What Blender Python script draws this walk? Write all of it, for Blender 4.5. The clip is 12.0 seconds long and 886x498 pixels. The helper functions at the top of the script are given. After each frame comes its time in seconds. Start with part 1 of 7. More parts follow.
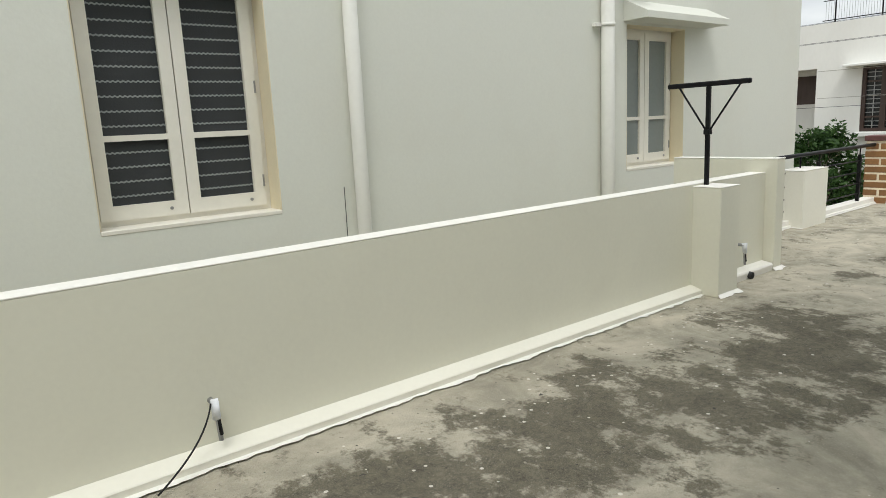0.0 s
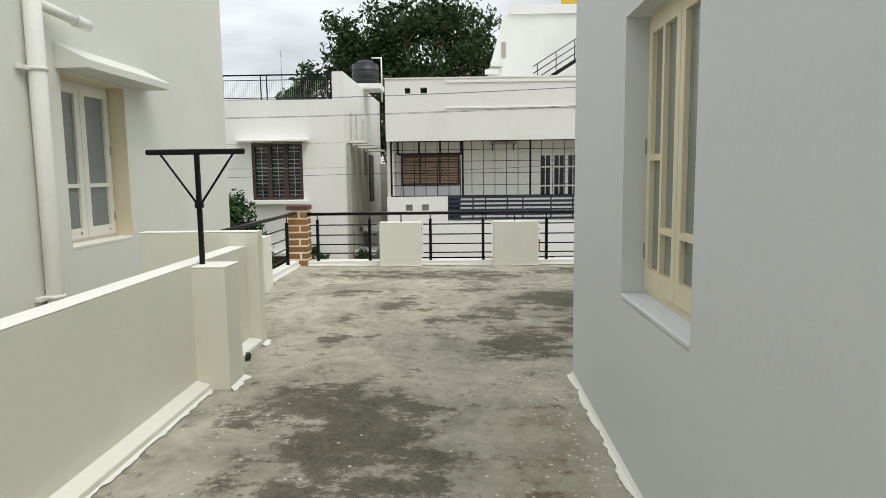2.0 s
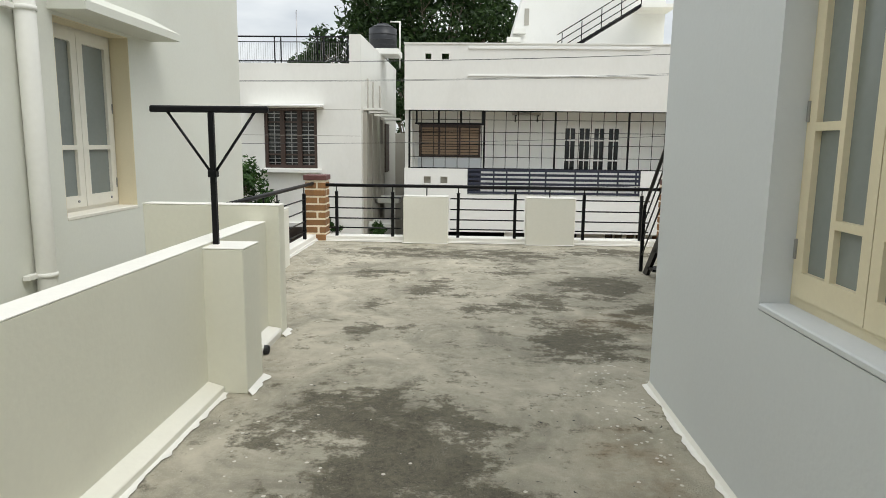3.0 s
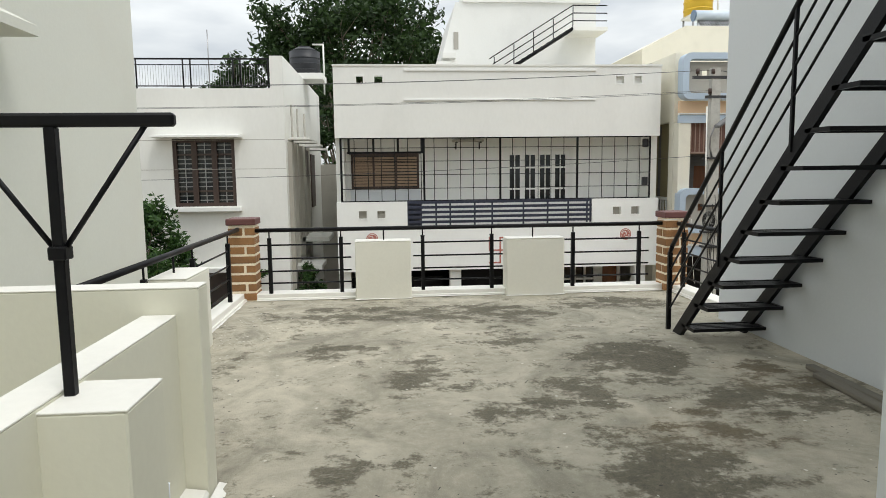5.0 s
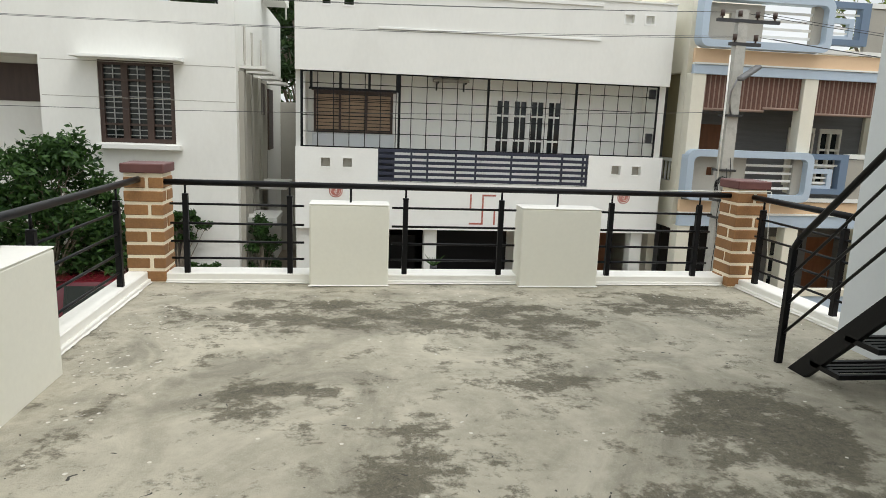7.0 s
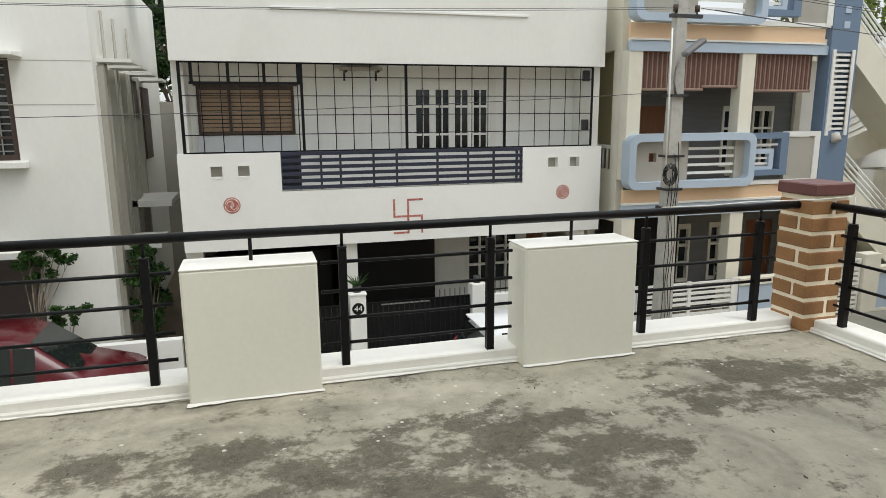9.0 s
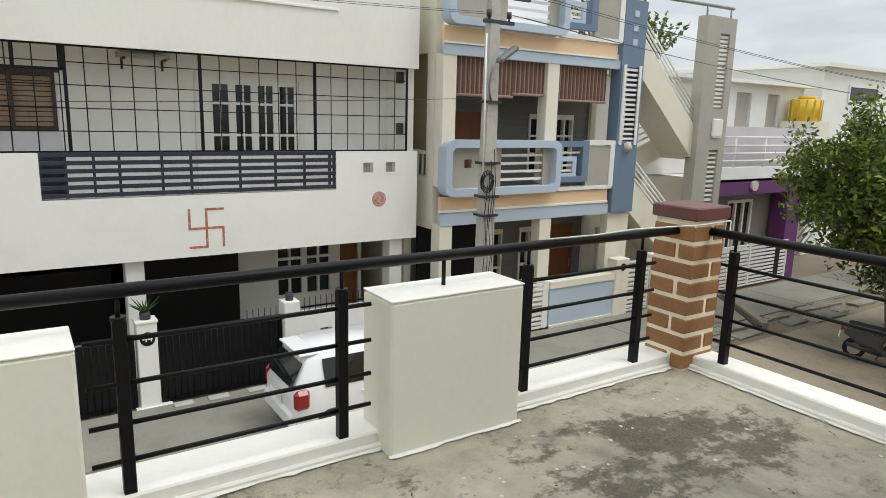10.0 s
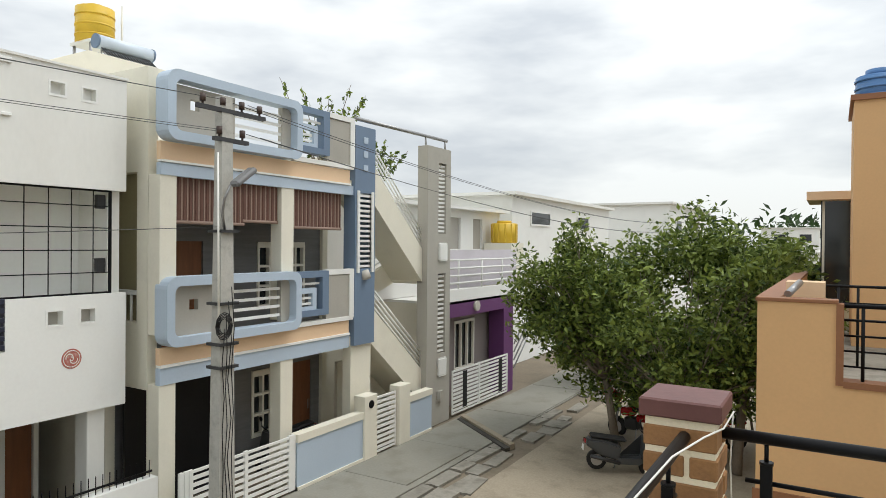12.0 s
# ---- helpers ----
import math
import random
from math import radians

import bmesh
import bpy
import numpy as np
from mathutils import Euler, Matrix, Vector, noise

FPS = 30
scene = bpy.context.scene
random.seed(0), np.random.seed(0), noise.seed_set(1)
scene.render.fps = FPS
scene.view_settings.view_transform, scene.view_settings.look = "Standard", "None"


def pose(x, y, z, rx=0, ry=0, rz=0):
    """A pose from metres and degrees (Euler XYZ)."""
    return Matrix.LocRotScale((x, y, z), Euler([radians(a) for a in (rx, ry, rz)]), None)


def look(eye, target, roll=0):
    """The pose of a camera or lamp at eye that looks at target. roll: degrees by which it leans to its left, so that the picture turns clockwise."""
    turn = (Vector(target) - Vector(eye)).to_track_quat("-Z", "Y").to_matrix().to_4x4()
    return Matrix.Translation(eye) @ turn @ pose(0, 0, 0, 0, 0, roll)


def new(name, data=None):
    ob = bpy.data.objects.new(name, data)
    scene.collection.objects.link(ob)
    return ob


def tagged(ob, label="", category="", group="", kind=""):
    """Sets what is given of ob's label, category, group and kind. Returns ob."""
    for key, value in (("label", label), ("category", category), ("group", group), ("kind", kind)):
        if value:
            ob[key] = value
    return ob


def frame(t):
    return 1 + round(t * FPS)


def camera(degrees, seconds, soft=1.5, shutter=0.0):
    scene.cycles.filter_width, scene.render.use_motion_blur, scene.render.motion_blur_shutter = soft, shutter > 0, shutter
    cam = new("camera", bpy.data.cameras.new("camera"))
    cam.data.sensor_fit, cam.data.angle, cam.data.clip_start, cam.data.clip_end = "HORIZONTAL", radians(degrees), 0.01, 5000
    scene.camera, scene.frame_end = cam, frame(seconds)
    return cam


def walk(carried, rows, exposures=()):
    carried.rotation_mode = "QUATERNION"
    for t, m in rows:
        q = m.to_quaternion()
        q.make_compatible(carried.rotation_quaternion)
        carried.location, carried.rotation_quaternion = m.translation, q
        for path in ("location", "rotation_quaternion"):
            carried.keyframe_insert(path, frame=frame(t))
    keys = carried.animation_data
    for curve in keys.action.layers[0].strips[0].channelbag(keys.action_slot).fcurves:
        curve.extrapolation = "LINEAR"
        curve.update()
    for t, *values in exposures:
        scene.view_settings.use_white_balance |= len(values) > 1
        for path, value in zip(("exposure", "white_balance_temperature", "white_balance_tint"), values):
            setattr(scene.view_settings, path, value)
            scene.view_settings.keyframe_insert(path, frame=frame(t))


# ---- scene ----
cam = camera(67.9, 12.0, 0.75)
PATH = [
    (0, (-0.204, -0.082, 1.498), (1.002, 1.471, 1.129), -2.8),
    (0.5, (-0.168, 0.273, 1.519), (1.473, 1.348, 1.126), -1.4),
    (1, (-0.087, 0.535, 1.504), (1.784, 1.163, 1.182), -0.1),
    (1.5, (0.008, 0.771, 1.521), (1.97, 1.038, 1.242), -0.4),
    (2, (0.156, 0.966, 1.556), (2.142, 1.024, 1.325), -0.7),
    (2.5, (0.564, 1.095, 1.534), (2.539, 1.155, 1.225), 0.1),
    (3, (0.939, 1.311, 1.536), (2.912, 1.391, 1.221), 0.7),
    (5, (2.888, 1.905, 1.559), (4.869, 1.746, 1.331), -0.7),
    (5.5, (3.428, 1.954, 1.551), (5.407, 1.866, 1.281), -0.7),
    (6, (3.983, 1.986, 1.536), (5.939, 1.782, 1.175), -1.0),
    (6.5, (4.652, 1.939, 1.503), (6.609, 1.741, 1.142), -0.3),
    (7, (5.285, 1.957, 1.469), (7.23, 1.689, 1.092), 2.2),
    (9, (7.559, 1.945, 1.497), (9.444, 1.407, 1.1), -0.4),
    (9.5, (8.092, 1.857, 1.478), (9.909, 1.135, 1.06), 1.5),
    (10, (8.633, 1.772, 1.524), (10.273, 0.696, 1.134), 1.5),
    (10.5, (9.152, 1.632, 1.564), (10.764, 0.491, 1.244), 1.2),
    (11, (9.717, 1.458, 1.603), (11.029, -0.032, 1.358), -0.2),
    (11.5, (10.205, 1.404, 1.655), (11.245, -0.304, 1.64), -1.1),
    (12, (10.666, 1.263, 1.686), (11.688, -0.456, 1.671), 0.5),
]
walk(cam, [(t, look(eye, target, roll)) for t, eye, target, roll in PATH], ((0, 0.05), (1, 0.1), (1.5, 0.18), (2, 0.05), (2.5, 0.0), (3, 0.1), (5, 0.07), (6, 0.02), (7, 0.1), (9, 0.04), (10.5, 0.07), (12, 0.07)))

# ---- light ----
SUN_DIR = Vector((0.42, 0.40, -1.0)).normalized()
world = bpy.data.worlds.new("overcast")
scene.world = world
world.use_nodes = True
wn, wl = world.node_tree.nodes, world.node_tree.links
wn.clear()
w_out = wn.new("ShaderNodeOutputWorld")
w_bg = wn.new("ShaderNodeBackground")
w_sky = wn.new("ShaderNodeTexSky")
w_sky.sky_type, w_sky.sun_disc = "NISHITA", False
w_sky.sun_elevation, w_sky.sun_rotation = radians(60), radians(226)
w_co = wn.new("ShaderNodeTexCoord")
w_sep = wn.new("ShaderNodeSeparateXYZ")
wl.new(w_co.outputs["Generated"], w_sep.inputs[0])
w_up = wn.new("ShaderNodeMapRange")          # an overcast sky is brighter towards the zenith
w_up.inputs["To Min"].default_value, w_up.inputs["To Max"].default_value = 0.80, 1.62
wl.new(w_sep.outputs["Z"], w_up.inputs["Value"])
w_map = wn.new("ShaderNodeMapping")
w_map.inputs["Scale"].default_value = (1.0, 1.0, 3.2)
wl.new(w_co.outputs["Generated"], w_map.inputs[0])
w_n = wn.new("ShaderNodeTexNoise")
w_n.inputs["Scale"].default_value, w_n.inputs["Detail"].default_value, w_n.inputs["Roughness"].default_value = 3.1, 5.0, 0.5
wl.new(w_map.outputs[0], w_n.inputs["Vector"])
w_ramp = wn.new("ShaderNodeValToRGB")
w_ramp.color_ramp.elements[0].position, w_ramp.color_ramp.elements[0].color = 0.36, (0.70, 0.745, 0.785, 1)
w_ramp.color_ramp.elements[1].position, w_ramp.color_ramp.elements[1].color = 0.60, (1.08, 1.11, 1.10, 1)
wl.new(w_n.outputs["Fac"], w_ramp.inputs[0])
w_mul = wn.new("ShaderNodeVectorMath")
w_mul.operation = "SCALE"
wl.new(w_ramp.outputs[0], w_mul.inputs[0])
wl.new(w_up.outputs[0], w_mul.inputs["Scale"])
w_sc = wn.new("ShaderNodeVectorMath")
w_sc.operation = "SCALE"
w_sc.inputs["Scale"].default_value = 0.1
wl.new(w_sky.outputs[0], w_sc.inputs[0])
w_mix = wn.new("ShaderNodeMix")
w_mix.data_type = "RGBA"
w_mix.inputs["Factor"].default_value = 0.90
wl.new(w_sc.outputs[0], w_mix.inputs[6])
wl.new(w_mul.outputs[0], w_mix.inputs[7])
wl.new(w_mix.outputs[2], w_bg.inputs["Color"])
w_bg.inputs["Strength"].default_value = 1.0
wl.new(w_bg.outputs[0], w_out.inputs[0])
sun = new("sun", bpy.data.lights.new("sun", "SUN"))
sun.data.energy, sun.data.angle, sun.data.color = 1.2, radians(25), (1.0, 0.98, 0.94)
sun.matrix_world = look((0, 0, 30), Vector((0, 0, 30)) + SUN_DIR)


# ---- materials ----
def links_of(m):
    return m.node_tree.nodes, m.node_tree.links


def surface(name, colour, rough=0.7, metal=0.0, vary=0.12, big=0.7, small=25.0, bump=0.15, dirt=None, dirt_amount=0.0, stretch=(1, 1, 1), spec=0.5, island=0.0):
    """A painted or raw surface: broad and fine variation of colour, an optional stain colour, and fine relief."""
    m = bpy.data.materials.new(name)
    m.use_nodes = True
    n, l = links_of(m)
    bsdf = n["Principled BSDF"]
    bsdf.inputs["Roughness"].default_value, bsdf.inputs["Metallic"].default_value = rough, metal
    bsdf.inputs["Specular IOR Level"].default_value = spec
    co = n.new("ShaderNodeTexCoord")
    mp = n.new("ShaderNodeMapping")
    mp.inputs["Scale"].default_value = stretch
    l.new(co.outputs["Object"], mp.inputs[0])
    a = n.new("ShaderNodeTexNoise")
    a.inputs["Scale"].default_value, a.inputs["Detail"].default_value = big, 5.0
    b = n.new("ShaderNodeTexNoise")
    b.inputs["Scale"].default_value, b.inputs["Detail"].default_value = small, 4.0
    l.new(mp.outputs[0], a.inputs["Vector"])
    l.new(mp.outputs[0], b.inputs["Vector"])
    mean = n.new("ShaderNodeMath")
    mean.operation = "MULTIPLY_ADD"
    mean.inputs[1].default_value = 0.4
    l.new(b.outputs["Fac"], mean.inputs[0])
    half = n.new("ShaderNodeMath")
    half.operation = "MULTIPLY"
    half.inputs[1].default_value = 0.6
    l.new(a.outputs["Fac"], half.inputs[0])
    l.new(half.outputs[0], mean.inputs[2])
    rng = n.new("ShaderNodeMapRange")
    rng.inputs["From Min"].default_value, rng.inputs["From Max"].default_value = 0.3, 0.7
    rng.inputs["To Min"].default_value, rng.inputs["To Max"].default_value = 1 - vary, 1 + vary
    l.new(mean.outputs[0], rng.inputs["Value"])
    last = rng.outputs[0]
    if island:
        info = n.new("ShaderNodeObjectInfo")
        ir = n.new("ShaderNodeMapRange")
        ir.inputs["To Min"].default_value, ir.inputs["To Max"].default_value = 1 - island, 1 + island
        l.new(info.outputs["Random"], ir.inputs["Value"])
        pr = n.new("ShaderNodeMath")
        pr.operation = "MULTIPLY"
        l.new(last, pr.inputs[0])
        l.new(ir.outputs[0], pr.inputs[1])
        last = pr.outputs[0]
    sc = n.new("ShaderNodeVectorMath")
    sc.operation = "SCALE"
    sc.inputs[0].default_value = colour
    l.new(last, sc.inputs["Scale"])
    out = sc.outputs[0]
    if dirt:
        d = n.new("ShaderNodeTexNoise")
        d.inputs["Scale"].default_value, d.inputs["Detail"].default_value, d.inputs["Roughness"].default_value = big * 2.3, 8.0, 0.62
        l.new(mp.outputs[0], d.inputs["Vector"])
        dr = n.new("ShaderNodeMapRange")
        dr.inputs["From Min"].default_value, dr.inputs["From Max"].default_value = 0.50, 0.74
        dr.inputs["To Max"].default_value = dirt_amount
        l.new(d.outputs["Fac"], dr.inputs["Value"])
        mx = n.new("ShaderNodeMix")
        mx.data_type = "RGBA"
        l.new(dr.outputs[0], mx.inputs["Factor"])
        l.new(out, mx.inputs[6])
        mx.inputs[7].default_value = (*dirt, 1)
        out = mx.outputs[2]
    l.new(out, bsdf.inputs["Base Color"])
    if bump:
        bp = n.new("ShaderNodeBump")
        bp.inputs["Strength"].default_value, bp.inputs["Distance"].default_value = bump, 0.01
        l.new(b.outputs["Fac"], bp.inputs["Height"])
        l.new(bp.outputs[0], bsdf.inputs["Normal"])
    return m


def glass_like(name, colour, rough=0.08):
    m = bpy.data.materials.new(name)
    m.use_nodes = True
    bsdf = m.node_tree.nodes["Principled BSDF"]
    bsdf.inputs["Base Color"].default_value = (*colour, 1)
    bsdf.inputs["Roughness"].default_value = rough
    bsdf.inputs["Specular IOR Level"].default_value = 0.6
    return m


def concrete_floor():
    """Cement screed with mossy, blackened patches where rain stands, rust-brown traces and paint drips."""
    m = bpy.data.materials.new("cement screed")
    m.use_nodes = True
    n, l = links_of(m)
    bsdf = n["Principled BSDF"]
    geo = n.new("ShaderNodeNewGeometry")

    def tex(scale, detail, rough, vec):
        t = n.new("ShaderNodeTexNoise")
        t.inputs["Scale"].default_value, t.inputs["Detail"].default_value, t.inputs["Roughness"].default_value = scale, detail, rough
        l.new(vec, t.inputs["Vector"])
        return t

    def math_(op, a, b=None, clamp=False):
        k = n.new("ShaderNodeMath")
        k.operation, k.use_clamp = op, clamp
        for i, v in enumerate((a, b)):
            if v is None:
                continue
            if isinstance(v, (int, float)):
                k.inputs[i].default_value = v
            else:
                l.new(v, k.inputs[i])
        return k.outputs[0]

    def rng(v, a, b, c=0.0, d=1.0, smooth=False):
        k = n.new("ShaderNodeMapRange")
        k.interpolation_type = "SMOOTHSTEP" if smooth else "LINEAR"
        for key, val in zip(("From Min", "From Max", "To Min", "To Max"), (a, b, c, d)):
            k.inputs[key].default_value = val
        l.new(v, k.inputs["Value"])
        return k.outputs[0]

    def mix(f, a, b):
        k = n.new("ShaderNodeMix")
        k.data_type = "RGBA"
        for i, v in ((0, f), (6, a), (7, b)):
            if isinstance(v, tuple):
                k.inputs[i].default_value = (*v, 1)
            elif isinstance(v, float):
                k.inputs[i].default_value = v
            else:
                l.new(v, k.inputs[i])
        return k.outputs[2]

    pos = geo.outputs["Position"]
    warp = tex(1.7, 4, 0.6, pos)
    sub = n.new("ShaderNodeVectorMath")
    sub.operation = "SUBTRACT"
    l.new(warp.outputs["Color"], sub.inputs[0])
    sub.inputs[1].default_value = (0.5, 0.5, 0.5)
    bent = n.new("ShaderNodeVectorMath")
    bent.operation = "MULTIPLY_ADD"
    l.new(sub.outputs[0], bent.inputs[0])
    bent.inputs[1].default_value = (0.6, 0.6, 0)
    l.new(pos, bent.inputs[2])

    def distance(cx, cy, rx, ry):
        d = n.new("ShaderNodeVectorMath")
        d.operation = "MULTIPLY_ADD"
        l.new(bent.outputs[0], d.inputs[0])
        d.inputs[1].default_value = (1 / rx, 1 / ry, 0)
        d.inputs[2].default_value = (-cx / rx, -cy / ry, 0)
        ln = n.new("ShaderNodeVectorMath")
        ln.operation = "LENGTH"
        l.new(d.outputs[0], ln.inputs[0])
        return ln.outputs["Value"]

    def most(values):
        total = values[0]
        for v in values[1:]:
            total = math_("MAXIMUM", total, v)
        return total

    def gather(rows):
        return most([rng(distance(*r[:4]), 1.25, 0.35, 0.0, r[4], True) for r in rows])

    reach = [(distance(r[0], r[1], r[2] * 1.45, r[3] * 1.45), r[4]) for r in STAINS]
    stained = most([rng(d, 1.25, 0.35, 0.0, k, True) for d, k in reach])
    wide = most([rng(d, 1.7, 0.4, 0.0, k, True) for d, k in reach])
    fine = tex(34, 8, 0.7, pos)
    grit = tex(150, 3, 0.6, pos)
    streak_map = n.new("ShaderNodeMapping")
    streak_map.inputs["Scale"].default_value = (1.55, 1.0, 1)
    l.new(pos, streak_map.inputs[0])
    streak = tex(2.6, 15, 0.70, streak_map.outputs[0])
    cloud = tex(0.55, 6, 0.6, pos)
    base = mix(rng(cloud.outputs["Fac"], 0.3, 0.7), (0.385, 0.355, 0.275), (0.55, 0.51, 0.40))
    base = mix(rng(fine.outputs["Fac"], 0.30, 0.72, 0.0, 0.55), base, (0.43, 0.39, 0.31))
    mid = tex(11, 6, 0.7, pos)
    base = mix(rng(mid.outputs["Fac"], 0.44, 0.70, 0.0, 0.45), base, (0.29, 0.265, 0.205))
    base = mix(rng(mid.outputs["Fac"], 0.46, 0.30, 0.0, 0.40), base, (0.62, 0.58, 0.48))
    base = mix(math_("MULTIPLY", wide, rng(cloud.outputs["Fac"], 0.3, 0.7, 0.10, 0.5)), base, (0.16, 0.148, 0.115))
    smear = tex(1.15, 8, 0.62, pos)
    smear.inputs["Distortion"].default_value = 1.6
    base = mix(rng(smear.outputs["Fac"], 0.50, 0.68, 0.0, 0.65), base, (0.66, 0.605, 0.485))
    base = mix(rng(smear.outputs["Fac"], 0.48, 0.32, 0.0, 0.65), base, (0.20, 0.185, 0.145))
    lace = math_("MULTIPLY", math_("SUBTRACT", streak.outputs["Fac"], 0.5), 6.0)
    lace = math_("ADD", lace, math_("MULTIPLY", math_("SUBTRACT", mid.outputs["Fac"], 0.5), 2.0))
    lace = math_("ADD", lace, math_("MULTIPLY", math_("SUBTRACT", fine.outputs["Fac"], 0.5), 1.8))
    growth = math_("ADD", math_("MULTIPLY", stained, 1.2), lace)
    dark = rng(growth, 0.34, 0.92, 0.0, 1.0)
    dark = math_("MULTIPLY", dark, rng(grit.outputs["Fac"], 0.34, 0.58, 0.60, 1.0))
    crust = mix(rng(math_("ADD", math_("MULTIPLY", mid.outputs["Fac"], 0.5), math_("MULTIPLY", fine.outputs["Fac"], 0.5)), 0.40, 0.60), (0.036, 0.032, 0.020), (0.150, 0.132, 0.092))
    base = mix(math_("MULTIPLY", dark, 0.97), base, crust)
    base = mix(rng(grit.outputs["Fac"], 0.56, 0.72, 0.0, 0.45), base, (0.60, 0.57, 0.48))
    rust = math_("MULTIPLY", gather(RUST), rng(streak.outputs["Fac"], 0.38, 0.62))
    base = mix(math_("MULTIPLY", rust, 0.6), base, (0.20, 0.125, 0.055))
    speck = n.new("ShaderNodeTexVoronoi")
    speck.inputs["Scale"].default_value = 9.0
    l.new(bent.outputs[0], speck.inputs["Vector"])
    area = rng(tex(1.1, 2, 0.5, pos).outputs["Fac"], 0.42, 0.66, 0.02, 0.085)
    area = math_("ADD", area, math_("MULTIPLY", gather(DRIPS), 0.12))
    drip = math_("LESS_THAN", speck.outputs["Distance"], area)
    sparse = math_("GREATER_THAN", speck.outputs["Color"], 0.55)
    base = mix(math_("MULTIPLY", math_("MULTIPLY", drip, sparse), 0.75), base, (0.72, 0.70, 0.64))
    fleck = n.new("ShaderNodeTexVoronoi")
    fleck.inputs["Scale"].default_value = 26.0
    l.new(pos, fleck.inputs["Vector"])
    often = math_("LESS_THAN", fleck.outputs["Color"], math_("ADD", math_("MULTIPLY", gather(DRIPS), 0.36), 0.08))
    base = mix(math_("MULTIPLY", math_("LESS_THAN", fleck.outputs["Distance"], 0.27), math_("MULTIPLY", often, 0.8)), base, (0.78, 0.75, 0.67))
    black = n.new("ShaderNodeTexVoronoi")
    black.inputs["Scale"].default_value = 17.0
    l.new(bent.outputs[0], black.inputs["Vector"])
    base = mix(math_("MULTIPLY", math_("LESS_THAN", black.outputs["Distance"], 0.10), math_("GREATER_THAN", black.outputs["Color"], 0.6)), base, (0.07, 0.066, 0.058))
    l.new(base, bsdf.inputs["Base Color"])
    l.new(rng(dark, 0.0, 1.0, 0.88, 0.95), bsdf.inputs["Roughness"])
    bsdf.inputs["Specular IOR Level"].default_value = 0.3
    bp = n.new("ShaderNodeBump")
    bp.inputs["Strength"].default_value, bp.inputs["Distance"].default_value = 0.75, 0.02
    height = math_("ADD", math_("MULTIPLY", fine.outputs["Fac"], 0.8), math_("MULTIPLY", grit.outputs["Fac"], 0.5))
    l.new(math_("ADD", height, math_("MULTIPLY", mid.outputs["Fac"], 0.9)), bp.inputs["Height"])
    l.new(bp.outputs[0], bsdf.inputs["Normal"])
    return m


# dark patches: centre, half-lengths and strength, from the near end of the terrace to the street
STAINS_NEAR = [(1.1, 2.15, 0.45, 0.32, 0.95), (1.9, 1.9, 0.6, 0.4, 0.95), (2.9, 1.75, 0.55, 0.4, 0.8), (2.65, 2.11, 0.32, 0.32, 0.9), (2.96, 1.68, 0.4, 0.34, 0.9), (1.15, 2.27, 0.19, 0.18, 0.9), (1.69, 2.12, 0.24, 0.23, 0.85), (1.89, 1.71, 0.27, 0.26, 0.95), (3.35, 1.3, 0.48, 0.2, 0.8), (3.9, 1.9, 0.18, 0.19, 0.7), (4.41, 1.92, 0.15, 0.16, 0.6), (4.45, 2.03, 0.41, 0.3, 1.0), (4.13, 1.5, 0.41, 0.3, 1.1), (3.77, 1.64, 0.21, 0.32, 1.0), (4.88, 1.98, 0.15, 0.24, 0.7), (6.21, 2.2, 0.2, 0.18, 0.8)]
STAINS_MID = [(7.6, 0.2, 0.42, 0.5, 0.4), (7.2, -1.0, 0.4, 0.4, 0.7), (6.03, 0.41, 0.44, 0.39, 0.79), (6.76, -0.16, 0.36, 0.19, 0.7), (7.3, 0.64, 0.31, 0.35, 0.75), (7.03, -0.37, 0.3, 0.3, 0.84), (6.97, 1.2, 0.18, 0.21, 0.62), (6.51, 0.62, 0.15, 0.18, 0.53), (7.02, 2.31, 0.15, 0.15, 0.44), (8.24, -0.17, 0.36, 0.33, 1.14), (8.14, 0.31, 0.15, 0.2, 0.7), (8.68, 2.37, 0.18, 0.38, 0.7), (7.72, 1.84, 0.28, 0.21, 0.53), (8.06, 1.56, 0.41, 0.23, 0.53), (8.97, 0.82, 0.48, 0.25, 0.53), (7.76, -1.02, 0.17, 0.2, 0.62)]
STAINS_FAR = [(10.1, 1.6, 0.35, 0.9, 0.75), (10.0, 0.6, 0.35, 0.5, 0.65), (10.16, 2.25, 0.36, 0.72, 0.7), (10.34, -0.69, 0.22, 0.59, 0.7), (10.31, 0.91, 0.21, 0.58, 0.6), (10.56, -0.85, 0.19, 0.31, 1.0), (10.24, -1.05, 0.15, 0.21, 0.8), (10.37, 0.74, 0.18, 0.46, 0.8), (10.34, 2.1, 0.21, 0.45, 0.85), (10.31, 1.41, 0.15, 0.28, 0.7), (10.32, -0.03, 0.15, 0.27, 0.5), (10.48, 2.73, 0.15, 0.25, 0.8)]
STAINS = STAINS_NEAR + STAINS_MID + STAINS_FAR
RUST = [(3.97, 0.5, 0.5, 0.3, 1.0), (3.3, 0.55, 0.5, 0.3, 0.8), (6.6, 0.0, 0.5, 0.6, 0.5), (7.6, -0.9, 0.5, 0.4, 0.5)]
DRIPS = [(4.6, 0.35, 1.3, 0.35, 1.0), (3.0, 0.4, 1.2, 0.35, 1.0), (9.5, 3.3, 1.6, 0.3, 0.6), (2.5, 2.3, 2.5, 0.35, 0.4), (10.7, 1.0, 0.25, 2.5, 0.35)]

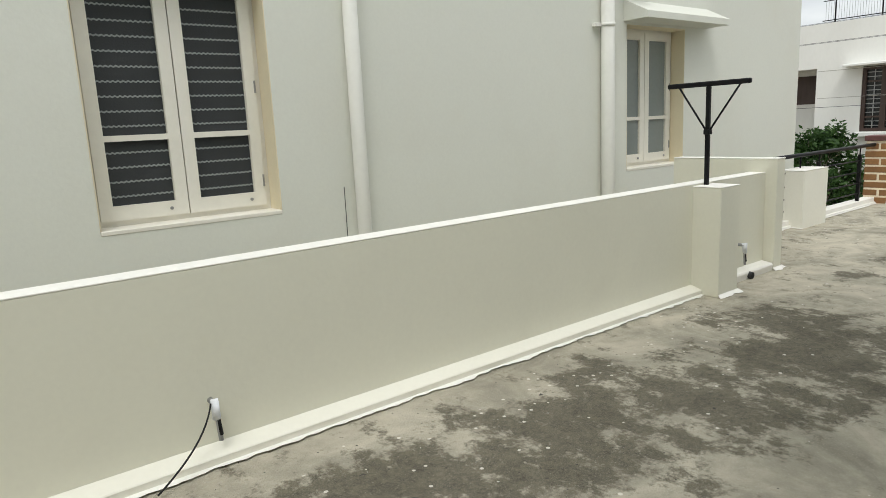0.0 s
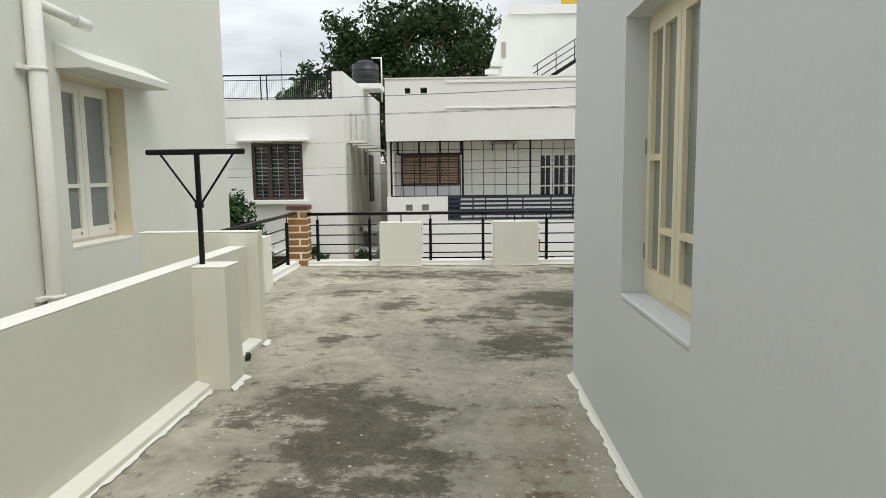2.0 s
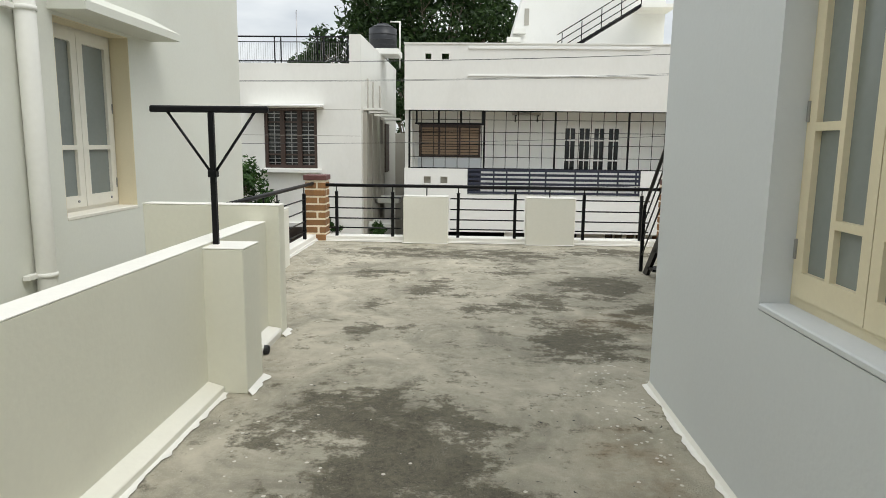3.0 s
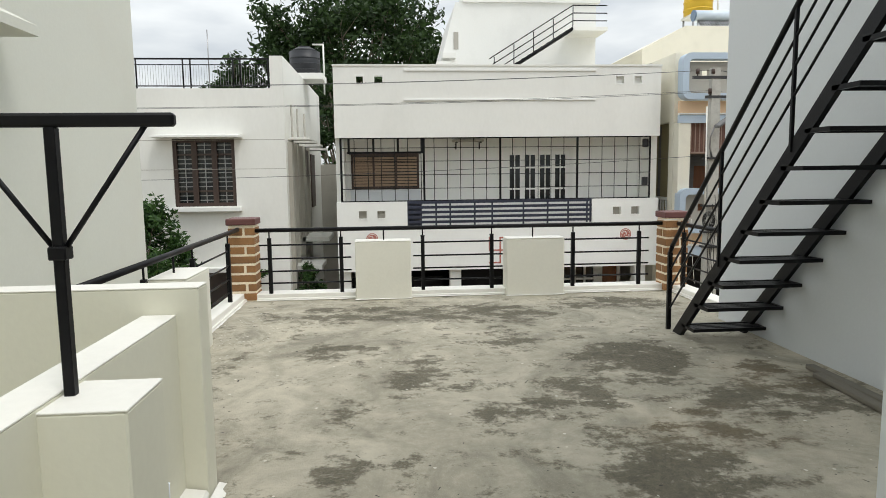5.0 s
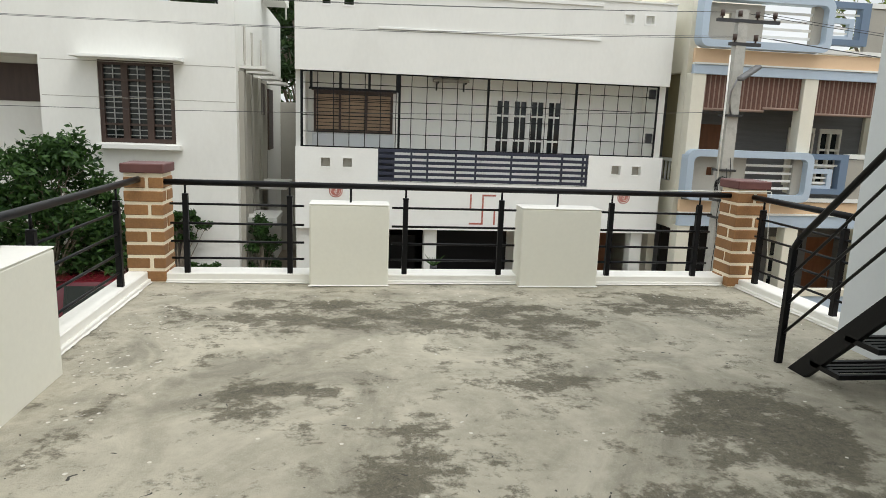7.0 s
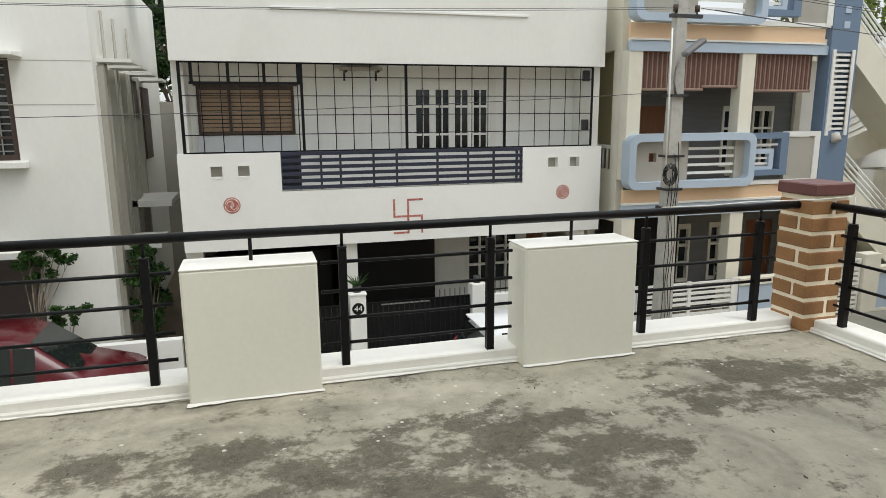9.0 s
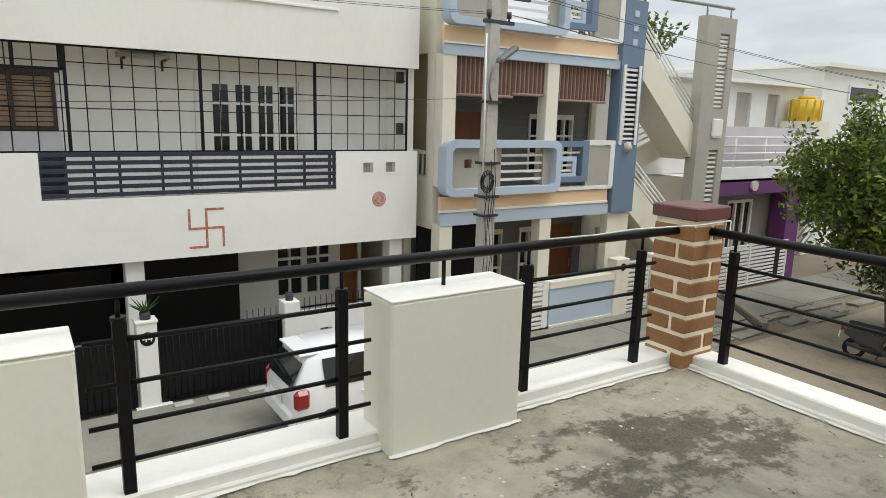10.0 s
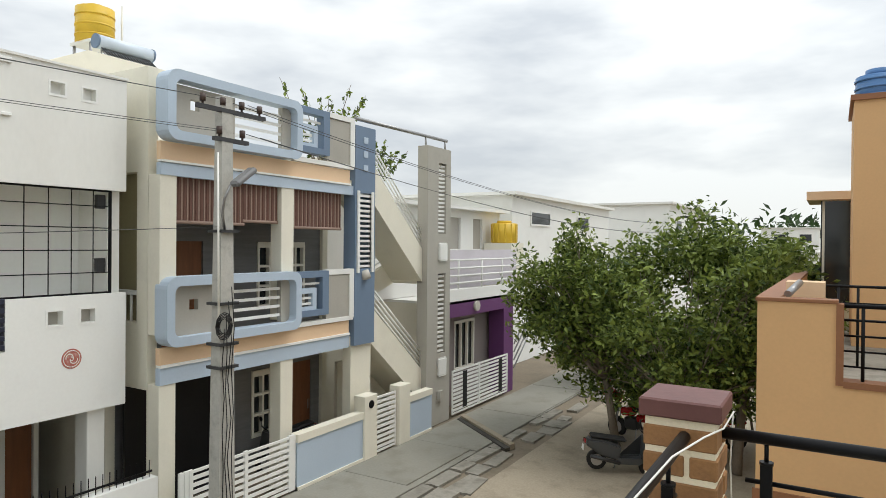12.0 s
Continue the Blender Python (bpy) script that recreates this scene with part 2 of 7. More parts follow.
M_FLOOR = concrete_floor()
M_IVORY = surface("ivory wall paint", (0.74, 0.725, 0.605), 0.75, vary=0.03, big=0.9, small=30, bump=0.10, dirt=(0.55, 0.52, 0.43), dirt_amount=0.12)
M_PIER = surface("pale ivory pier paint", (0.83, 0.81, 0.71), 0.75, vary=0.03, big=0.9, small=30, bump=0.10, dirt=(0.62, 0.59, 0.50), dirt_amount=0.12)
# brushed white paint; also whitens upper faces that catch the sky
M_TRIM = surface("fresh white paint and bright tops", (0.86, 0.84, 0.78), 0.7, vary=0.04, small=22, bump=0.2)
M_COOL = surface("cool white wall paint", (0.645, 0.67, 0.685), 0.75, vary=0.025, big=0.6, small=45, bump=0.08, dirt=(0.6, 0.62, 0.62), dirt_amount=0.15)
M_NEIGH = surface("off-white wall paint", (0.715, 0.72, 0.645), 0.78, vary=0.03, big=0.5, small=40, bump=0.08, dirt=(0.64, 0.61, 0.52), dirt_amount=0.22)
M_WHITE = surface("white facade paint", (0.83, 0.83, 0.795), 0.75, vary=0.03, big=0.4, small=18, bump=0.08, dirt=(0.6, 0.59, 0.56), dirt_amount=0.22)
M_WHITE_AGED = surface("weathered white paint", (0.80, 0.795, 0.75), 0.8, vary=0.035, big=0.45, small=14, bump=0.1, dirt=(0.55, 0.53, 0.48), dirt_amount=0.16, stretch=(1, 1, 0.5))
M_CREAM = surface("cream facade paint", (0.80, 0.765, 0.645), 0.75, vary=0.04, big=0.5, bump=0.08, dirt=(0.5, 0.47, 0.39), dirt_amount=0.2)
# khaki darker than the cream wall, with the recess's shade in it
M_KHAKI = surface("khaki of the shaded recess", (0.36, 0.32, 0.19), 0.8, vary=0.06)
M_PEACH = surface("peach facade paint", (0.78, 0.56, 0.36), 0.75, vary=0.04, big=0.5, bump=0.08)
M_ORANGE = surface("ochre orange facade paint", (0.66, 0.40, 0.19), 0.75, vary=0.05, big=0.4, bump=0.08, dirt=(0.45, 0.29, 0.16), dirt_amount=0.2)
M_RUSTTRIM = surface("brown-red trim paint", (0.27, 0.115, 0.05), 0.6, vary=0.1)
M_SKYBLUE = surface("light blue paint", (0.47, 0.56, 0.66), 0.65, vary=0.05, bump=0.05)
M_SOLAR = surface("pale blue drum enamel", (0.62, 0.70, 0.78), 0.35, vary=0.04, bump=0.02)
M_BLUE = surface("slate blue paint", (0.16, 0.225, 0.32), 0.65, vary=0.06, bump=0.05)
M_GREYP = surface("warm grey paint", (0.42, 0.40, 0.35), 0.75, vary=0.05, big=0.6, bump=0.1, dirt=(0.25, 0.24, 0.21), dirt_amount=0.25)
M_PURPLE = surface("purple paint", (0.13, 0.035, 0.14), 0.6, vary=0.08)
M_TAUPE = surface("taupe wall paint", (0.26, 0.22, 0.21), 0.75, vary=0.06)
M_BLACK = surface("black enamel paint", (0.006, 0.006, 0.007), 0.42, vary=0.3, big=4, small=90, bump=0.05, spec=0.2)
# gate black, also used for the darkness inside carport and ground-floor bay
M_GATE_AND_DARK = surface("black sheet steel and interior darkness", (0.009, 0.009, 0.010), 0.5, vary=0.2, big=2, spec=0.25)
M_NAVY = surface("dark navy slat paint", (0.022, 0.026, 0.048), 0.45, vary=0.2)
M_BRICK = surface("painted brown brick", (0.30, 0.150, 0.058), 0.75, vary=0.2, big=5, small=60, bump=0.35, island=0.14, dirt=(0.20, 0.10, 0.05), dirt_amount=0.5)
M_MORTAR = surface("cream mortar paint", (0.88, 0.78, 0.60), 0.8, vary=0.08, big=6, small=70, bump=0.35)
M_MAROON = surface("maroon cap paint", (0.14, 0.055, 0.05), 0.55, vary=0.14, big=5, bump=0.15)
M_JOINERY = surface("cream window enamel", (0.74, 0.66, 0.47), 0.45, vary=0.04, big=3, small=60, bump=0.04)
M_JOINERY_W = surface("off-white window enamel", (0.80, 0.77, 0.68), 0.45, vary=0.04, big=3, bump=0.04)
M_DARKWOOD = surface("dark brown stained wood", (0.055, 0.032, 0.024), 0.5, vary=0.25, big=2, small=30, stretch=(6, 6, 1))
M_WOOD = surface("red-brown door wood", (0.20, 0.075, 0.028), 0.5, vary=0.2, big=2, small=25, stretch=(6, 6, 0.8))
M_BLINDWOOD = surface("brown slatted blind", (0.34, 0.235, 0.155), 0.65, vary=0.2, big=3)
M_REED = surface("striped brown roller blind", (0.15, 0.075, 0.055), 0.75, vary=0.15, big=4)
M_REED_PALE = surface("pale blind stripe", (0.30, 0.21, 0.165), 0.75, vary=0.1)
M_GLASS = glass_like("dark window glass", (0.02, 0.024, 0.026), 0.06)
M_FROST = surface("frosted window glass", (0.22, 0.245, 0.235), 0.25, vary=0.08, big=2, bump=0.0)
# curtain cloth; also colours the sheets that stand for unlit rooms
M_CURTAIN = surface("dark grey striped curtain and unlit rooms", (0.035, 0.038, 0.040), 0.85, vary=0.12, big=4, small=80, bump=0.2)
M_CURTAIN_HEM = surface("pale zigzag curtain band", (0.26, 0.28, 0.27), 0.8, vary=0.15, small=80)
M_PIPE = surface("painted drain pipe", (0.80, 0.79, 0.73), 0.5, vary=0.04, big=2, bump=0.03)
M_TAPE = surface("white thread seal tape", (0.80, 0.82, 0.86), 0.5, vary=0.1, big=20, bump=0.4)
M_STEEL = surface("galvanised steel", (0.36, 0.36, 0.36), 0.4, 0.8, vary=0.15, big=6)
M_RUBBER = surface("black rubber", (0.012, 0.012, 0.012), 0.8, vary=0.2, big=8)
M_TANK = surface("black plastic tank", (0.016, 0.018, 0.022), 0.45, vary=0.15, big=3)
M_YELLOW = surface("yellow plastic tank", (0.70, 0.46, 0.035), 0.45, vary=0.08, big=3)
M_TANKBLUE = surface("blue plastic tank", (0.08, 0.20, 0.42), 0.45, vary=0.1, big=3)
M_POLE = surface("cement pole", (0.46, 0.45, 0.41), 0.85, vary=0.12, big=3, small=30, bump=0.3, dirt=(0.2, 0.19, 0.17), dirt_amount=0.4)
M_ROAD = surface("worn road concrete", (0.34, 0.29, 0.215), 0.88, vary=0.24, big=0.35, small=20, bump=0.5, dirt=(0.12, 0.098, 0.07), dirt_amount=0.75)
M_EARTH = surface("dusty earth", (0.22, 0.18, 0.13), 0.92, vary=0.2, big=0.35, small=9, bump=0.5, dirt=(0.09, 0.085, 0.055), dirt_amount=0.6)
M_APRON = surface("plain cement apron", (0.265, 0.255, 0.215), 0.88, vary=0.12, big=0.5, small=16, bump=0.35, dirt=(0.16, 0.145, 0.11), dirt_amount=0.55, island=0.05)
M_DARK_CEMENT = surface("dark cement", (0.045, 0.042, 0.035), 0.7, vary=0.2, big=1.0, small=16, bump=0.4)
M_PAVE = surface("cement pavement slab", (0.27, 0.252, 0.212), 0.88, vary=0.2, big=0.8, small=14, bump=0.5, dirt=(0.13, 0.12, 0.095), dirt_amount=0.95, island=0.16)
M_REDMARK = surface("faded red oxide paint", (0.42, 0.13, 0.10), 0.8, vary=0.2, big=6, small=50, dirt=(0.70, 0.55, 0.50), dirt_amount=0.7)
M_CARWHITE = surface("white car paint", (0.80, 0.81, 0.82), 0.18, vary=0.01, bump=0.0)
M_CARRED = surface("dark red car paint", (0.095, 0.009, 0.014), 0.18, vary=0.03, bump=0.0)
M_CARGLASS = glass_like("car glass", (0.014, 0.019, 0.018), 0.05)
M_LENS_RED = glass_like("red tail lamp", (0.26, 0.010, 0.016), 0.15)
M_LENS = glass_like("clear lamp", (0.65, 0.65, 0.62), 0.12)
M_ALLOY = surface("silver wheel", (0.5, 0.5, 0.5), 0.35, 0.7, vary=0.08)
M_PLASTIC = surface("dark grey plastic", (0.035, 0.036, 0.038), 0.5, vary=0.1)
M_MATTE_GREY = surface("grey scooter paint", (0.06, 0.065, 0.068), 0.3, vary=0.08)
M_BIKERED = surface("red motorcycle paint", (0.42, 0.012, 0.012), 0.25, vary=0.05)
M_ROOFSHEET = surface("grey roof sheet", (0.30, 0.30, 0.30), 0.7, vary=0.15)
M_BARK = surface("grey-brown bark", (0.20, 0.165, 0.125), 0.9, vary=0.25, big=3, small=22, bump=0.6)
M_DRIFT = surface("weathered grey timber", (0.16, 0.145, 0.115), 0.85, vary=0.25, big=2, small=40, stretch=(0.5, 8, 8), bump=0.3)
M_TILEGREY = surface("grey striated wall tile", (0.17, 0.17, 0.172), 0.6, vary=0.16, big=1.4, small=9, stretch=(0.6, 0.6, 9))
M_STONECREAM = surface("pale stone wall", (0.55, 0.52, 0.46), 0.8, vary=0.08, big=1.0)


def leaf_material(name, dark, light):
    m = bpy.data.materials.new(name)
    m.use_nodes = True
    n, l = links_of(m)
    bsdf = n["Principled BSDF"]
    geo = n.new("ShaderNodeNewGeometry")
    ramp = n.new("ShaderNodeValToRGB")
    ramp.color_ramp.elements[0].color, ramp.color_ramp.elements[1].color = (*dark, 1), (*light, 1)
    l.new(geo.outputs["Random Per Island"], ramp.inputs[0])
    l.new(ramp.outputs[0], bsdf.inputs["Base Color"])
    bsdf.inputs["Roughness"].default_value = 0.55
    bsdf.inputs["Specular IOR Level"].default_value = 0.3
    tr = n.new("ShaderNodeBsdfTranslucent")
    l.new(ramp.outputs[0], tr.inputs["Color"])
    mx = n.new("ShaderNodeMixShader")
    mx.inputs[0].default_value = 0.25
    l.new(bsdf.outputs[0], mx.inputs[1])
    l.new(tr.outputs[0], mx.inputs[2])
    l.new(mx.outputs[0], n["Material Output"].inputs[0])
    return m


M_LEAF = leaf_material("street tree leaves", (0.030, 0.060, 0.013), (0.27, 0.34, 0.072))
M_LEAF_DARK = leaf_material("dark tree leaves", (0.012, 0.030, 0.008), (0.045, 0.085, 0.022))
M_LEAF_BUSH = leaf_material("shrub leaves", (0.014, 0.040, 0.010), (0.06, 0.13, 0.028))
M_LEAF_RED = leaf_material("red blossom", (0.30, 0.02, 0.02), (0.50, 0.05, 0.03))


# ---- building helpers ----
def box(bm, x0, x1, y0, y1, z0, z1, bevel=0.0, seg=1):
    x0, x1, y0, y1, z0, z1 = min(x0, x1), max(x0, x1), min(y0, y1), max(y0, y1), min(z0, z1), max(z0, z1)
    v = [bm.verts.new((x, y, z)) for z in (z0, z1) for y in (y0, y1) for x in (x0, x1)]
    f = [bm.faces.new([v[i] for i in q]) for q in ((0, 2, 3, 1), (4, 5, 7, 6), (0, 1, 5, 4), (1, 3, 7, 5), (3, 2, 6, 7), (2, 0, 4, 6))]
    if bevel:
        bmesh.ops.bevel(bm, geom=list({e for q in f for e in q.edges}), offset=bevel, segments=seg, affect="EDGES", profile=0.6)
    return bm


def boxes(*rows, bevel=0.0):
    bm = bmesh.new()
    for r in rows:
        box(bm, *r, bevel=bevel)
    return bm


def rod(bm, p, q, r, seg=10, r2=None, cap=True):
    p, q = Vector(p), Vector(q)
    d = (q - p).normalized()
    u = d.cross(Vector((0, 0, 1)) if abs(d.z) < 0.95 else Vector((1, 0, 0))).normalized()
    w = d.cross(u)
    r2 = r if r2 is None else r2
    a = [bm.verts.new(p + (u * math.cos(k) + w * math.sin(k)) * r) for k in [2 * math.pi * i / seg for i in range(seg)]]
    b = [bm.verts.new(q + (u * math.cos(k) + w * math.sin(k)) * r2) for k in [2 * math.pi * i / seg for i in range(seg)]]
    for i in range(seg):
        f = bm.faces.new((a[i], a[(i + 1) % seg], b[(i + 1) % seg], b[i]))
        f.smooth = seg > 5
    if cap:
        bm.faces.new(a[::-1])
        bm.faces.new(b)
    return bm


def rods(*rows, seg=10):
    bm = bmesh.new()
    for p, q, r in rows:
        rod(bm, p, q, r, seg)
    return bm


def tube(bm, pts, r, seg=8):
    """A bent round bar: rings of vertices joined from point to point."""
    pts = [Vector(p) for p in pts]
    rings = []
    for i, p in enumerate(pts):
        d = (pts[min(i + 1, len(pts) - 1)] - pts[max(i - 1, 0)]).normalized()
        u = d.cross(Vector((0, 0, 1)) if abs(d.z) < 0.95 else Vector((1, 0, 0))).normalized()
        w = d.cross(u)
        rings.append([bm.verts.new(p + (u * math.cos(k) + w * math.sin(k)) * r) for k in [2 * math.pi * j / seg for j in range(seg)]])
    for a, b in zip(rings, rings[1:]):
        for j in range(seg):
            bm.faces.new((a[j], a[(j + 1) % seg], b[(j + 1) % seg], b[j])).smooth = True
    bm.faces.new(rings[0][::-1])
    bm.faces.new(rings[-1])
    return bm


def prism(bm, pts, axis, a0, a1):
    """A flat outline pushed along an axis: pts are (y, z) for 'x', (x, z) for 'y', (x, y) for 'z'."""
    def at(p, a):
        return {"x": (a, p[0], p[1]), "y": (p[0], a, p[1]), "z": (p[0], p[1], a)}[axis]
    lo, hi = [bm.verts.new(at(p, a0)) for p in pts], [bm.verts.new(at(p, a1)) for p in pts]
    bm.faces.new(lo)
    bm.faces.new(hi[::-1])
    for i in range(len(pts)):
        j = (i + 1) % len(pts)
        bm.faces.new((lo[j], lo[i], hi[i], hi[j]))
    bmesh.ops.recalc_face_normals(bm, faces=bm.faces)
    return bm


def holed(bm, axis, c0, c1, u0, u1, v0, v1, holes):
    """A wall with rectangular openings right through it. axis 'x': u is y, v is z; axis 'y': u is x, v is z."""
    us = sorted({u0, u1, *[h[0] for h in holes], *[h[1] for h in holes]})
    vs = sorted({v0, v1, *[h[2] for h in holes], *[h[3] for h in holes]})
    us, vs = [u for u in us if u0 <= u <= u1], [v for v in vs if v0 <= v <= v1]

    def solid(i, j):
        if not (0 <= i < len(us) - 1 and 0 <= j < len(vs) - 1):
            return False
        cu, cv = (us[i] + us[i + 1]) / 2, (vs[j] + vs[j + 1]) / 2
        return not any(h[0] < cu < h[1] and h[2] < cv < h[3] for h in holes)
    cache = {}

    def vert(u, v, c):
        k = (round(u, 5), round(v, 5), c)
        if k not in cache:
            cache[k] = bm.verts.new((c, u, v) if axis == "x" else (u, c, v))
        return cache[k]
    for i in range(len(us) - 1):
        for j in range(len(vs) - 1):
            if not solid(i, j):
                continue
            a, b, p, q = us[i], us[i + 1], vs[j], vs[j + 1]
            for c in (c0, c1):
                bm.faces.new([vert(*s, c) for s in ((a, p), (b, p), (b, q), (a, q))])
            for ni, nj, s, t in ((i - 1, j, (a, p), (a, q)), (i + 1, j, (b, p), (b, q)), (i, j - 1, (a, p), (b, p)), (i, j + 1, (a, q), (b, q))):
                if not solid(ni, nj):
                    bm.faces.new([vert(*s, c0), vert(*t, c0), vert(*t, c1), vert(*s, c1)])
    bmesh.ops.recalc_face_normals(bm, faces=bm.faces)
    return bm


def origin(ob):
    v = Vector((0, 0, 0))
    while ob:
        v += ob.location
        ob = ob.parent
    return v


def mesh_of(name, bm, material, shift):
    me = bpy.data.meshes.new(name)
    for v in bm.verts:
        v.co -= shift
    bm.to_mesh(me)
    bm.free()
    me.materials.append(material)
    return me


def part(name, bm, material, parent, label=""):
    ob = new(name, mesh_of(name, bm, material, origin(parent)))
    ob.parent = parent
    return tagged(ob, label)


def group_of(name, at, label, category, group="", kind=""):
    ob = new(name)
    ob.location, ob.empty_display_size = at, 0.1
    return tagged(ob, label, category, group, kind)


def solo(name, bm, material, label, category, group="", kind=""):
    xs, ys, zs = zip(*[v.co for v in bm.verts])
    at = Vector(((min(xs) + max(xs)) / 2, (min(ys) + max(ys)) / 2, min(zs)))
    ob = new(name, mesh_of(name, bm, material, at))
    ob.location = at
    return tagged(ob, label, category, group, kind)


def struct(name, bm, material, label, category="wall"):
    return solo(name, bm, material, label, category, kind="structure")


def sheet(x0, x1, y0, y1, z, step, rough=0.0, seed=0):
    bm = bmesh.new()
    nx, ny = max(1, round((x1 - x0) / step)), max(1, round((y1 - y0) / step))
    vs = [[bm.verts.new((x0 + (x1 - x0) * i / nx, y0 + (y1 - y0) * j / ny, z + rough * noise.noise(Vector((i * step * 0.8, j * step * 0.8, seed))))) for j in range(ny + 1)] for i in range(nx + 1)]
    for i in range(nx):
        for j in range(ny):
            bm.faces.new((vs[i][j], vs[i + 1][j], vs[i + 1][j + 1], vs[i][j + 1])).smooth = True
    return bm


def wavy_strip(pts_in, pts_out, z0, z1, seed):
    """A thin hand-brushed strip of paint on the floor, ragged along its outer edge."""
    bm = bmesh.new()
    (ax, ay), (bx, by) = pts_in
    (cx, cy), (dx, dy) = pts_out
    n = max(6, int(math.hypot(bx - ax, by - ay) / 0.022))
    rows = []
    for i in range(n + 1):
        s = i / n
        w = max(0.08, 0.85 + 0.9 * noise.noise(Vector((s * n * 0.08, seed, 0))) + 0.7 * noise.noise(Vector((s * n * 0.33, seed, 3))))
        px, py = ax + (bx - ax) * s, ay + (by - ay) * s
        qx, qy = cx + (dx - cx) * s, cy + (dy - cy) * s
        rows.append((bm.verts.new((px, py, z1)), bm.verts.new((px + (qx - px) * w, py + (qy - py) * w, z0))))
    for a, b in zip(rows, rows[1:]):
        bm.faces.new((a[0], b[0], b[1], a[1]))
    bmesh.ops.recalc_face_normals(bm, faces=bm.faces)
    if bm.faces[:][0].normal.z < 0:
        bmesh.ops.reverse_faces(bm, faces=bm.faces)
    return bm


GROUND = -3.7

# ---- ground, road, pavement ----
struct("ground", sheet(-700, 700, -700, 700, GROUND - 0.02, 200), M_EARTH, "dusty bare earth reaching to the horizon", "ground")
struct("road", sheet(11.9, 17.4, -60, 60, GROUND + 0.006, 0.5, 0.012), M_ROAD, "worn grey concrete street with damp stains", "road")

# ---- terrace ----
struct("floor", sheet(-3.0, 11.2, -1.8, 3.8, 0.0, 0.12, 0.006, 4), M_FLOOR, "weathered cement terrace floor with dark mossy patches", "floor")
struct("house_base", boxes((-3.0, 11.42, -1.95, 3.9, GROUND - 0.02, -0.02)), M_IVORY, "plain painted storey carrying the roof terrace", "wall")
struct("wall_behind", boxes((-3.25, -3.0, -1.7, 5.0, -0.02, 3.2)), M_NEIGH, "plain off-white wall closing the terrace", "wall")

# parapet between the terrace and the neighbouring house, with its low cove
par = group_of("parapet", (2.0, 2.97, 0), "ivory painted low parapet wall along the terrace", "parapet", kind="structure")
part("wall", boxes((-3.0, 5.97, 2.90, 3.05, -3.7, 0.918), bevel=0.004), M_IVORY, par)
# thin layer whiter than the wall, its colour carrying the skylight on top
part("coping", boxes((-3.0, 5.965, 2.899, 3.051, 0.919, 0.926), bevel=0.002), M_TRIM, par, "thin top layer, whitened for the bright upper face")
bm = bmesh.new()
prism(bm, [(2.898, 0.0), (2.803, 0.0), (2.800, 0.044), (2.806, 0.050), (2.898, 0.078)], "x", -3.0, 4.74)
part("cove", bm, M_PIER, par, "ivory painted cement ledge at the wall's foot")
bm = bmesh.new()
prism(bm, [(2.898, 0.0), (2.80, 0.0), (2.79, 0.06), (2.80, 0.075), (2.898, 0.09)], "x", 5.05, 5.95)
part("cove", bm, M_TRIM, par)
part("paint_strip", wavy_strip(((-3.0, 2.803), (4.74, 2.803)), ((-3.0, 2.768), (4.74, 2.768)), 0.009, 0.012, 1.0), M_TRIM, par, "ragged white paint edge on the floor")

blk = group_of("parapet_pier", (4.89, 2.85, 0), "ivory painted square pier carrying a clothes-line post", "pier", kind="structure")
part("body", boxes((4.745, 5.04, 2.655, 3.06, 0.0, 0.900), bevel=0.006), M_IVORY, blk)
# whiter layer puts the brightness of the upper face into its colour
part("top", boxes((4.744, 5.041, 2.654, 3.061, 0.901, 0.908), bevel=0.002), M_TRIM, blk)
part("paint_strip", wavy_strip(((5.043, 2.65), (4.73, 2.65)), ((5.06, 2.60), (4.70, 2.60)), 0.008, 0.03, 2.0), M_TRIM, blk)

cross = group_of("cross_wall", (6.0, 3.4, 0), "ivory painted low wall running across the terrace's edge", "parapet", kind="structure")
part("wall", boxes((5.97, 6.12, 2.795, 3.87, -3.7, 1.045), bevel=0.006), M_IVORY, cross)
# top layer coloured whiter for the light on the upper face
part("coping", boxes((5.969, 6.121, 2.794, 3.871, 1.046, 1.053), bevel=0.002), M_TRIM, cross)
part("paint_strip", wavy_strip(((6.13, 2.79), (5.95, 2.79)), ((6.16, 2.75), (5.93, 2.75)), 0.008, 0.03, 3.0), M_TRIM, cross)


def kerb(name, rows, label):
    k = group_of(name, (rows[0][0], rows[0][2], 0), label, "kerb", kind="structure")
    for i, r in enumerate(rows):
        part("kerb_course" if i else "kerb_top", boxes(r, bevel=0.008), M_TRIM, k)
    return k


k = kerb("kerb_street", [(11.165, 11.42, -1.95, 3.9, -0.02, 0.085), (11.14, 11.165, -1.62, 3.58, -0.02, 0.035)], "white painted kerb under the street railing")
part("paint_strip", wavy_strip(((11.142, 3.58), (11.142, -1.62)), ((11.124, 3.58), (11.124, -1.62)), 0.009, 0.016, 4.0), M_TRIM, k)
k = kerb("kerb_left", [(6.12, 11.165, 3.735, 3.9, -0.02, 0.10), (6.12, 11.14, 3.705, 3.735, -0.02, 0.04)], "white painted kerb under the side railing")
part("paint_strip", wavy_strip(((6.13, 3.707), (11.14, 3.707)), ((6.13, 3.689), (11.14, 3.689)), 0.009, 0.016, 5.0), M_TRIM, k)
k = kerb("kerb_right", [(9.455, 11.165, -1.95, -1.745, -0.02, 0.085), (9.455, 11.14, -1.745, -1.715, -0.02, 0.035)], "white painted kerb beside the steel stair")
part("paint_strip", wavy_strip(((11.14, -1.717), (9.46, -1.717)), ((11.14, -1.699), (9.46, -1.699)), 0.009, 0.016, 6.0), M_TRIM, k)

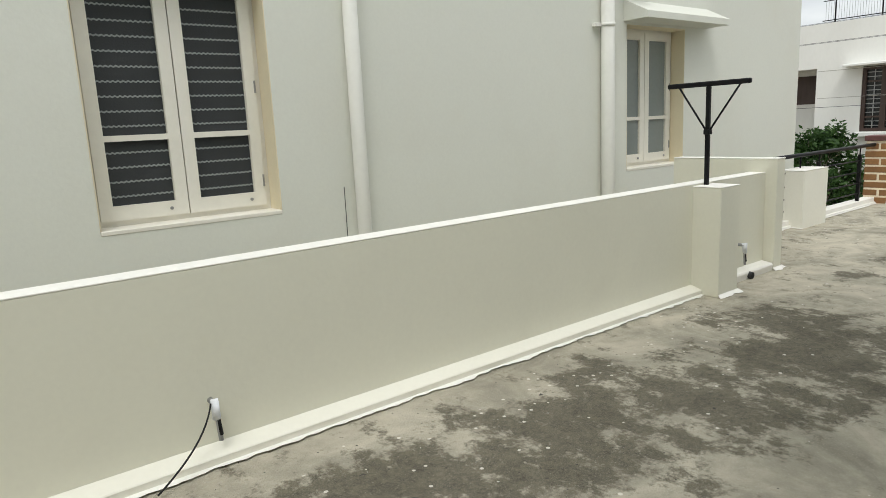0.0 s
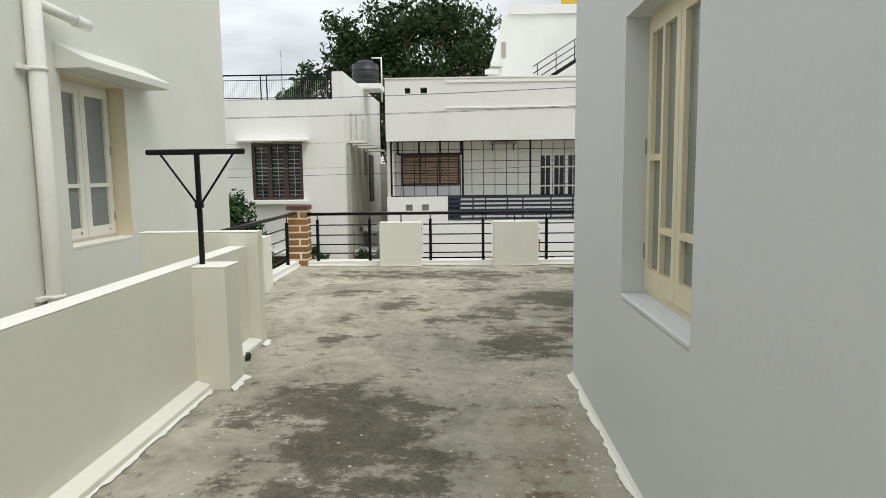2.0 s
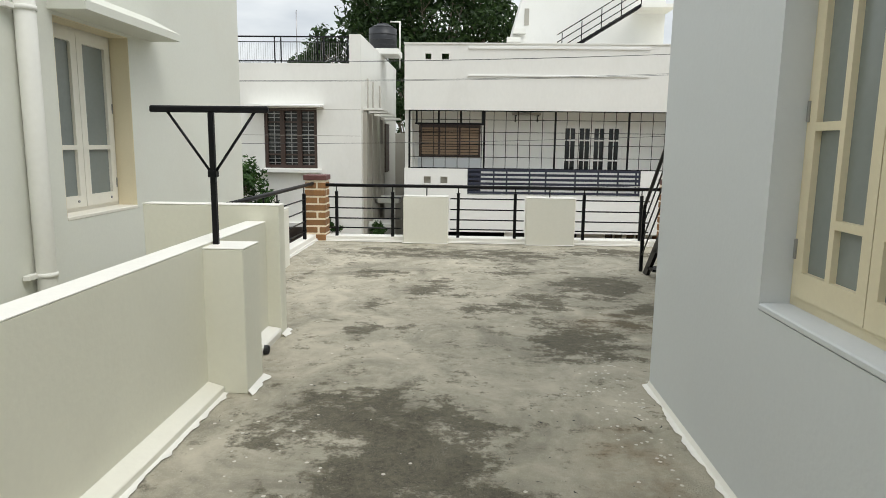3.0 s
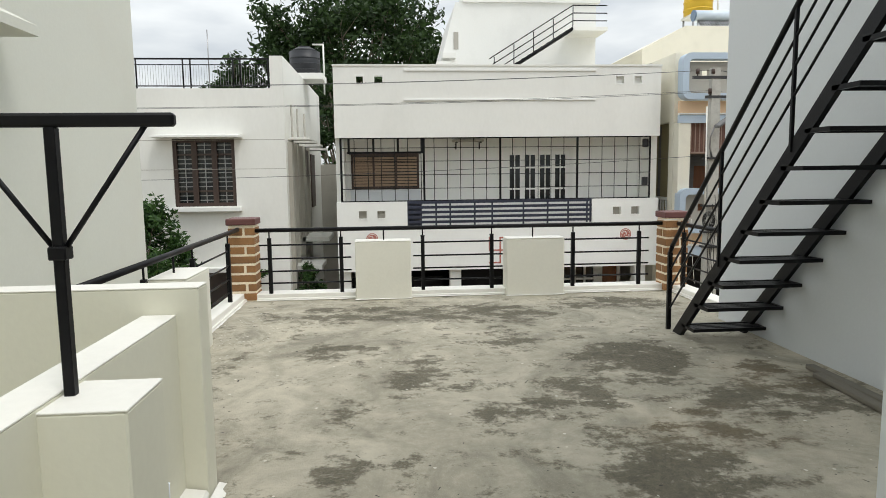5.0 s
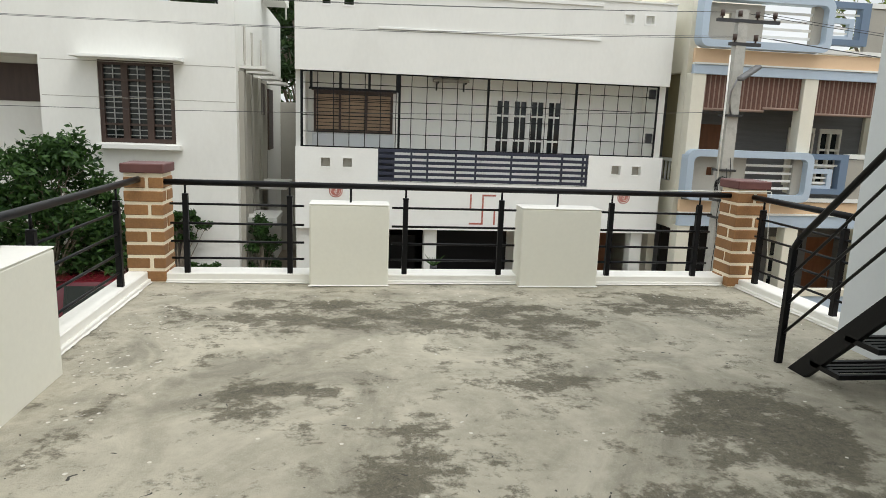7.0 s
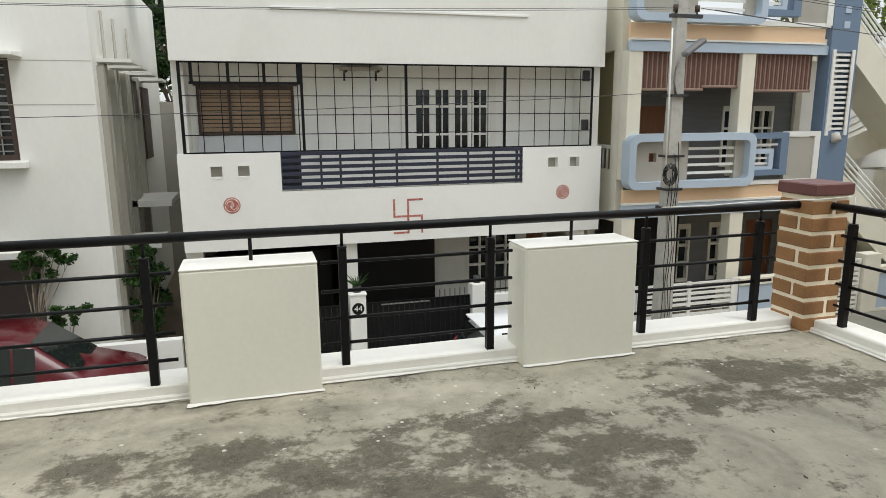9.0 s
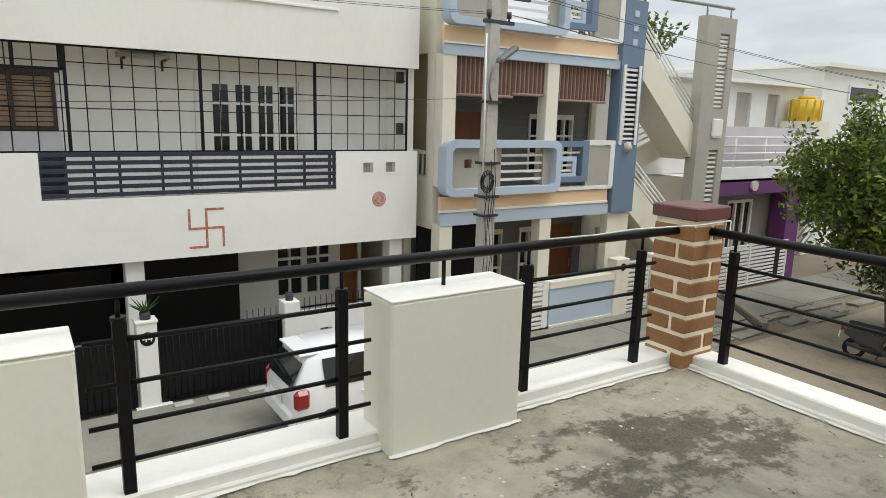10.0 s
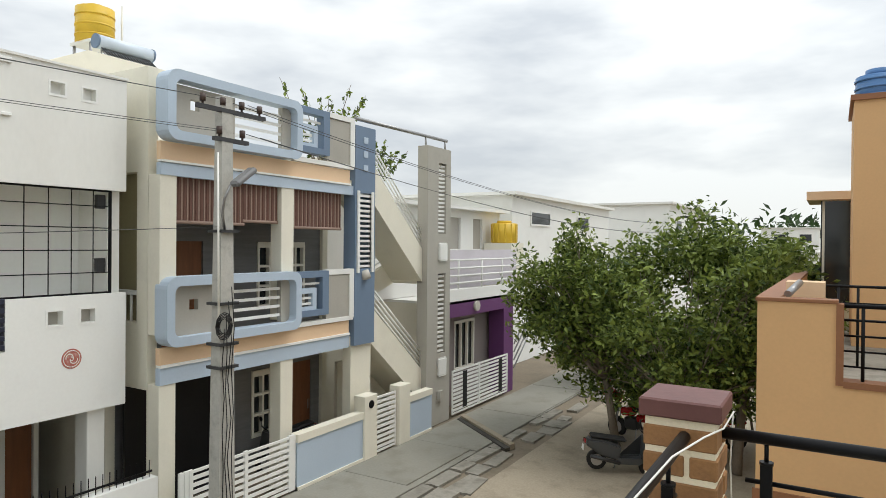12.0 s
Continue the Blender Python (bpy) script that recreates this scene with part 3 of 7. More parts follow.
PIER = "low white piers along the terrace edge"


def low_pier(x0, x1, y0, y1, h):
    p = group_of("low_pier", ((x0 + x1) / 2, (y0 + y1) / 2, 0), "ivory painted low masonry pier at the railing", "pier", PIER)
    part("body", boxes((x0, x1, y0, y1, -0.01, h - 0.006), bevel=0.012), M_PIER, p)
    # top layer whiter than the body, standing for light from above
    part("top", boxes((x0 - 0.001, x1 + 0.001, y0 - 0.001, y1 + 0.001, h - 0.005, h + 0.002), bevel=0.002), M_TRIM, p)
    part("paint_strip", wavy_strip(((x0 - 0.002, y1 + 0.01), (x0 - 0.002, y0 - 0.01)), ((x0 - 0.024, y1 + 0.012), (x0 - 0.024, y0 - 0.012)), 0.009, 0.016, y0), M_TRIM, p)
    return p


low_pier(11.045, 11.33, 1.65, 2.345, 0.735)
low_pier(11.045, 11.33, -0.30, 0.445, 0.735)
low_pier(8.35, 9.035, 3.57, 3.885, 0.73)


def brick_pillar(x0, y0, w=0.30):
    p = group_of("brick_pillar", (x0 + w / 2, y0 + w / 2, 0), "brown painted brick pillar with cream joints and maroon cap", "pillar", "brick corner pillars")
    part("core", boxes((x0 + 0.007, x0 + w - 0.007, y0 + 0.007, y0 + w - 0.007, -0.02, 0.955)), M_MORTAR, p, "cream painted mortar")
    pitch, gap = 0.1165, 0.027
    for i in range(8):
        z0, z1 = 0.012 + i * pitch, 0.012 + (i + 1) * pitch - gap
        cut = w * (0.36 if i % 4 < 2 else 0.40)
        if i % 2:
            rows = [(x0, x0 + w, y0, y0 + cut - gap / 2, z0, z1), (x0, x0 + w, y0 + cut + gap / 2, y0 + w, z0, z1)]
        else:
            rows = [(x0, x0 + cut - gap / 2, y0, y0 + w, z0, z1), (x0 + cut + gap / 2, x0 + w, y0, y0 + w, z0, z1)]
        for r in rows:
            j = [random.uniform(-0.003, 0.003) for _ in range(4)]
            part("brick", boxes((r[0] + j[0], r[1] + j[1], r[2] + j[2], r[3] + j[3], z0, z1), bevel=0.006), M_BRICK, p)
    part("cap", boxes((x0 - 0.018, x0 + w + 0.018, y0 - 0.018, y0 + w + 0.018, 0.955, 1.035), bevel=0.008), M_MAROON, p, "maroon painted cap slab")
    return p


brick_pillar(11.07, -1.935)
brick_pillar(11.15, 3.58, 0.32)


def railing(name, label, posts, segments, along, fixed, pins, top, ends):
    """Steel railing: round handrail on square posts with pins, four thin bars a bay. along: 'x' or 'y'."""
    def at(u, z):
        return (u, fixed, z) if along == "x" else (fixed, u, z)
    r = group_of(name, at(sum(ends) / 2, 0.08), label, "railing", "terrace railings")
    part("handrail", rods((at(ends[0], top), at(ends[1], top), 0.026), seg=14), M_BLACK, r, "round black steel handrail")
    for u in posts:
        a, c = at(u, 0)[0], at(u, 0)[1]
        po = part("post", boxes((a - 0.023, a + 0.023, c - 0.023, c + 0.023, 0.06, 0.775), bevel=0.003), M_BLACK, r)
        part("pin", rods((at(u, 0.775), at(u, top - 0.02), 0.009)), M_BLACK, po)
        part("collar", rods((at(u, 0.772), at(u, 0.785), 0.028)), M_BLACK, po)
    for u, z in pins:
        part("pin", rods((at(u, z), at(u, top - 0.02), 0.010)), M_BLACK, r)
    for a, b in segments:
        for z in (0.215, 0.365, 0.525, 0.695):
            part("bar", rods((at(a, z), at(b, z), 0.0105), seg=8), M_BLACK, r)
    return r


railing("street_railing", "black painted steel railing facing the street", (3.41, 2.525, 1.497, 0.612, -0.45, -1.33),
        ((3.54, 2.40), (1.62, 0.47), (-0.33, -1.46)), "y", 11.20, ((1.99, 0.735), (0.08, 0.735)), 0.882, (3.60, -1.64))
railing("side_railing", "black painted steel railing along the terrace's side", (10.62, 9.25, 8.0, 6.9), ((10.72, 9.1), (8.28, 6.3)), "x", 3.78, ((8.7, 0.73),), 0.90, (6.5, 11.18))
railing("side_railing", "short black painted steel railing beside the stair", (10.90, 9.85), ((10.98, 9.46),), "x", -1.80, (), 0.882, (9.46, 11.08))

# clothes-line post
cp = group_of("clothes_line_post", (4.90, 2.875, 0.908), "black painted steel T-shaped clothes-line post on a pier", "clothes post")
part("post", boxes((4.884, 4.916, 2.859, 2.891, 0.905, 1.705), bevel=0.003), M_BLACK, cp)
part("crossbar", boxes((4.882, 4.918, 2.525, 3.245, 1.705, 1.745), bevel=0.008), M_BLACK, cp)
for y in (2.61, 3.14):
    part("brace", rods(((4.90, 2.875, 1.33), (4.90, y, 1.71), 0.0085), seg=8), M_BLACK, cp)
part("collar", boxes((4.874, 4.926, 2.849, 2.901, 1.32, 1.36), bevel=0.004), M_BLACK, cp)


def tap_stub(x, y, z, cable):
    t = group_of("water_pipe_stub", (x, y, z), "capped water pipe stub wrapped in white tape", "pipe stub", "pipe stubs on the parapet")
    part("pipe", rods(((x, y + 0.05, z + 0.02), (x, y - 0.05, z + 0.02), 0.014), ((x, y - 0.045, z + 0.025), (x + 0.01, y - 0.05, z - 0.16), 0.011)), M_STEEL, t)
    bm = rods(((x, y - 0.045, z + 0.04), (x + 0.004, y - 0.05, z - 0.05), 0.019), seg=9)
    for v in bm.verts:
        v.co += Vector((noise.noise(v.co * 40), noise.noise(v.co * 41 + Vector((3, 0, 0))), noise.noise(v.co * 30))) * 0.012
    part("tape", bm, M_TAPE, t, "crumpled white sealing tape")
    part("tail", rods(((x + 0.006, y - 0.05, z - 0.05), (x + 0.012, y - 0.055, z - 0.13), 0.010)), M_BLACK, t)
    if cable:
        bm = bmesh.new()
        pts = [Vector((x - 0.02, y - 0.05, z + 0.03)) + Vector((-0.13 * s - 0.17 * s * s, -0.13 * s, -0.28 * s ** 0.9)) for s in [i / 12 for i in range(13)]]
        part("cable", tube(bm, pts, 0.0045, 6), M_RUBBER, t, "thin black cable")


tap_stub(0.69, 2.88, 0.27, True)
tap_stub(5.49, 2.88, 0.29, False)
dp = group_of("drain_outlet", (5.52, 2.79, 0.01), "round dark drain outlet pipe at the parapet foot", "drain")
bm = bmesh.new()
rod(bm, (5.52, 2.90, 0.04), (5.52, 2.765, 0.035), 0.033, 16)
part("pipe", bm, M_PLASTIC, dp)
# black disc on the closed pipe stands for the dark inside it
part("mouth_shade", rods(((5.52, 2.764, 0.035), (5.52, 2.761, 0.035), 0.026), seg=16), M_RUBBER, dp)

# ---- own house: the wall with the cream window, and the wall behind the stair ----
W0, W1, WZ0, WZ1 = 2.55, 3.60, 0.885, 2.32
bm = bmesh.new()
holed(bm, "y", -0.12, 0.13, 1.0, 5.07, 0.0, 5.2, [(W0, W1, WZ0, WZ1)])
struct("wall_house", bm, M_COOL, "cool white plastered house wall with a deep window opening")
struct("wall_house_return", boxes((4.84, 5.07, -1.8, -0.12, 0.0, 5.2)), M_COOL, "cool white plastered wall return")
struct("wall_house_near", boxes((1.0, 1.2, -1.7, -0.12, 0.0, 5.2)), M_COOL, "cool white plastered wall of the house's recess")
struct("wall_recess", boxes((-3.0, 5.0, -1.95, -1.7, 0.0, 5.2)), M_COOL, "cool white plastered back wall of the house's recess")
struct("wall_stair", boxes((5.07, 9.45, -1.95, -1.53, 0.0, 6.2)), M_COOL, "cool white plastered wall behind the steel stair")
# unseen dark sheet, its colour standing for the unlit room
struct("dark_sheet_behind_window", boxes((2.4, 4.1, -0.5, -0.48, 0.5, 2.6)), M_CURTAIN, "dark sheet standing for the unlit room behind the window")
bs = group_of("baseboard", (2.0, 0.14, 0), "white painted skirting strip at the house wall", "skirting", kind="structure")
bm = bmesh.new()
prism(bm, [(0.128, 0.0), (0.148, 0.0), (0.145, 0.012), (0.132, 0.04)], "x", 1.0, 5.07)
part("strip", bm, M_TRIM, bs)
part("paint_strip", wavy_strip(((1.0, 0.145), (5.08, 0.145)), ((1.0, 0.172), (5.08, 0.172)), 0.008, 0.014, 8.0), M_TRIM, bs)


def cream_window():
    w = group_of("window_1", ((W0 + W1) / 2, 0.0, WZ0), "cream painted two-leaf timber window with frosted panes", "window", kind="structure")
    y0, y1 = -0.04, 0.012
    part("sill", boxes((W0 + 0.002, W1 - 0.002, -0.12, 0.134, WZ0 + 0.002, WZ0 + 0.030), bevel=0.006), M_COOL, w, "painted plaster sill")
    part("frame", holed(bmesh.new(), "y", y0, y1 - 0.004, W0, W1, WZ0 + 0.03, WZ1, [(W0 + 0.05, W1 - 0.05, WZ0 + 0.08, WZ1 - 0.05)]), M_JOINERY, w)
    mid = (W0 + W1) / 2
    zb, zt = WZ0 + 0.075, WZ1 - 0.045
    for a, b, flip in ((W0 + 0.045, mid - 0.003, 0), (mid + 0.003, W1 - 0.045, 1)):
        h = zt - zb
        c = (a + b) / 2
        s, bar = 0.055, 0.016
        za, zc = zb + 0.50 * h, zb + 0.235 * h
        left, right = (za, zc) if flip == 0 else (zc, za)
        holes = []
        for p, q, zz in ((a + s, c - bar, left), (c + bar, b - s, right)):
            holes += [(p, q, zb + 0.10, zz - bar), (p, q, zz + bar, zt - s)]
        leaf = part("leaf", holed(bmesh.new(), "y", y0 + 0.01, y1 + 0.012, a, b, zb, zt, holes), M_JOINERY, w)
        for hh in holes:
            part("pane", boxes((hh[0] - 0.004, hh[1] + 0.004, y0 + 0.035, y0 + 0.040, hh[2] - 0.004, hh[3] + 0.004)), M_FROST, leaf, "frosted glass pane")
    for z in (WZ0 + 0.22, WZ0 + 0.75):
        part("hinge", boxes((W1 - 0.05, W1 - 0.035, y1 - 0.002, y1 + 0.02, z, z + 0.08), bevel=0.002), M_STEEL, w, "small steel hinge")
    return w


cream_window()

# ---- steel stair ----
st = group_of("steel_stair", (8.0, -1.15, 0), "black painted open-tread steel stair against the wall", "stair")
SL = 0.985
TOP = 3.6


def stringer(y):
    bm = bmesh.new()
    prism(bm, [(8.98, 0.0), (8.98 - TOP / SL - 0.1, TOP + 0.1 * SL), (8.98 - TOP / SL - 0.24, TOP + 0.1 * SL), (8.82, 0.0)], "y", y - 0.02, y + 0.02)
    return bm


part("stringer", stringer(-0.84), M_BLACK, st)
part("stringer", stringer(-1.47), M_BLACK, st)
for i in range(14):
    x, z = 8.66 - 0.2465 * i, 0.125 + 0.2425 * i
    bm = boxes((x - 0.125, x - 0.095, -1.51, -0.82, z - 0.03, z), (x + 0.095, x + 0.125, -1.51, -0.82, z - 0.03, z),
               (x - 0.095, x + 0.095, -1.51, -1.48, z - 0.03, z), (x - 0.095, x + 0.095, -0.85, -0.82, z - 0.03, z))
    tr = part("tread", bm, M_BLACK, st)
    for k in range(3):
        part("tread_bar", boxes((x - 0.062 + k * 0.048, x - 0.034 + k * 0.048, -1.48, -0.85, z - 0.012, z - 0.003)), M_BLACK, tr)
    part("tread_bar", boxes((x - 0.094, x + 0.094, -1.18, -1.15, z - 0.016, z - 0.0125)), M_BLACK, tr)


part("newel", boxes((9.055, 9.095, -0.84, -0.80, 0.0, 0.77), bevel=0.003), M_BLACK, st)
part("handrail", rods(((9.075, -0.82, 0.765), (9.02, -0.82, 0.85), 0.021), ((9.02, -0.82, 0.845), (9.02 - 3.4, -0.82, 0.845 + 3.4 * SL), 0.021), seg=12), M_BLACK, st)
for o in (0.21, 0.40, 0.60):
    part("rail", rods(((9.07, -0.82, 0.80 - o), (9.07 - 3.4, -0.82, 0.80 - o + 3.4 * SL), 0.0095), seg=8), M_BLACK, st)
for x in (8.13, 7.20, 6.27):
    zf = (8.95 - x) * SL
    part("baluster", boxes((x - 0.012, x + 0.012, -0.832, -0.808, zf - 0.05, zf + 0.90), bevel=0.002), M_BLACK, st)
# loose planks lying along the wall's foot
for x0, x1, y0, turn in ((6.25, 7.66, -1.37, 1.5), (6.2, 7.46, -1.27, 4.0)):
    plank = solo("plank", boxes((x0, x1, y0, y0 + 0.075, 0.006, 0.042), bevel=0.006), M_DRIFT, "weathered grey timber plank lying at the wall's foot", "plank", "loose planks")
    plank.rotation_euler = (0, 0, -radians(turn))

# ---- neighbouring house ----
NY = 4.60
N1, N2 = (0.64, 1.905, 0.905, 2.60), (6.16, 7.31, 0.885, 2.50)
bm = bmesh.new()
holed(bm, "y", NY, NY + 0.38, -3.0, 10.36, GROUND, 6.4, [N1, N2])
struct("wall_neighbour", bm, M_NEIGH, "tall off-white wall of the neighbouring house")
struct("wall_neighbour_end", boxes((10.12, 10.36, NY + 0.38, 12.0, GROUND, 6.4)), M_NEIGH, "off-white end wall of the neighbouring house")
# one long dark sheet, coloured as the unlit rooms would look
struct("neighbour_dark_sheet", boxes((-3.0, 10.1, NY + 0.7, NY + 0.75, GROUND, 6.4)), M_CURTAIN, "dark sheet standing for unlit rooms behind the neighbour's windows")


def neighbour_window(name, o, label, curtain):
    x0, x1, z0, z1 = o
    y = NY + 0.19
    w = group_of(name, ((x0 + x1) / 2, y, z0), label, "window", kind="structure")
    part("sill", boxes((x0 + 0.001, x1 - 0.001, NY - 0.004, NY + 0.36, z0 - 0.012, z0 + 0.022), bevel=0.006), M_JOINERY_W, w)
    part("jamb", boxes((x0, x0 + 0.008, NY + 0.002, NY + 0.185, z0 + 0.022, z1), (x1 - 0.008, x1, NY + 0.002, NY + 0.185, z0 + 0.022, z1), (x0 + 0.008, x1 - 0.008, NY + 0.002, NY + 0.185, z1 - 0.008, z1)), M_JOINERY, w, "cream painted jamb")
    part("frame", holed(bmesh.new(), "y", y, y + 0.07, x0 + 0.001, x1 - 0.001, z0 + 0.02, z1 - 0.001, [(x0 + 0.05, x1 - 0.05, z0 + 0.07, z1 - 0.05)]), M_JOINERY_W, w)
    m, zb, zt = (x0 + x1) / 2, z0 + 0.06, z1 - 0.04
    for a, b in ((x0 + 0.045, m - 0.004), (m + 0.004, x1 - 0.045)):
        zc = zb + 0.345 * (zt - zb)
        holes = [(a + 0.085, b - 0.085, zb + 0.10, zc - 0.02), (a + 0.085, b - 0.085, zc + 0.02, zt - 0.09)]
        leaf = part("leaf", holed(bmesh.new(), "y", y - 0.022, y + 0.03, a, b, zb, zt, holes), M_JOINERY_W, w)
        for h in holes:
            if curtain:
                part("curtain", boxes((h[0] - 0.005, h[1] + 0.005, y + 0.012, y + 0.018, h[2] - 0.005, h[3] + 0.005)), M_CURTAIN, leaf, "dark curtain behind the pane")
                z = h[2] + 0.05
                while z < h[3] - 0.02:
                    bm = bmesh.new()
                    n = 26
                    top = [bm.verts.new((h[0] + (h[1] - h[0]) * i / n, y + 0.009, z + 0.012 + 0.008 * (i % 2))) for i in range(n + 1)]
                    low = [bm.verts.new((h[0] + (h[1] - h[0]) * i / n, y + 0.009, z + 0.008 * (i % 2))) for i in range(n + 1)]
                    for i in range(n):
                        bm.faces.new((low[i], low[i + 1], top[i + 1], top[i]))
                    part("curtain_band", bm, M_CURTAIN_HEM, leaf, "pale zigzag band")
                    z += 0.098
            else:
                part("pane", boxes((h[0] - 0.005, h[1] + 0.005, y + 0.004, y + 0.010, h[2] - 0.005, h[3] + 0.005)), M_FROST, leaf, "frosted glass pane")
        part("latch", rods(((b - 0.12, y - 0.03, zb + 0.05), (b - 0.12, y - 0.02, zb + 0.05), 0.012)), M_STEEL, leaf, "small steel latch")
    for z in (z0 + 0.2, z0 + 0.9):
        part("hinge", boxes((x1 - 0.062, x1 - 0.05, y - 0.03, y - 0.002, z, z + 0.09)), M_STEEL, w)
    return w


neighbour_window("window_2", N1, "off-white timber window with dark zigzag-striped curtains", True)
neighbour_window("window_3", N2, "off-white timber window with frosted panes", False)
bm = bmesh.new()
prism(bm, [(NY, 2.53), (4.29, 2.53), (4.29, 2.60), (NY, 2.76)], "x", 6.10, 7.78)
solo("window_canopy", bm, M_NEIGH, "off-white concrete sunshade over the neighbour's window", "canopy")


def drain_pipe(x, r, z0, z1, clamps):
    p = group_of("drain_pipe", (x, NY - r, z0), "off-white painted plastic downpipe on the wall", "pipe", "downpipes on the neighbour's wall")
    part("pipe", rods(((x, NY - r - 0.01, z0), (x, NY - r - 0.01, z1), r), seg=16), M_PIPE, p)
    for z in clamps:
        c = part("clamp", rods(((x, NY - r - 0.01, z - 0.018), (x, NY - r - 0.01, z + 0.018), r + 0.008), seg=16), M_PIPE, p)
        part("bracket", boxes((x - r - 0.10, x - r, NY - 0.06, NY - 0.01, z - 0.02, z + 0.02), bevel=0.004), M_PIPE, c)


drain_pipe(2.58, 0.058, GROUND, 6.4, (0.60,))
drain_pipe(5.72, 0.072, GROUND, 6.4, (2.46, 0.52))
oh = group_of("overflow_pipe", (6.6, NY, 3.0), "short off-white overflow pipe bend high on the wall", "pipe")
part("pipe", rods(((5.84, NY - 0.06, 3.02), (6.19, NY - 0.16, 2.96), 0.045), ((6.19, NY - 0.16, 2.96), (6.39, NY - 0.17, 2.95), 0.055), seg=14), M_PIPE, oh)
solo("wall_conduit", rods(((2.45, NY - 0.004, 0.3), (2.45, NY - 0.004, 1.05), 0.0028), seg=6), M_PLASTIC, "thin dark wire down the neighbour's wall", "wire")

# white cord tied from the handrail to the brick pillar
cord = group_of("cord", (11.2, -1.3, 0.9), "thin white cord tied round the railing and pillar", "cord")
bm = bmesh.new()
tube(bm, [(11.19, -0.55, 0.912), (11.18, -0.9, 0.91), (11.16, -1.2, 0.925), (11.10, -1.5, 0.93), (11.05, -1.66, 0.935), (11.045, -1.94, 0.945)], 0.0042, 6)
part("run", bm, M_PIPE, cord)
bm = bmesh.new()
tube(bm, [(11.05, -1.955, 0.94), (11.06, -1.965, 0.7), (11.05, -1.99, 0.4), (11.04, -2.02, 0.1)], 0.0038, 6)
part("tail", bm, M_PIPE, cord)

# ---- white house across the street ----
FX = 21.38
wh = group_of("white_house", (25.0, -1.25, GROUND), "white two-storey house with a barred balcony and open carport", "house")
YL, YR = 3.37, -5.84
holes = [(2.56, 2.75, 4.05, 4.24), (2.03, 2.25, 4.05, 4.24), (-4.76, -4.53, 4.03, 4.22), (-5.28, -5.06, 4.03, 4.22)]
up = part("upper_front", holed(bmesh.new(), "x", FX, FX + 0.2, YR, YL, 2.56, 4.50, holes), M_WHITE_AGED, wh, "white upper front panel with small square openings")
part("band", boxes((FX - 0.035, FX, -3.95, 1.45, 4.36, 4.44), (FX - 0.035, FX, -3.95, 1.45, 3.56, 3.61), bevel=0.006), M_WHITE, up)
part("coping", boxes((FX - 0.03, FX + 0.23, YR - 0.02, YL + 0.02, 4.50, 4.54)), M_WHITE_AGED, up)
holes_low = [(-3.88, 1.41, 0.0, 1.0), (2.55, 2.77, 0.33, 0.54), (2.03, 2.25, 0.33, 0.54), (-4.74, -4.50, 0.33, 0.55), (-5.28, -5.04, 0.33, 0.55)]
lo = part("lower_front", holed(bmesh.new(), "x", FX, FX + 0.2, YR, YL, -1.17, 0.79, holes_low), M_WHITE, wh, "white balcony front panel with small square openings")
for h in (holes + holes_low[1:]):
    part("hole_frame", holed(bmesh.new(), "x", FX - 0.008, FX, h[0] - 0.035, h[1] + 0.035, h[2] - 0.04, h[3] + 0.03, [h]), M_WHITE, lo if h[2] < 2 else up)
# white panels added as the bright sky showing through these two openings
for h in holes[2:]:
    part("hole_back", boxes((FX + 0.13, FX + 0.15, h[0], h[1], h[2], h[3])), M_WHITE, up, "white panel standing for the bright sky behind the opening")
for h in holes_low[1:]:
    part("hole_back", boxes((FX + 0.15, FX + 0.17, h[0], h[1], h[2], h[3])), M_GREYP, lo, "grey panel closing the opening")
part("side_wall", boxes((FX + 0.2, 30.5, YL - 0.22, YL, GROUND, 4.45)), M_WHITE_AGED, wh)
part("side_wall", boxes((FX + 0.2, 30.5, YR, YR + 0.22, -1.17, 4.45)), M_WHITE_AGED, wh)
part("side_wall", boxes((25.0, 30.5, YR, YR + 0.22, GROUND, -1.17)), M_WHITE_AGED, wh)
part("roof_slab", boxes((FX + 0.2, 30.5, YR + 0.22, YL - 0.22, 2.62, 2.85)), M_WHITE_AGED, wh)
part("balcony_floor", boxes((FX + 0.2, 30.5, YR + 0.22, YL - 0.22, -1.17, -0.15)), M_WHITE, wh)
part("back_wall", boxes((30.3, 30.5, YR + 0.22, YL - 0.22, GROUND, 3.6)), M_WHITE_AGED, wh)
BX = 22.45
part("balcony_wall", holed(bmesh.new(), "x", BX, BX + 0.2, YR + 0.22, YL - 0.22, -0.15, 2.62, [(1.02, 3.0, 1.12, 2.14), (-3.48, -1.44, -0.1, 2.18)]), M_WHITE, wh, "white back wall of the balcony")

w = part("balcony_window", holed(bmesh.new(), "x", BX - 0.03, BX + 0.08, 1.02, 3.0, 1.12, 2.14, [(1.08, 1.66, 1.18, 2.08), (1.72, 2.32, 1.18, 2.08), (2.38, 2.94, 1.18, 2.08)]), M_DARKWOOD, wh, "dark brown timber window with wooden blinds")
for a, b in ((1.08, 1.66), (1.72, 2.32), (2.38, 2.94)):
    for i in range(10):
        z = 1.20 + i * 0.088
        part("slat", boxes((BX + 0.03, BX + 0.05, a, b, z, z + 0.07)), M_BLINDWOOD, w)
    part("dark_backing", boxes((BX + 0.06, BX + 0.075, a, b, 1.18, 2.08)), M_GLASS, w)
part("transom", boxes((BX - 0.04, BX, 0.95, 3.05, 2.14, 2.20)), M_DARKWOOD, w)
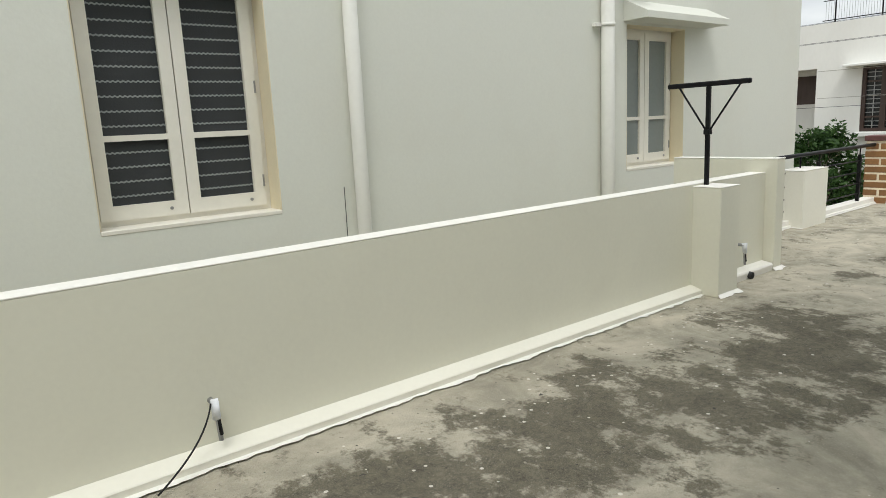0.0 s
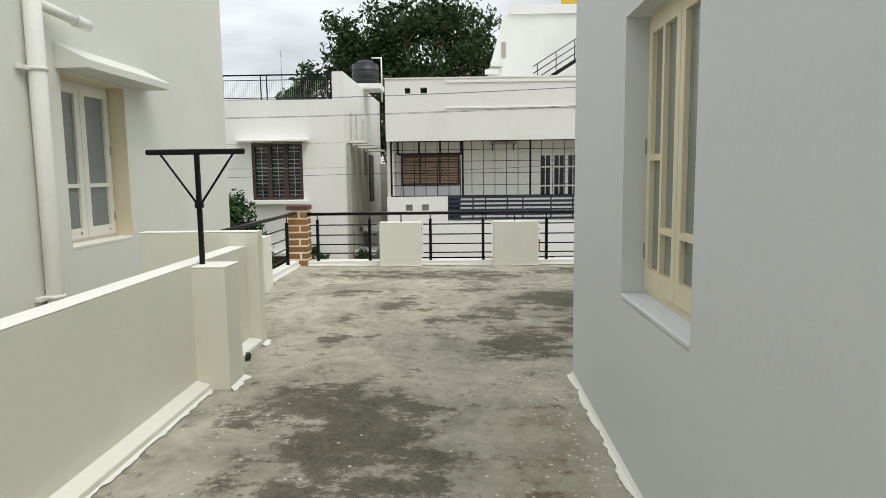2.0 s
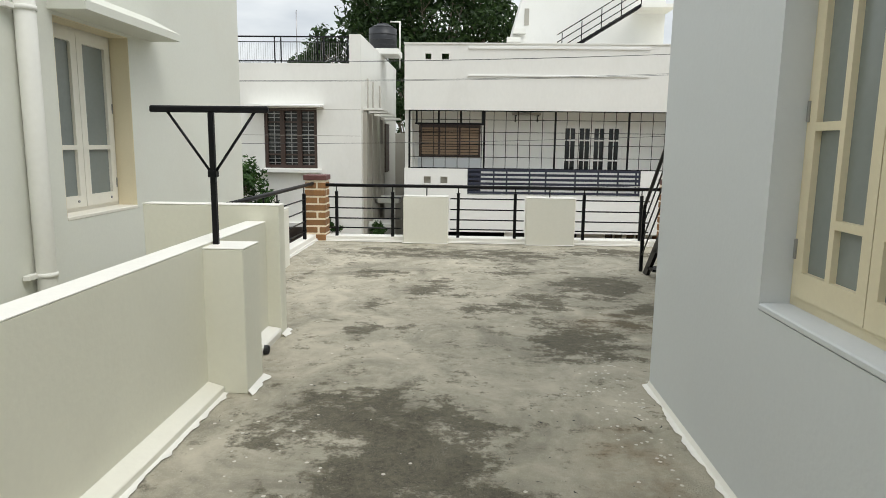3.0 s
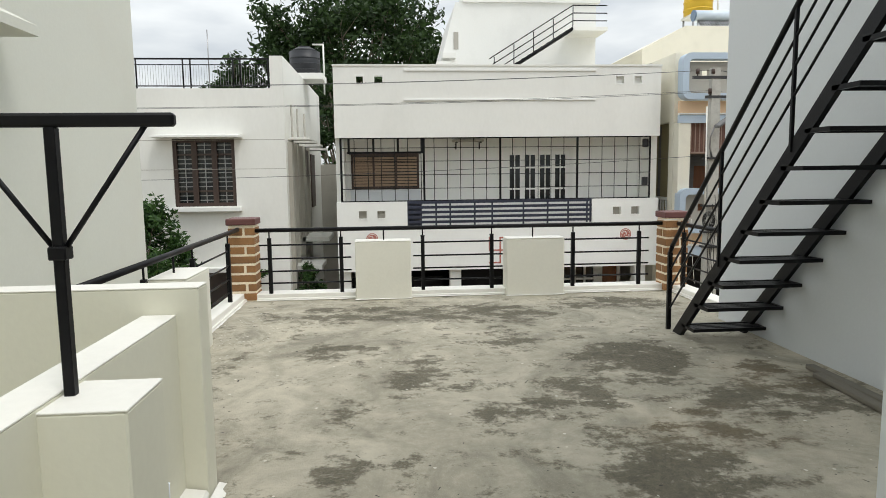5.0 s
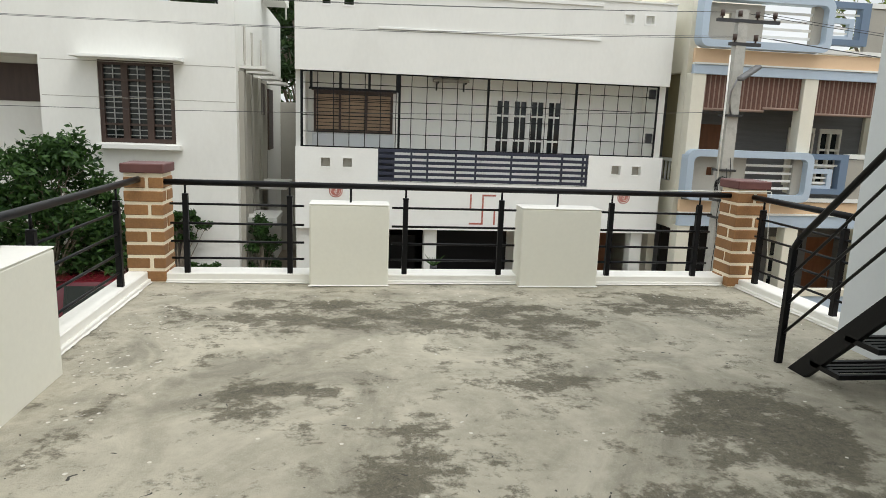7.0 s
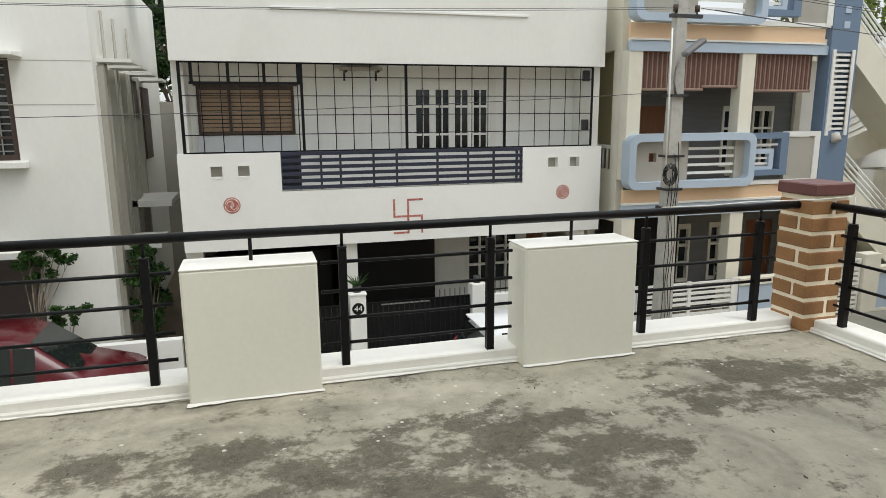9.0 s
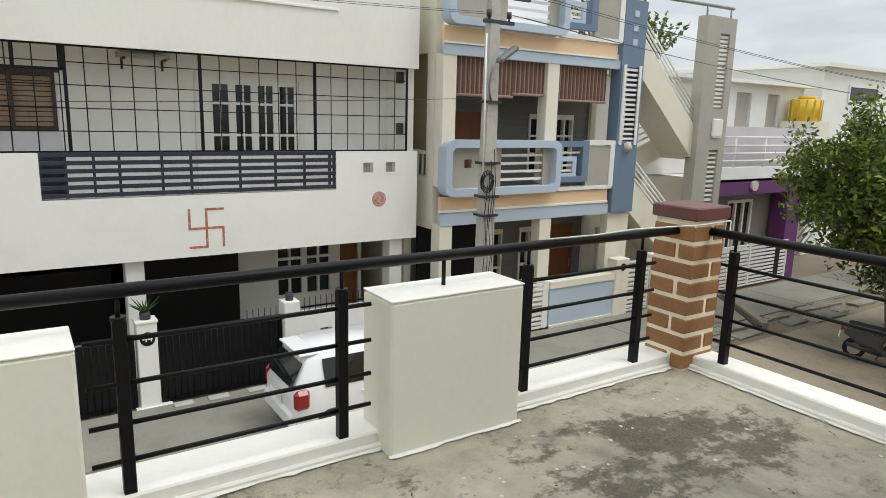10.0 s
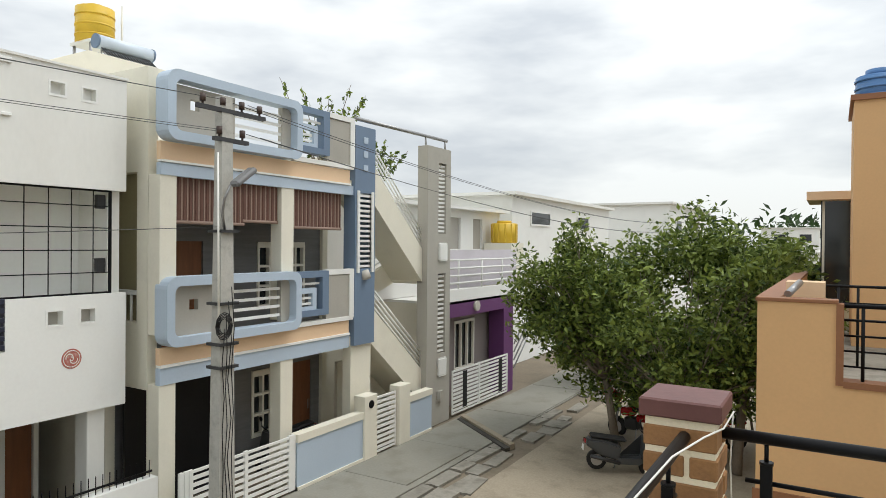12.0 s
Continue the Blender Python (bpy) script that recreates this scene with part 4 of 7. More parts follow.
d = part("balcony_door", holed(bmesh.new(), "x", BX - 0.03, BX + 0.08, -3.48, -1.44, -0.1, 2.18,
         [(y, y + q, z0, z1) for k in range(4) for y, q in ((-3.38 + k * 0.46, 0.145), (-3.21 + k * 0.46, 0.145)) for z0, z1 in ((0.70, 1.05), (1.10, 1.68), (1.73, 2.08))]), M_WHITE, wh, "white four-leaf glazed balcony door")
part("glass", boxes((BX + 0.012, BX + 0.022, -3.44, -1.48, 0.66, 2.12)), M_GLASS, d)
part("door_frame", holed(bmesh.new(), "x", BX - 0.06, BX - 0.005, -3.60, -1.34, -0.1, 2.28, [(-3.48, -1.44, -0.15, 2.18)]), M_WHITE_AGED, d)
part("shelf", boxes((BX - 0.40, BX, -0.86, 0.02, 2.47, 2.53)), M_GREYP, wh, "small white shelf with brackets")
for y in (-0.78, -0.08):
    part("bracket", boxes((BX - 0.38, BX, y - 0.02, y + 0.02, 2.43, 2.47), (BX - 0.03, BX, y - 0.02, y + 0.02, 2.26, 2.43)), M_PLASTIC, wh)
part("window_apron", boxes((BX - 0.02, BX, 0.98, 3.04, 0.62, 1.10)), M_COOL, wh, "bluish grey panel below the balcony window")
for z in (2.25, 1.15):
    part("meter_box", boxes((FX + 0.22, FX + 0.32, -5.60, -5.45, z, z + 0.24), bevel=0.01), M_PLASTIC, wh, "small dark meter box")
# grille
gr = part("grille", holed(bmesh.new(), "x", FX + 0.06, FX + 0.10, -5.61, 3.25, 0.79, 2.56, [(-5.57, 3.19, 0.82, 2.53)]), M_BLACK, wh, "black welded balcony grille")
for y in (0.92, -1.24, -3.46):
    part("grille_post", boxes((FX + 0.06, FX + 0.10, y - 0.028, y + 0.028, 0.82, 2.53)), M_BLACK, gr)
y = 3.22
while y > -5.5:
    part("grille_bar", rods(((FX + 0.08, y, 0.80), (FX + 0.08, y, 2.55), 0.010), seg=6), M_BLACK, gr)
    y -= 0.37
for z in (0.81, 1.15, 1.53, 1.91, 2.28, 2.54):
    part("grille_bar", rods(((FX + 0.085, 3.22, z), (FX + 0.085, -5.58, z), 0.010), seg=6), M_BLACK, gr)
for y in (0.96, 1.64, 2.32, 3.0):
    part("transom_bar", boxes((FX + 0.05, FX + 0.09, y - 0.03, y + 0.03, 2.16, 2.56)), M_BLACK, gr)
part("transom_bar", boxes((FX + 0.05, FX + 0.09, 0.93, 3.05, 2.13, 2.18)), M_BLACK, gr)
# slatted balcony front
sl = part("slat_screen", boxes(*[(FX + 0.02, FX + 0.07, y - 0.022, y + 0.022, 0.02, 0.80) for y in (1.39,)]), M_NAVY, wh, "dark navy horizontal steel slat screen")
for y in (1.03, 0.60, 0.2, -0.5, -1.0, -1.9, -2.6, -3.2, -3.75, -3.85):
    part("upright", boxes((FX + 0.025, FX + 0.07, y - 0.022, y + 0.022, 0.02, 0.80)), M_NAVY, sl)
for i in range(6):
    z = 0.03 + i * 0.138
    part("slat", boxes((FX - 0.01, FX + 0.025, -3.87, 1.40, z, z + 0.075), bevel=0.004), M_NAVY, sl)
part("slat_backing", boxes((FX + 0.09, FX + 0.10, 1.0, 1.40, 0.02, 0.79)), M_NAVY, sl)
# painted emblems on the balcony front
for y in (2.41, -4.885):
    bm = bmesh.new()
    rod(bm, (FX - 0.006, y, -0.245), (FX - 0.001, y, -0.245), 0.165, 28)
    md = part("medallion", bm, M_REDMARK, lo, "round faded red painted medallion")
    for r0, a0, a1, dy, dz in ((0.135, 0, 360, 0, 0), (0.06, -20, 200, 0.035, 0.02), (0.06, 160, 380, -0.035, -0.02), (0.03, 60, 300, 0.0, 0.0)):
        bm = bmesh.new()
        tube(bm, [(FX - 0.006, y + dy + r0 * math.cos(radians(a0 + (a1 - a0) * s / 18)), -0.245 + dz + r0 * math.sin(radians(a0 + (a1 - a0) * s / 18))) for s in range(19)], 0.0075, 5)
        part("medallion_line", bm, M_WHITE_AGED, md)
c, zc, q, h = -1.22, -0.635, 0.022, 0.33
em = part("auspicious_mark", boxes((FX - 0.006, FX - 0.001, c - q, c + q, zc - h * 1.15, zc + h * 1.15), bevel=0.0), M_REDMARK, lo, "faded red painted auspicious house-blessing mark")
part("stroke", boxes((FX - 0.006, FX - 0.0012, c - h, c - q, zc - q, zc + q)), M_REDMARK, em)
part("stroke", boxes((FX - 0.006, FX - 0.0012, c + q, c + h, zc - q, zc + q)), M_REDMARK, em)
part("stroke", boxes((FX - 0.006, FX - 0.0012, c + h - 2 * q, c + h, zc + q, zc + h * 1.15)), M_REDMARK, em)
part("stroke", boxes((FX - 0.006, FX - 0.0012, c - h, c - h + 2 * q, zc - h * 1.15, zc - q)), M_REDMARK, em)
part("stroke", boxes((FX - 0.006, FX - 0.0012, c - h, c - q, zc + h * 1.15 - 2 * q, zc + h * 1.15)), M_REDMARK, em)
part("stroke", boxes((FX - 0.006, FX - 0.0012, c + q, c + h, zc - h * 1.15, zc - h * 1.15 + 2 * q)), M_REDMARK, em)
# ground floor
for y in (0.05, -5.40, 3.2):
    part("column", boxes((FX + 0.15, FX + 0.5, y - 0.16, y + 0.16, GROUND, -1.17), bevel=0.01), M_WHITE_AGED, wh)
part("ground_wall", holed(bmesh.new(), "x", 23.6, 23.8, YR + 0.3, -2.3, GROUND, -1.17, [(-4.75, -3.25, -2.85, -1.35), (-5.45, -4.95, GROUND + 0.01, -1.5)]), M_WHITE, wh, "pale ground-floor wall under the overhang")
gw = part("ground_window", holed(bmesh.new(), "x", 23.58, 23.66, -4.75, -3.25, -2.85, -1.35,
          [(y, y + 0.27, z, z + 0.40) for y in (-4.66, -4.34, -3.93, -3.61) for z in (-2.78, -2.32, -1.86)]), M_WHITE, wh, "white ground-floor window with small panes")
part("glass", boxes((23.68, 23.70, -4.7, -3.3, -2.85, -1.35)), M_GLASS, gw)
part("ground_door", boxes((23.64, 23.72, -5.43, -4.97, GROUND + 0.01, -1.5)), M_WOOD, wh, "brown door under the overhang")
# the black on this wall holds the shade inside the carport
part("carport_back", boxes((27.0, 27.2, -2.3, 3.1, GROUND, -1.17)), M_GATE_AND_DARK, wh, "rear wall of the carport, blackened with the shade inside")
part("carport_side", boxes((23.8, 27.0, -2.5, -2.3, GROUND, -1.17)), M_TAUPE, wh)
# two black sheets added as the darkness of the carport interior
part("shutter", boxes((23.0, 23.1, 0.3, 3.1, GROUND, -1.6)), M_GATE_AND_DARK, wh, "black sheet standing for the dark inside the carport")
part("shutter", boxes((23.2, 23.3, -2.3, -0.3, GROUND, -1.3)), M_GATE_AND_DARK, wh)

# its front boundary: gates, posts, low wall
CX = 20.55
gp = group_of("gate_post", (CX + 0.15, 0.06, GROUND), "white gate post with the round house number 44", "gate post")
part("post", boxes((CX, CX + 0.32, -0.11, 0.22, GROUND, -2.10), bevel=0.01), M_WHITE, gp)
part("cap", boxes((CX - 0.02, CX + 0.34, -0.13, 0.24, -2.10, -2.06), bevel=0.006), M_WHITE, gp)
part("footing", boxes((CX - 0.05, CX + 0.36, -0.30, 0.30, GROUND, GROUND + 0.06)), M_WHITE_AGED, gp)
bm = bmesh.new()
rod(bm, (CX - 0.008, 0.055, -2.38), (CX - 0.001, 0.055, -2.38), 0.125, 24)
plate = part("number_disc", bm, M_BLACK, gp, "black round house number disc")
txt = bpy.data.curves.new("number", "FONT")
txt.body, txt.size, txt.align_x, txt.align_y, txt.extrude = "44", 0.17, "CENTER", "CENTER", 0.002
t_ob = new("number", txt)
t_ob.parent = plate
t_ob.matrix_basis = Matrix.Translation(Vector((CX - 0.011, 0.055, -2.38)) - origin(plate)) @ pose(0, 0, 0, 90, 0, -90)
txt.materials.append(M_WHITE)
pot = group_of("potted_plant", (CX + 0.16, 0.05, -2.06), "small potted aloe on the gate post", "plant")
part("pot", rods(((CX + 0.16, 0.05, -2.06), (CX + 0.16, 0.05, -1.93), 0.09)), M_PLASTIC, pot)
bm = bmesh.new()
for i in range(16):
    a = i * 2.4
    e = Vector((math.cos(a) * 0.22, math.sin(a) * 0.26, 0.16 + 0.12 * random.random()))
    rod(bm, (CX + 0.16, 0.05, -1.94), Vector((CX + 0.16, 0.05, -1.94)) + e, 0.022, 4, 0.003)
part("leaves", bm, M_LEAF_BUSH, pot)


def steel_gate(y0, y1, pickets):
    g = group_of("steel_gate", (CX + 0.1, (y0 + y1) / 2, GROUND + 0.05), "black sheet-steel driveway gate with upright bars", "gate", "black driveway gates")
    part("sheet", boxes((CX + 0.12, CX + 0.14, y0, y1, GROUND + 0.06, -2.35)), M_GATE_AND_DARK, g)
    part("frame", holed(bmesh.new(), "x", CX + 0.08, CX + 0.12, y0, y1, GROUND + 0.05, -2.30, [(y0 + 0.05, y1 - 0.05, GROUND + 0.12, -2.36)]), M_BLACK, g)
    n = int((y1 - y0) / 0.11)
    for i in range(1, n):
        y = y0 + (y1 - y0) * i / n
        part("picket", rods(((CX + 0.075, y, GROUND + 0.08), (CX + 0.075, y, -2.12 if y < y0 + pickets else -2.34), 0.009), seg=6), M_BLACK, g)
    part("strip", boxes((CX + 0.07, CX + 0.078, y0 + 0.9 if pickets else y0 + 0.8, y1 - 0.3, -2.37, -2.34)), M_STEEL, g, "pale worn strip")
    return g


steel_gate(-2.38, -0.14, 0.75)
steel_gate(0.26, 3.3, 0.0)
bw = group_of("boundary_wall", (CX + 0.1, -4.2, GROUND), "low white boundary wall with square openings and iron spikes", "wall", kind="structure")
part("pier", boxes((CX - 0.04, CX + 0.30, -2.72, -2.40, GROUND, -2.05), bevel=0.01), M_WHITE, bw)
part("wall", holed(bmesh.new(), "x", CX, CX + 0.2, -5.90, -2.72, GROUND, -2.32, [(-3.4, -3.15, -2.85, -2.68), (-4.5, -4.25, -2.85, -2.68), (-5.5, -5.25, -2.85, -2.68)]), M_WHITE, bw)
part("rail", boxes((CX + 0.08, CX + 0.11, -5.85, -2.74, -2.24, -2.21)), M_BLACK, bw)
for i in range(26):
    y = -5.8 + i * 0.118
    part("spike", rods(((CX + 0.095, y, -2.32), (CX + 0.095, y, -2.03), 0.008), seg=5), M_BLACK, bw)
fp = group_of("potted_plant", (CX + 0.13, -2.56, -2.05), "small dark flower pot on a gate pier", "plant")
part("pot", rods(((CX + 0.13, -2.56, -2.05), (CX + 0.13, -2.56, -1.90), 0.08)), M_PLASTIC, fp)

# ---- left house across the street ----
HX = 21.87
lh = group_of("old_white_house", (26, 7.0, GROUND), "white two-storey house with a dark timber window and roof railing", "house")
part("front_wall", holed(bmesh.new(), "x", HX, HX + 0.25, 4.78, 9.15, GROUND, 3.97, [(6.19, 7.88, 0.72, 2.60), (6.1, 8.9, GROUND - 1, -1.15)]), M_WHITE_AGED, lh, "white front wall")
part("side_wall", boxes((HX + 0.25, 31.5, 4.78, 5.0, GROUND, 4.85)), M_WHITE_AGED, lh, "stained white side wall")
part("corner_parapet", boxes((HX, HX + 0.25, 4.78, 5.14, 3.97, 4.85)), M_WHITE_AGED, lh)
part("roof_slab", boxes((HX + 0.25, 31.5, 5.0, 14.0, 3.4, 3.7)), M_WHITE_AGED, lh)
part("garage_back", boxes((24.5, 24.7, 5.0, 12.0, GROUND, 3.4)), M_TAUPE, lh)
part("first_floor", boxes((HX + 0.25, 24.5, 5.0, 9.15, -1.15, -0.9)), M_WHITE_AGED, lh)
part("garage_beam", boxes((HX - 0.35, HX, 6.0, 9.0, -1.12, -1.0)), M_WHITE_AGED, lh)
part("left_wing", boxes((HX + 1.2, HX + 1.45, 9.15, 14.0, GROUND, 3.97)), M_WHITE_AGED, lh)
# no opening is cut; a dark sheet on the wall stands for its shade
part("wing_dark_sheet", boxes((HX + 1.17, HX + 1.2, 9.5, 13.5, 1.6, 2.5)), M_DARKWOOD, lh, "dark sheet standing for a shaded opening in the set-back wing")
part("left_beam", boxes((HX, HX + 1.2, 9.15, 14.0, 2.65, 3.97)), M_WHITE_AGED, lh)
part("groove", boxes((HX - 0.004, HX, 4.80, 9.1, 1.745, 1.76)), M_GREYP, lh)
part("groove", boxes((HX - 0.004, HX, 4.80, 9.1, 2.555, 2.57)), M_GREYP, lh)
w = part("front_window", holed(bmesh.new(), "x", HX + 0.04, HX + 0.14, 6.19, 7.88, 0.72, 2.60,
         [(a, a + 0.40, z0, z1) for a in (6.29, 6.835, 7.38) for z0, z1 in ((0.82, 1.12), (1.17, 2.14), (2.19, 2.50))]), M_DARKWOOD, lh, "dark brown three-leaf timber window with bars")
part("glass", boxes((HX + 0.15, HX + 0.16, 6.25, 7.82, 0.8, 2.52)), M_GLASS, w)
for a in (6.29, 6.835, 7.38):
    for i in range(13):
        z = 0.88 + i * 0.128
        part("bar", boxes((HX + 0.10, HX + 0.125, a, a + 0.40, z, z + 0.022)), M_STEEL, w)
    part("bar", boxes((HX + 0.09, HX + 0.10, a + 0.18, a + 0.205, 0.82, 2.50)), M_STEEL, w)
bm = bmesh.new()
prism(bm, [(HX, 2.62), (HX - 0.55, 2.62), (HX - 0.55, 2.67), (HX, 2.72)], "y", 5.95, 8.3)
part("window_canopy", bm, M_WHITE, lh)
part("window_sill", boxes((HX - 0.22, HX, 6.05, 7.95, 0.58, 0.70), bevel=0.01), M_WHITE, lh)
rl = part("roof_railing", rods(((HX + 0.1, 9.1, 4.78), (HX + 0.1, 5.14, 4.78), 0.025), ((HX + 0.1, 9.1, 4.05), (HX + 0.1, 5.14, 4.05), 0.015), ((HX + 0.1, 9.1, 4.62), (HX + 0.1, 5.14, 4.62), 0.013)), M_BLACK, lh, "dark steel roof railing")
for y in (8.75, 7.5, 7.3, 6.15, 5.95, 5.2):
    part("post", rods(((HX + 0.1, y, 3.97), (HX + 0.1, y, 4.80), 0.022)), M_BLACK, rl)
for i in range(54):
    y = 5.2 + i * 0.072
    part("bar", rods(((HX + 0.1, y, 4.05), (HX + 0.1, y, 4.62), 0.0045), seg=5), M_STEEL, rl)
part("aerial", rods(((HX + 0.3, 6.85, 3.9), (HX + 0.3, 6.85, 5.6), 0.015), seg=6), M_STEEL, lh)
for x, z in ((22.3, 2.58), (23.6, 2.55), (25.2, 2.5), (27.0, 2.45)):
    part("side_canopy", boxes((x, x + 0.9, 4.15, 4.78, z, z + 0.07)), M_WHITE_AGED, lh)
for x in (22.2, 23.3, 24.6, 25.0, 26.3):
    part("side_pilaster", boxes((x, x + 0.25, 4.66, 4.78, GROUND, 2.5)), M_GREYP, lh)
for x in (22.7, 23.9, 25.6):
    part("side_pipe", rods(((x, 4.70, GROUND), (x, 4.70, 3.6), 0.03), seg=6), M_GREYP, lh)
part("side_window", boxes((25.3, 26.2, 4.68, 4.78, 1.5, 2.4)), M_DARKWOOD, lh)
part("side_window", boxes((27.1, 28.2, 4.68, 4.78, 0.4, 2.3)), M_DARKWOOD, lh)
part("side_slab", boxes((22.6, 24.0, 3.95, 4.78, -1.25, -1.12)), M_WHITE_AGED, lh)
part("side_slab", boxes((24.6, 26.4, 3.9, 4.78, -0.6, -0.45)), M_WHITE_AGED, lh)
part("passage_end", boxes((31.3, 31.5, YL, 4.78, GROUND, 2.0)), M_GREYP, lh)
struct("boundary_wall_old", boxes((20.75, 20.95, 3.5, 12.0, GROUND, -2.75)), M_WHITE, "low white boundary wall before the old white house")
tk = group_of("water_tank", (27.0, 4.77, 4.85), "black plastic water tank on the old white house's roof", "water tank")
bm = rods(((27.0, 4.77, 5.05), (27.0, 4.77, 5.85), 0.53), seg=24)
rod(bm, (27.0, 4.77, 5.85), (27.0, 4.77, 5.98), 0.53, 24, 0.30)
rod(bm, (27.0, 4.77, 5.98), (27.0, 4.77, 6.04), 0.22, 16)
part("body", bm, M_TANK, tk)
for z in (5.2, 5.4, 5.6):
    part("rib", rods(((27.0, 4.77, z), (27.0, 4.77, z + 0.04), 0.545), seg=24), M_TANK, tk)
part("stand", boxes((26.3, 27.7, 4.1, 5.4, 4.85, 5.05)), M_WHITE_AGED, tk)
part("pipe", rods(((27.0, 4.12, 4.4), (27.0, 4.12, 6.15), 0.03), ((27.0, 4.12, 6.12), (27.0, 4.5, 6.12), 0.03)), M_PIPE, tk)

# ---- blue and cream house ----
BF = 20.93
bh = group_of("blue_house", (25, -9.3, GROUND), "cream three-storey house with blue framed balconies", "house")
part("side_wall", holed(bmesh.new(), "y", -6.40, -6.20, BF + 0.36, 31.0, GROUND, 4.85, [(21.6, 22.9, 0.2, 2.95), (21.3, 22.55, GROUND - 1, -1.0)]), M_CREAM, bh, "cream side wall")
# the shade of this recess is put into its khaki colour
part("side_recess", boxes((21.55, 22.95, -6.46, -6.402, 0.1, 3.0)), M_KHAKI, bh, "khaki recessed panel, darkened for its shade")
for k in range(6):
    part("baluster", rods(((21.7 + k * 0.2, -6.3, 0.2), (21.7 + k * 0.2, -6.3, 0.7), 0.03), seg=6), M_WHITE, bh)
part("baluster_rail", boxes((21.6, 22.9, -6.36, -6.22, 0.70, 0.78)), M_WHITE, bh)
part("side_wall", boxes((22.5, 31.0, -12.5, -12.3, GROUND, 4.0)), M_CREAM, bh)
part("back_wall", boxes((30.8, 31.0, -12.3, -6.4, GROUND, 4.3)), M_CREAM, bh)
bm = bmesh.new()
prism(bm, [(23.0, 4.85), (31.0, 5.5), (31.0, 4.0), (23.0, 4.0)], "y", -6.45, -6.2)
part("stair_head", bm, M_CREAM, bh)
for z0, nm in ((-0.88, "first"), (3.0, "roof")):
    part("floor_slab", boxes((BF + 0.06, 30.8, -12.3, -6.4, z0 + 0.02, z0 + 0.25)), M_CREAM, bh)
    part("blue_band", boxes((BF, BF + 0.12, -12.35 if z0 > 0 else -11.5, -6.2, z0 - 0.12 if z0 > 0 else z0, z0 + 0.10 if z0 > 0 else z0 + 0.30)), M_SKYBLUE, bh, "light blue horizontal band")
    part("white_line", boxes((BF - 0.03, BF + 0.10, -11.5, -6.2, z0 + 0.11 if z0 > 0 else z0 + 0.31, z0 + 0.15 if z0 > 0 else z0 + 0.36)), M_WHITE, bh)
    part("peach_band", boxes((BF + 0.01, BF + 0.12, -11.5, -6.2, z0 + 0.15 if z0 > 0 else z0 + 0.36, z0 + 0.48 if z0 > 0 else z0 + 0.66)), M_PEACH, bh, "peach horizontal band")
    part("white_line", boxes((BF - 0.04, BF + 0.10, -11.6, -9.5, z0 + 0.50 if z0 > 0 else z0 + 0.68, z0 + 0.60 if z0 > 0 else z0 + 0.78)), M_WHITE, bh)


def round_frame(bm, x0, x1, y0, y1, z0, z1, t, r):
    def ring(inset, rr):
        pts = []
        for cy, cz, a0 in ((y1 - rr - inset, z1 - rr - inset, 0), (y0 + rr + inset, z1 - rr - inset, 90), (y0 + rr + inset, z0 + rr + inset, 180), (y1 - rr - inset, z0 + rr + inset, 270)):
            for k in range(6):
                a = radians(a0 + 18 * k)
                pts.append((cy + rr * math.cos(a), cz + rr * math.sin(a)))
        return pts
    o, i = ring(0, r), ring(t, r * 0.6)
    n = len(o)
    vo = [[bm.verts.new((x, *p)) for p in o] for x in (x0, x1)]
    vi = [[bm.verts.new((x, *p)) for p in i] for x in (x0, x1)]
    for k in range(n):
        j = (k + 1) % n
        bm.faces.new((vo[0][k], vo[0][j], vi[0][j], vi[0][k]))
        bm.faces.new((vo[1][j], vo[1][k], vi[1][k], vi[1][j]))
        bm.faces.new((vo[0][j], vo[0][k], vo[1][k], vo[1][j]))
        bm.faces.new((vi[0][k], vi[0][j], vi[1][j], vi[1][k]))
    bmesh.ops.recalc_face_normals(bm, faces=bm.faces)
    return bm


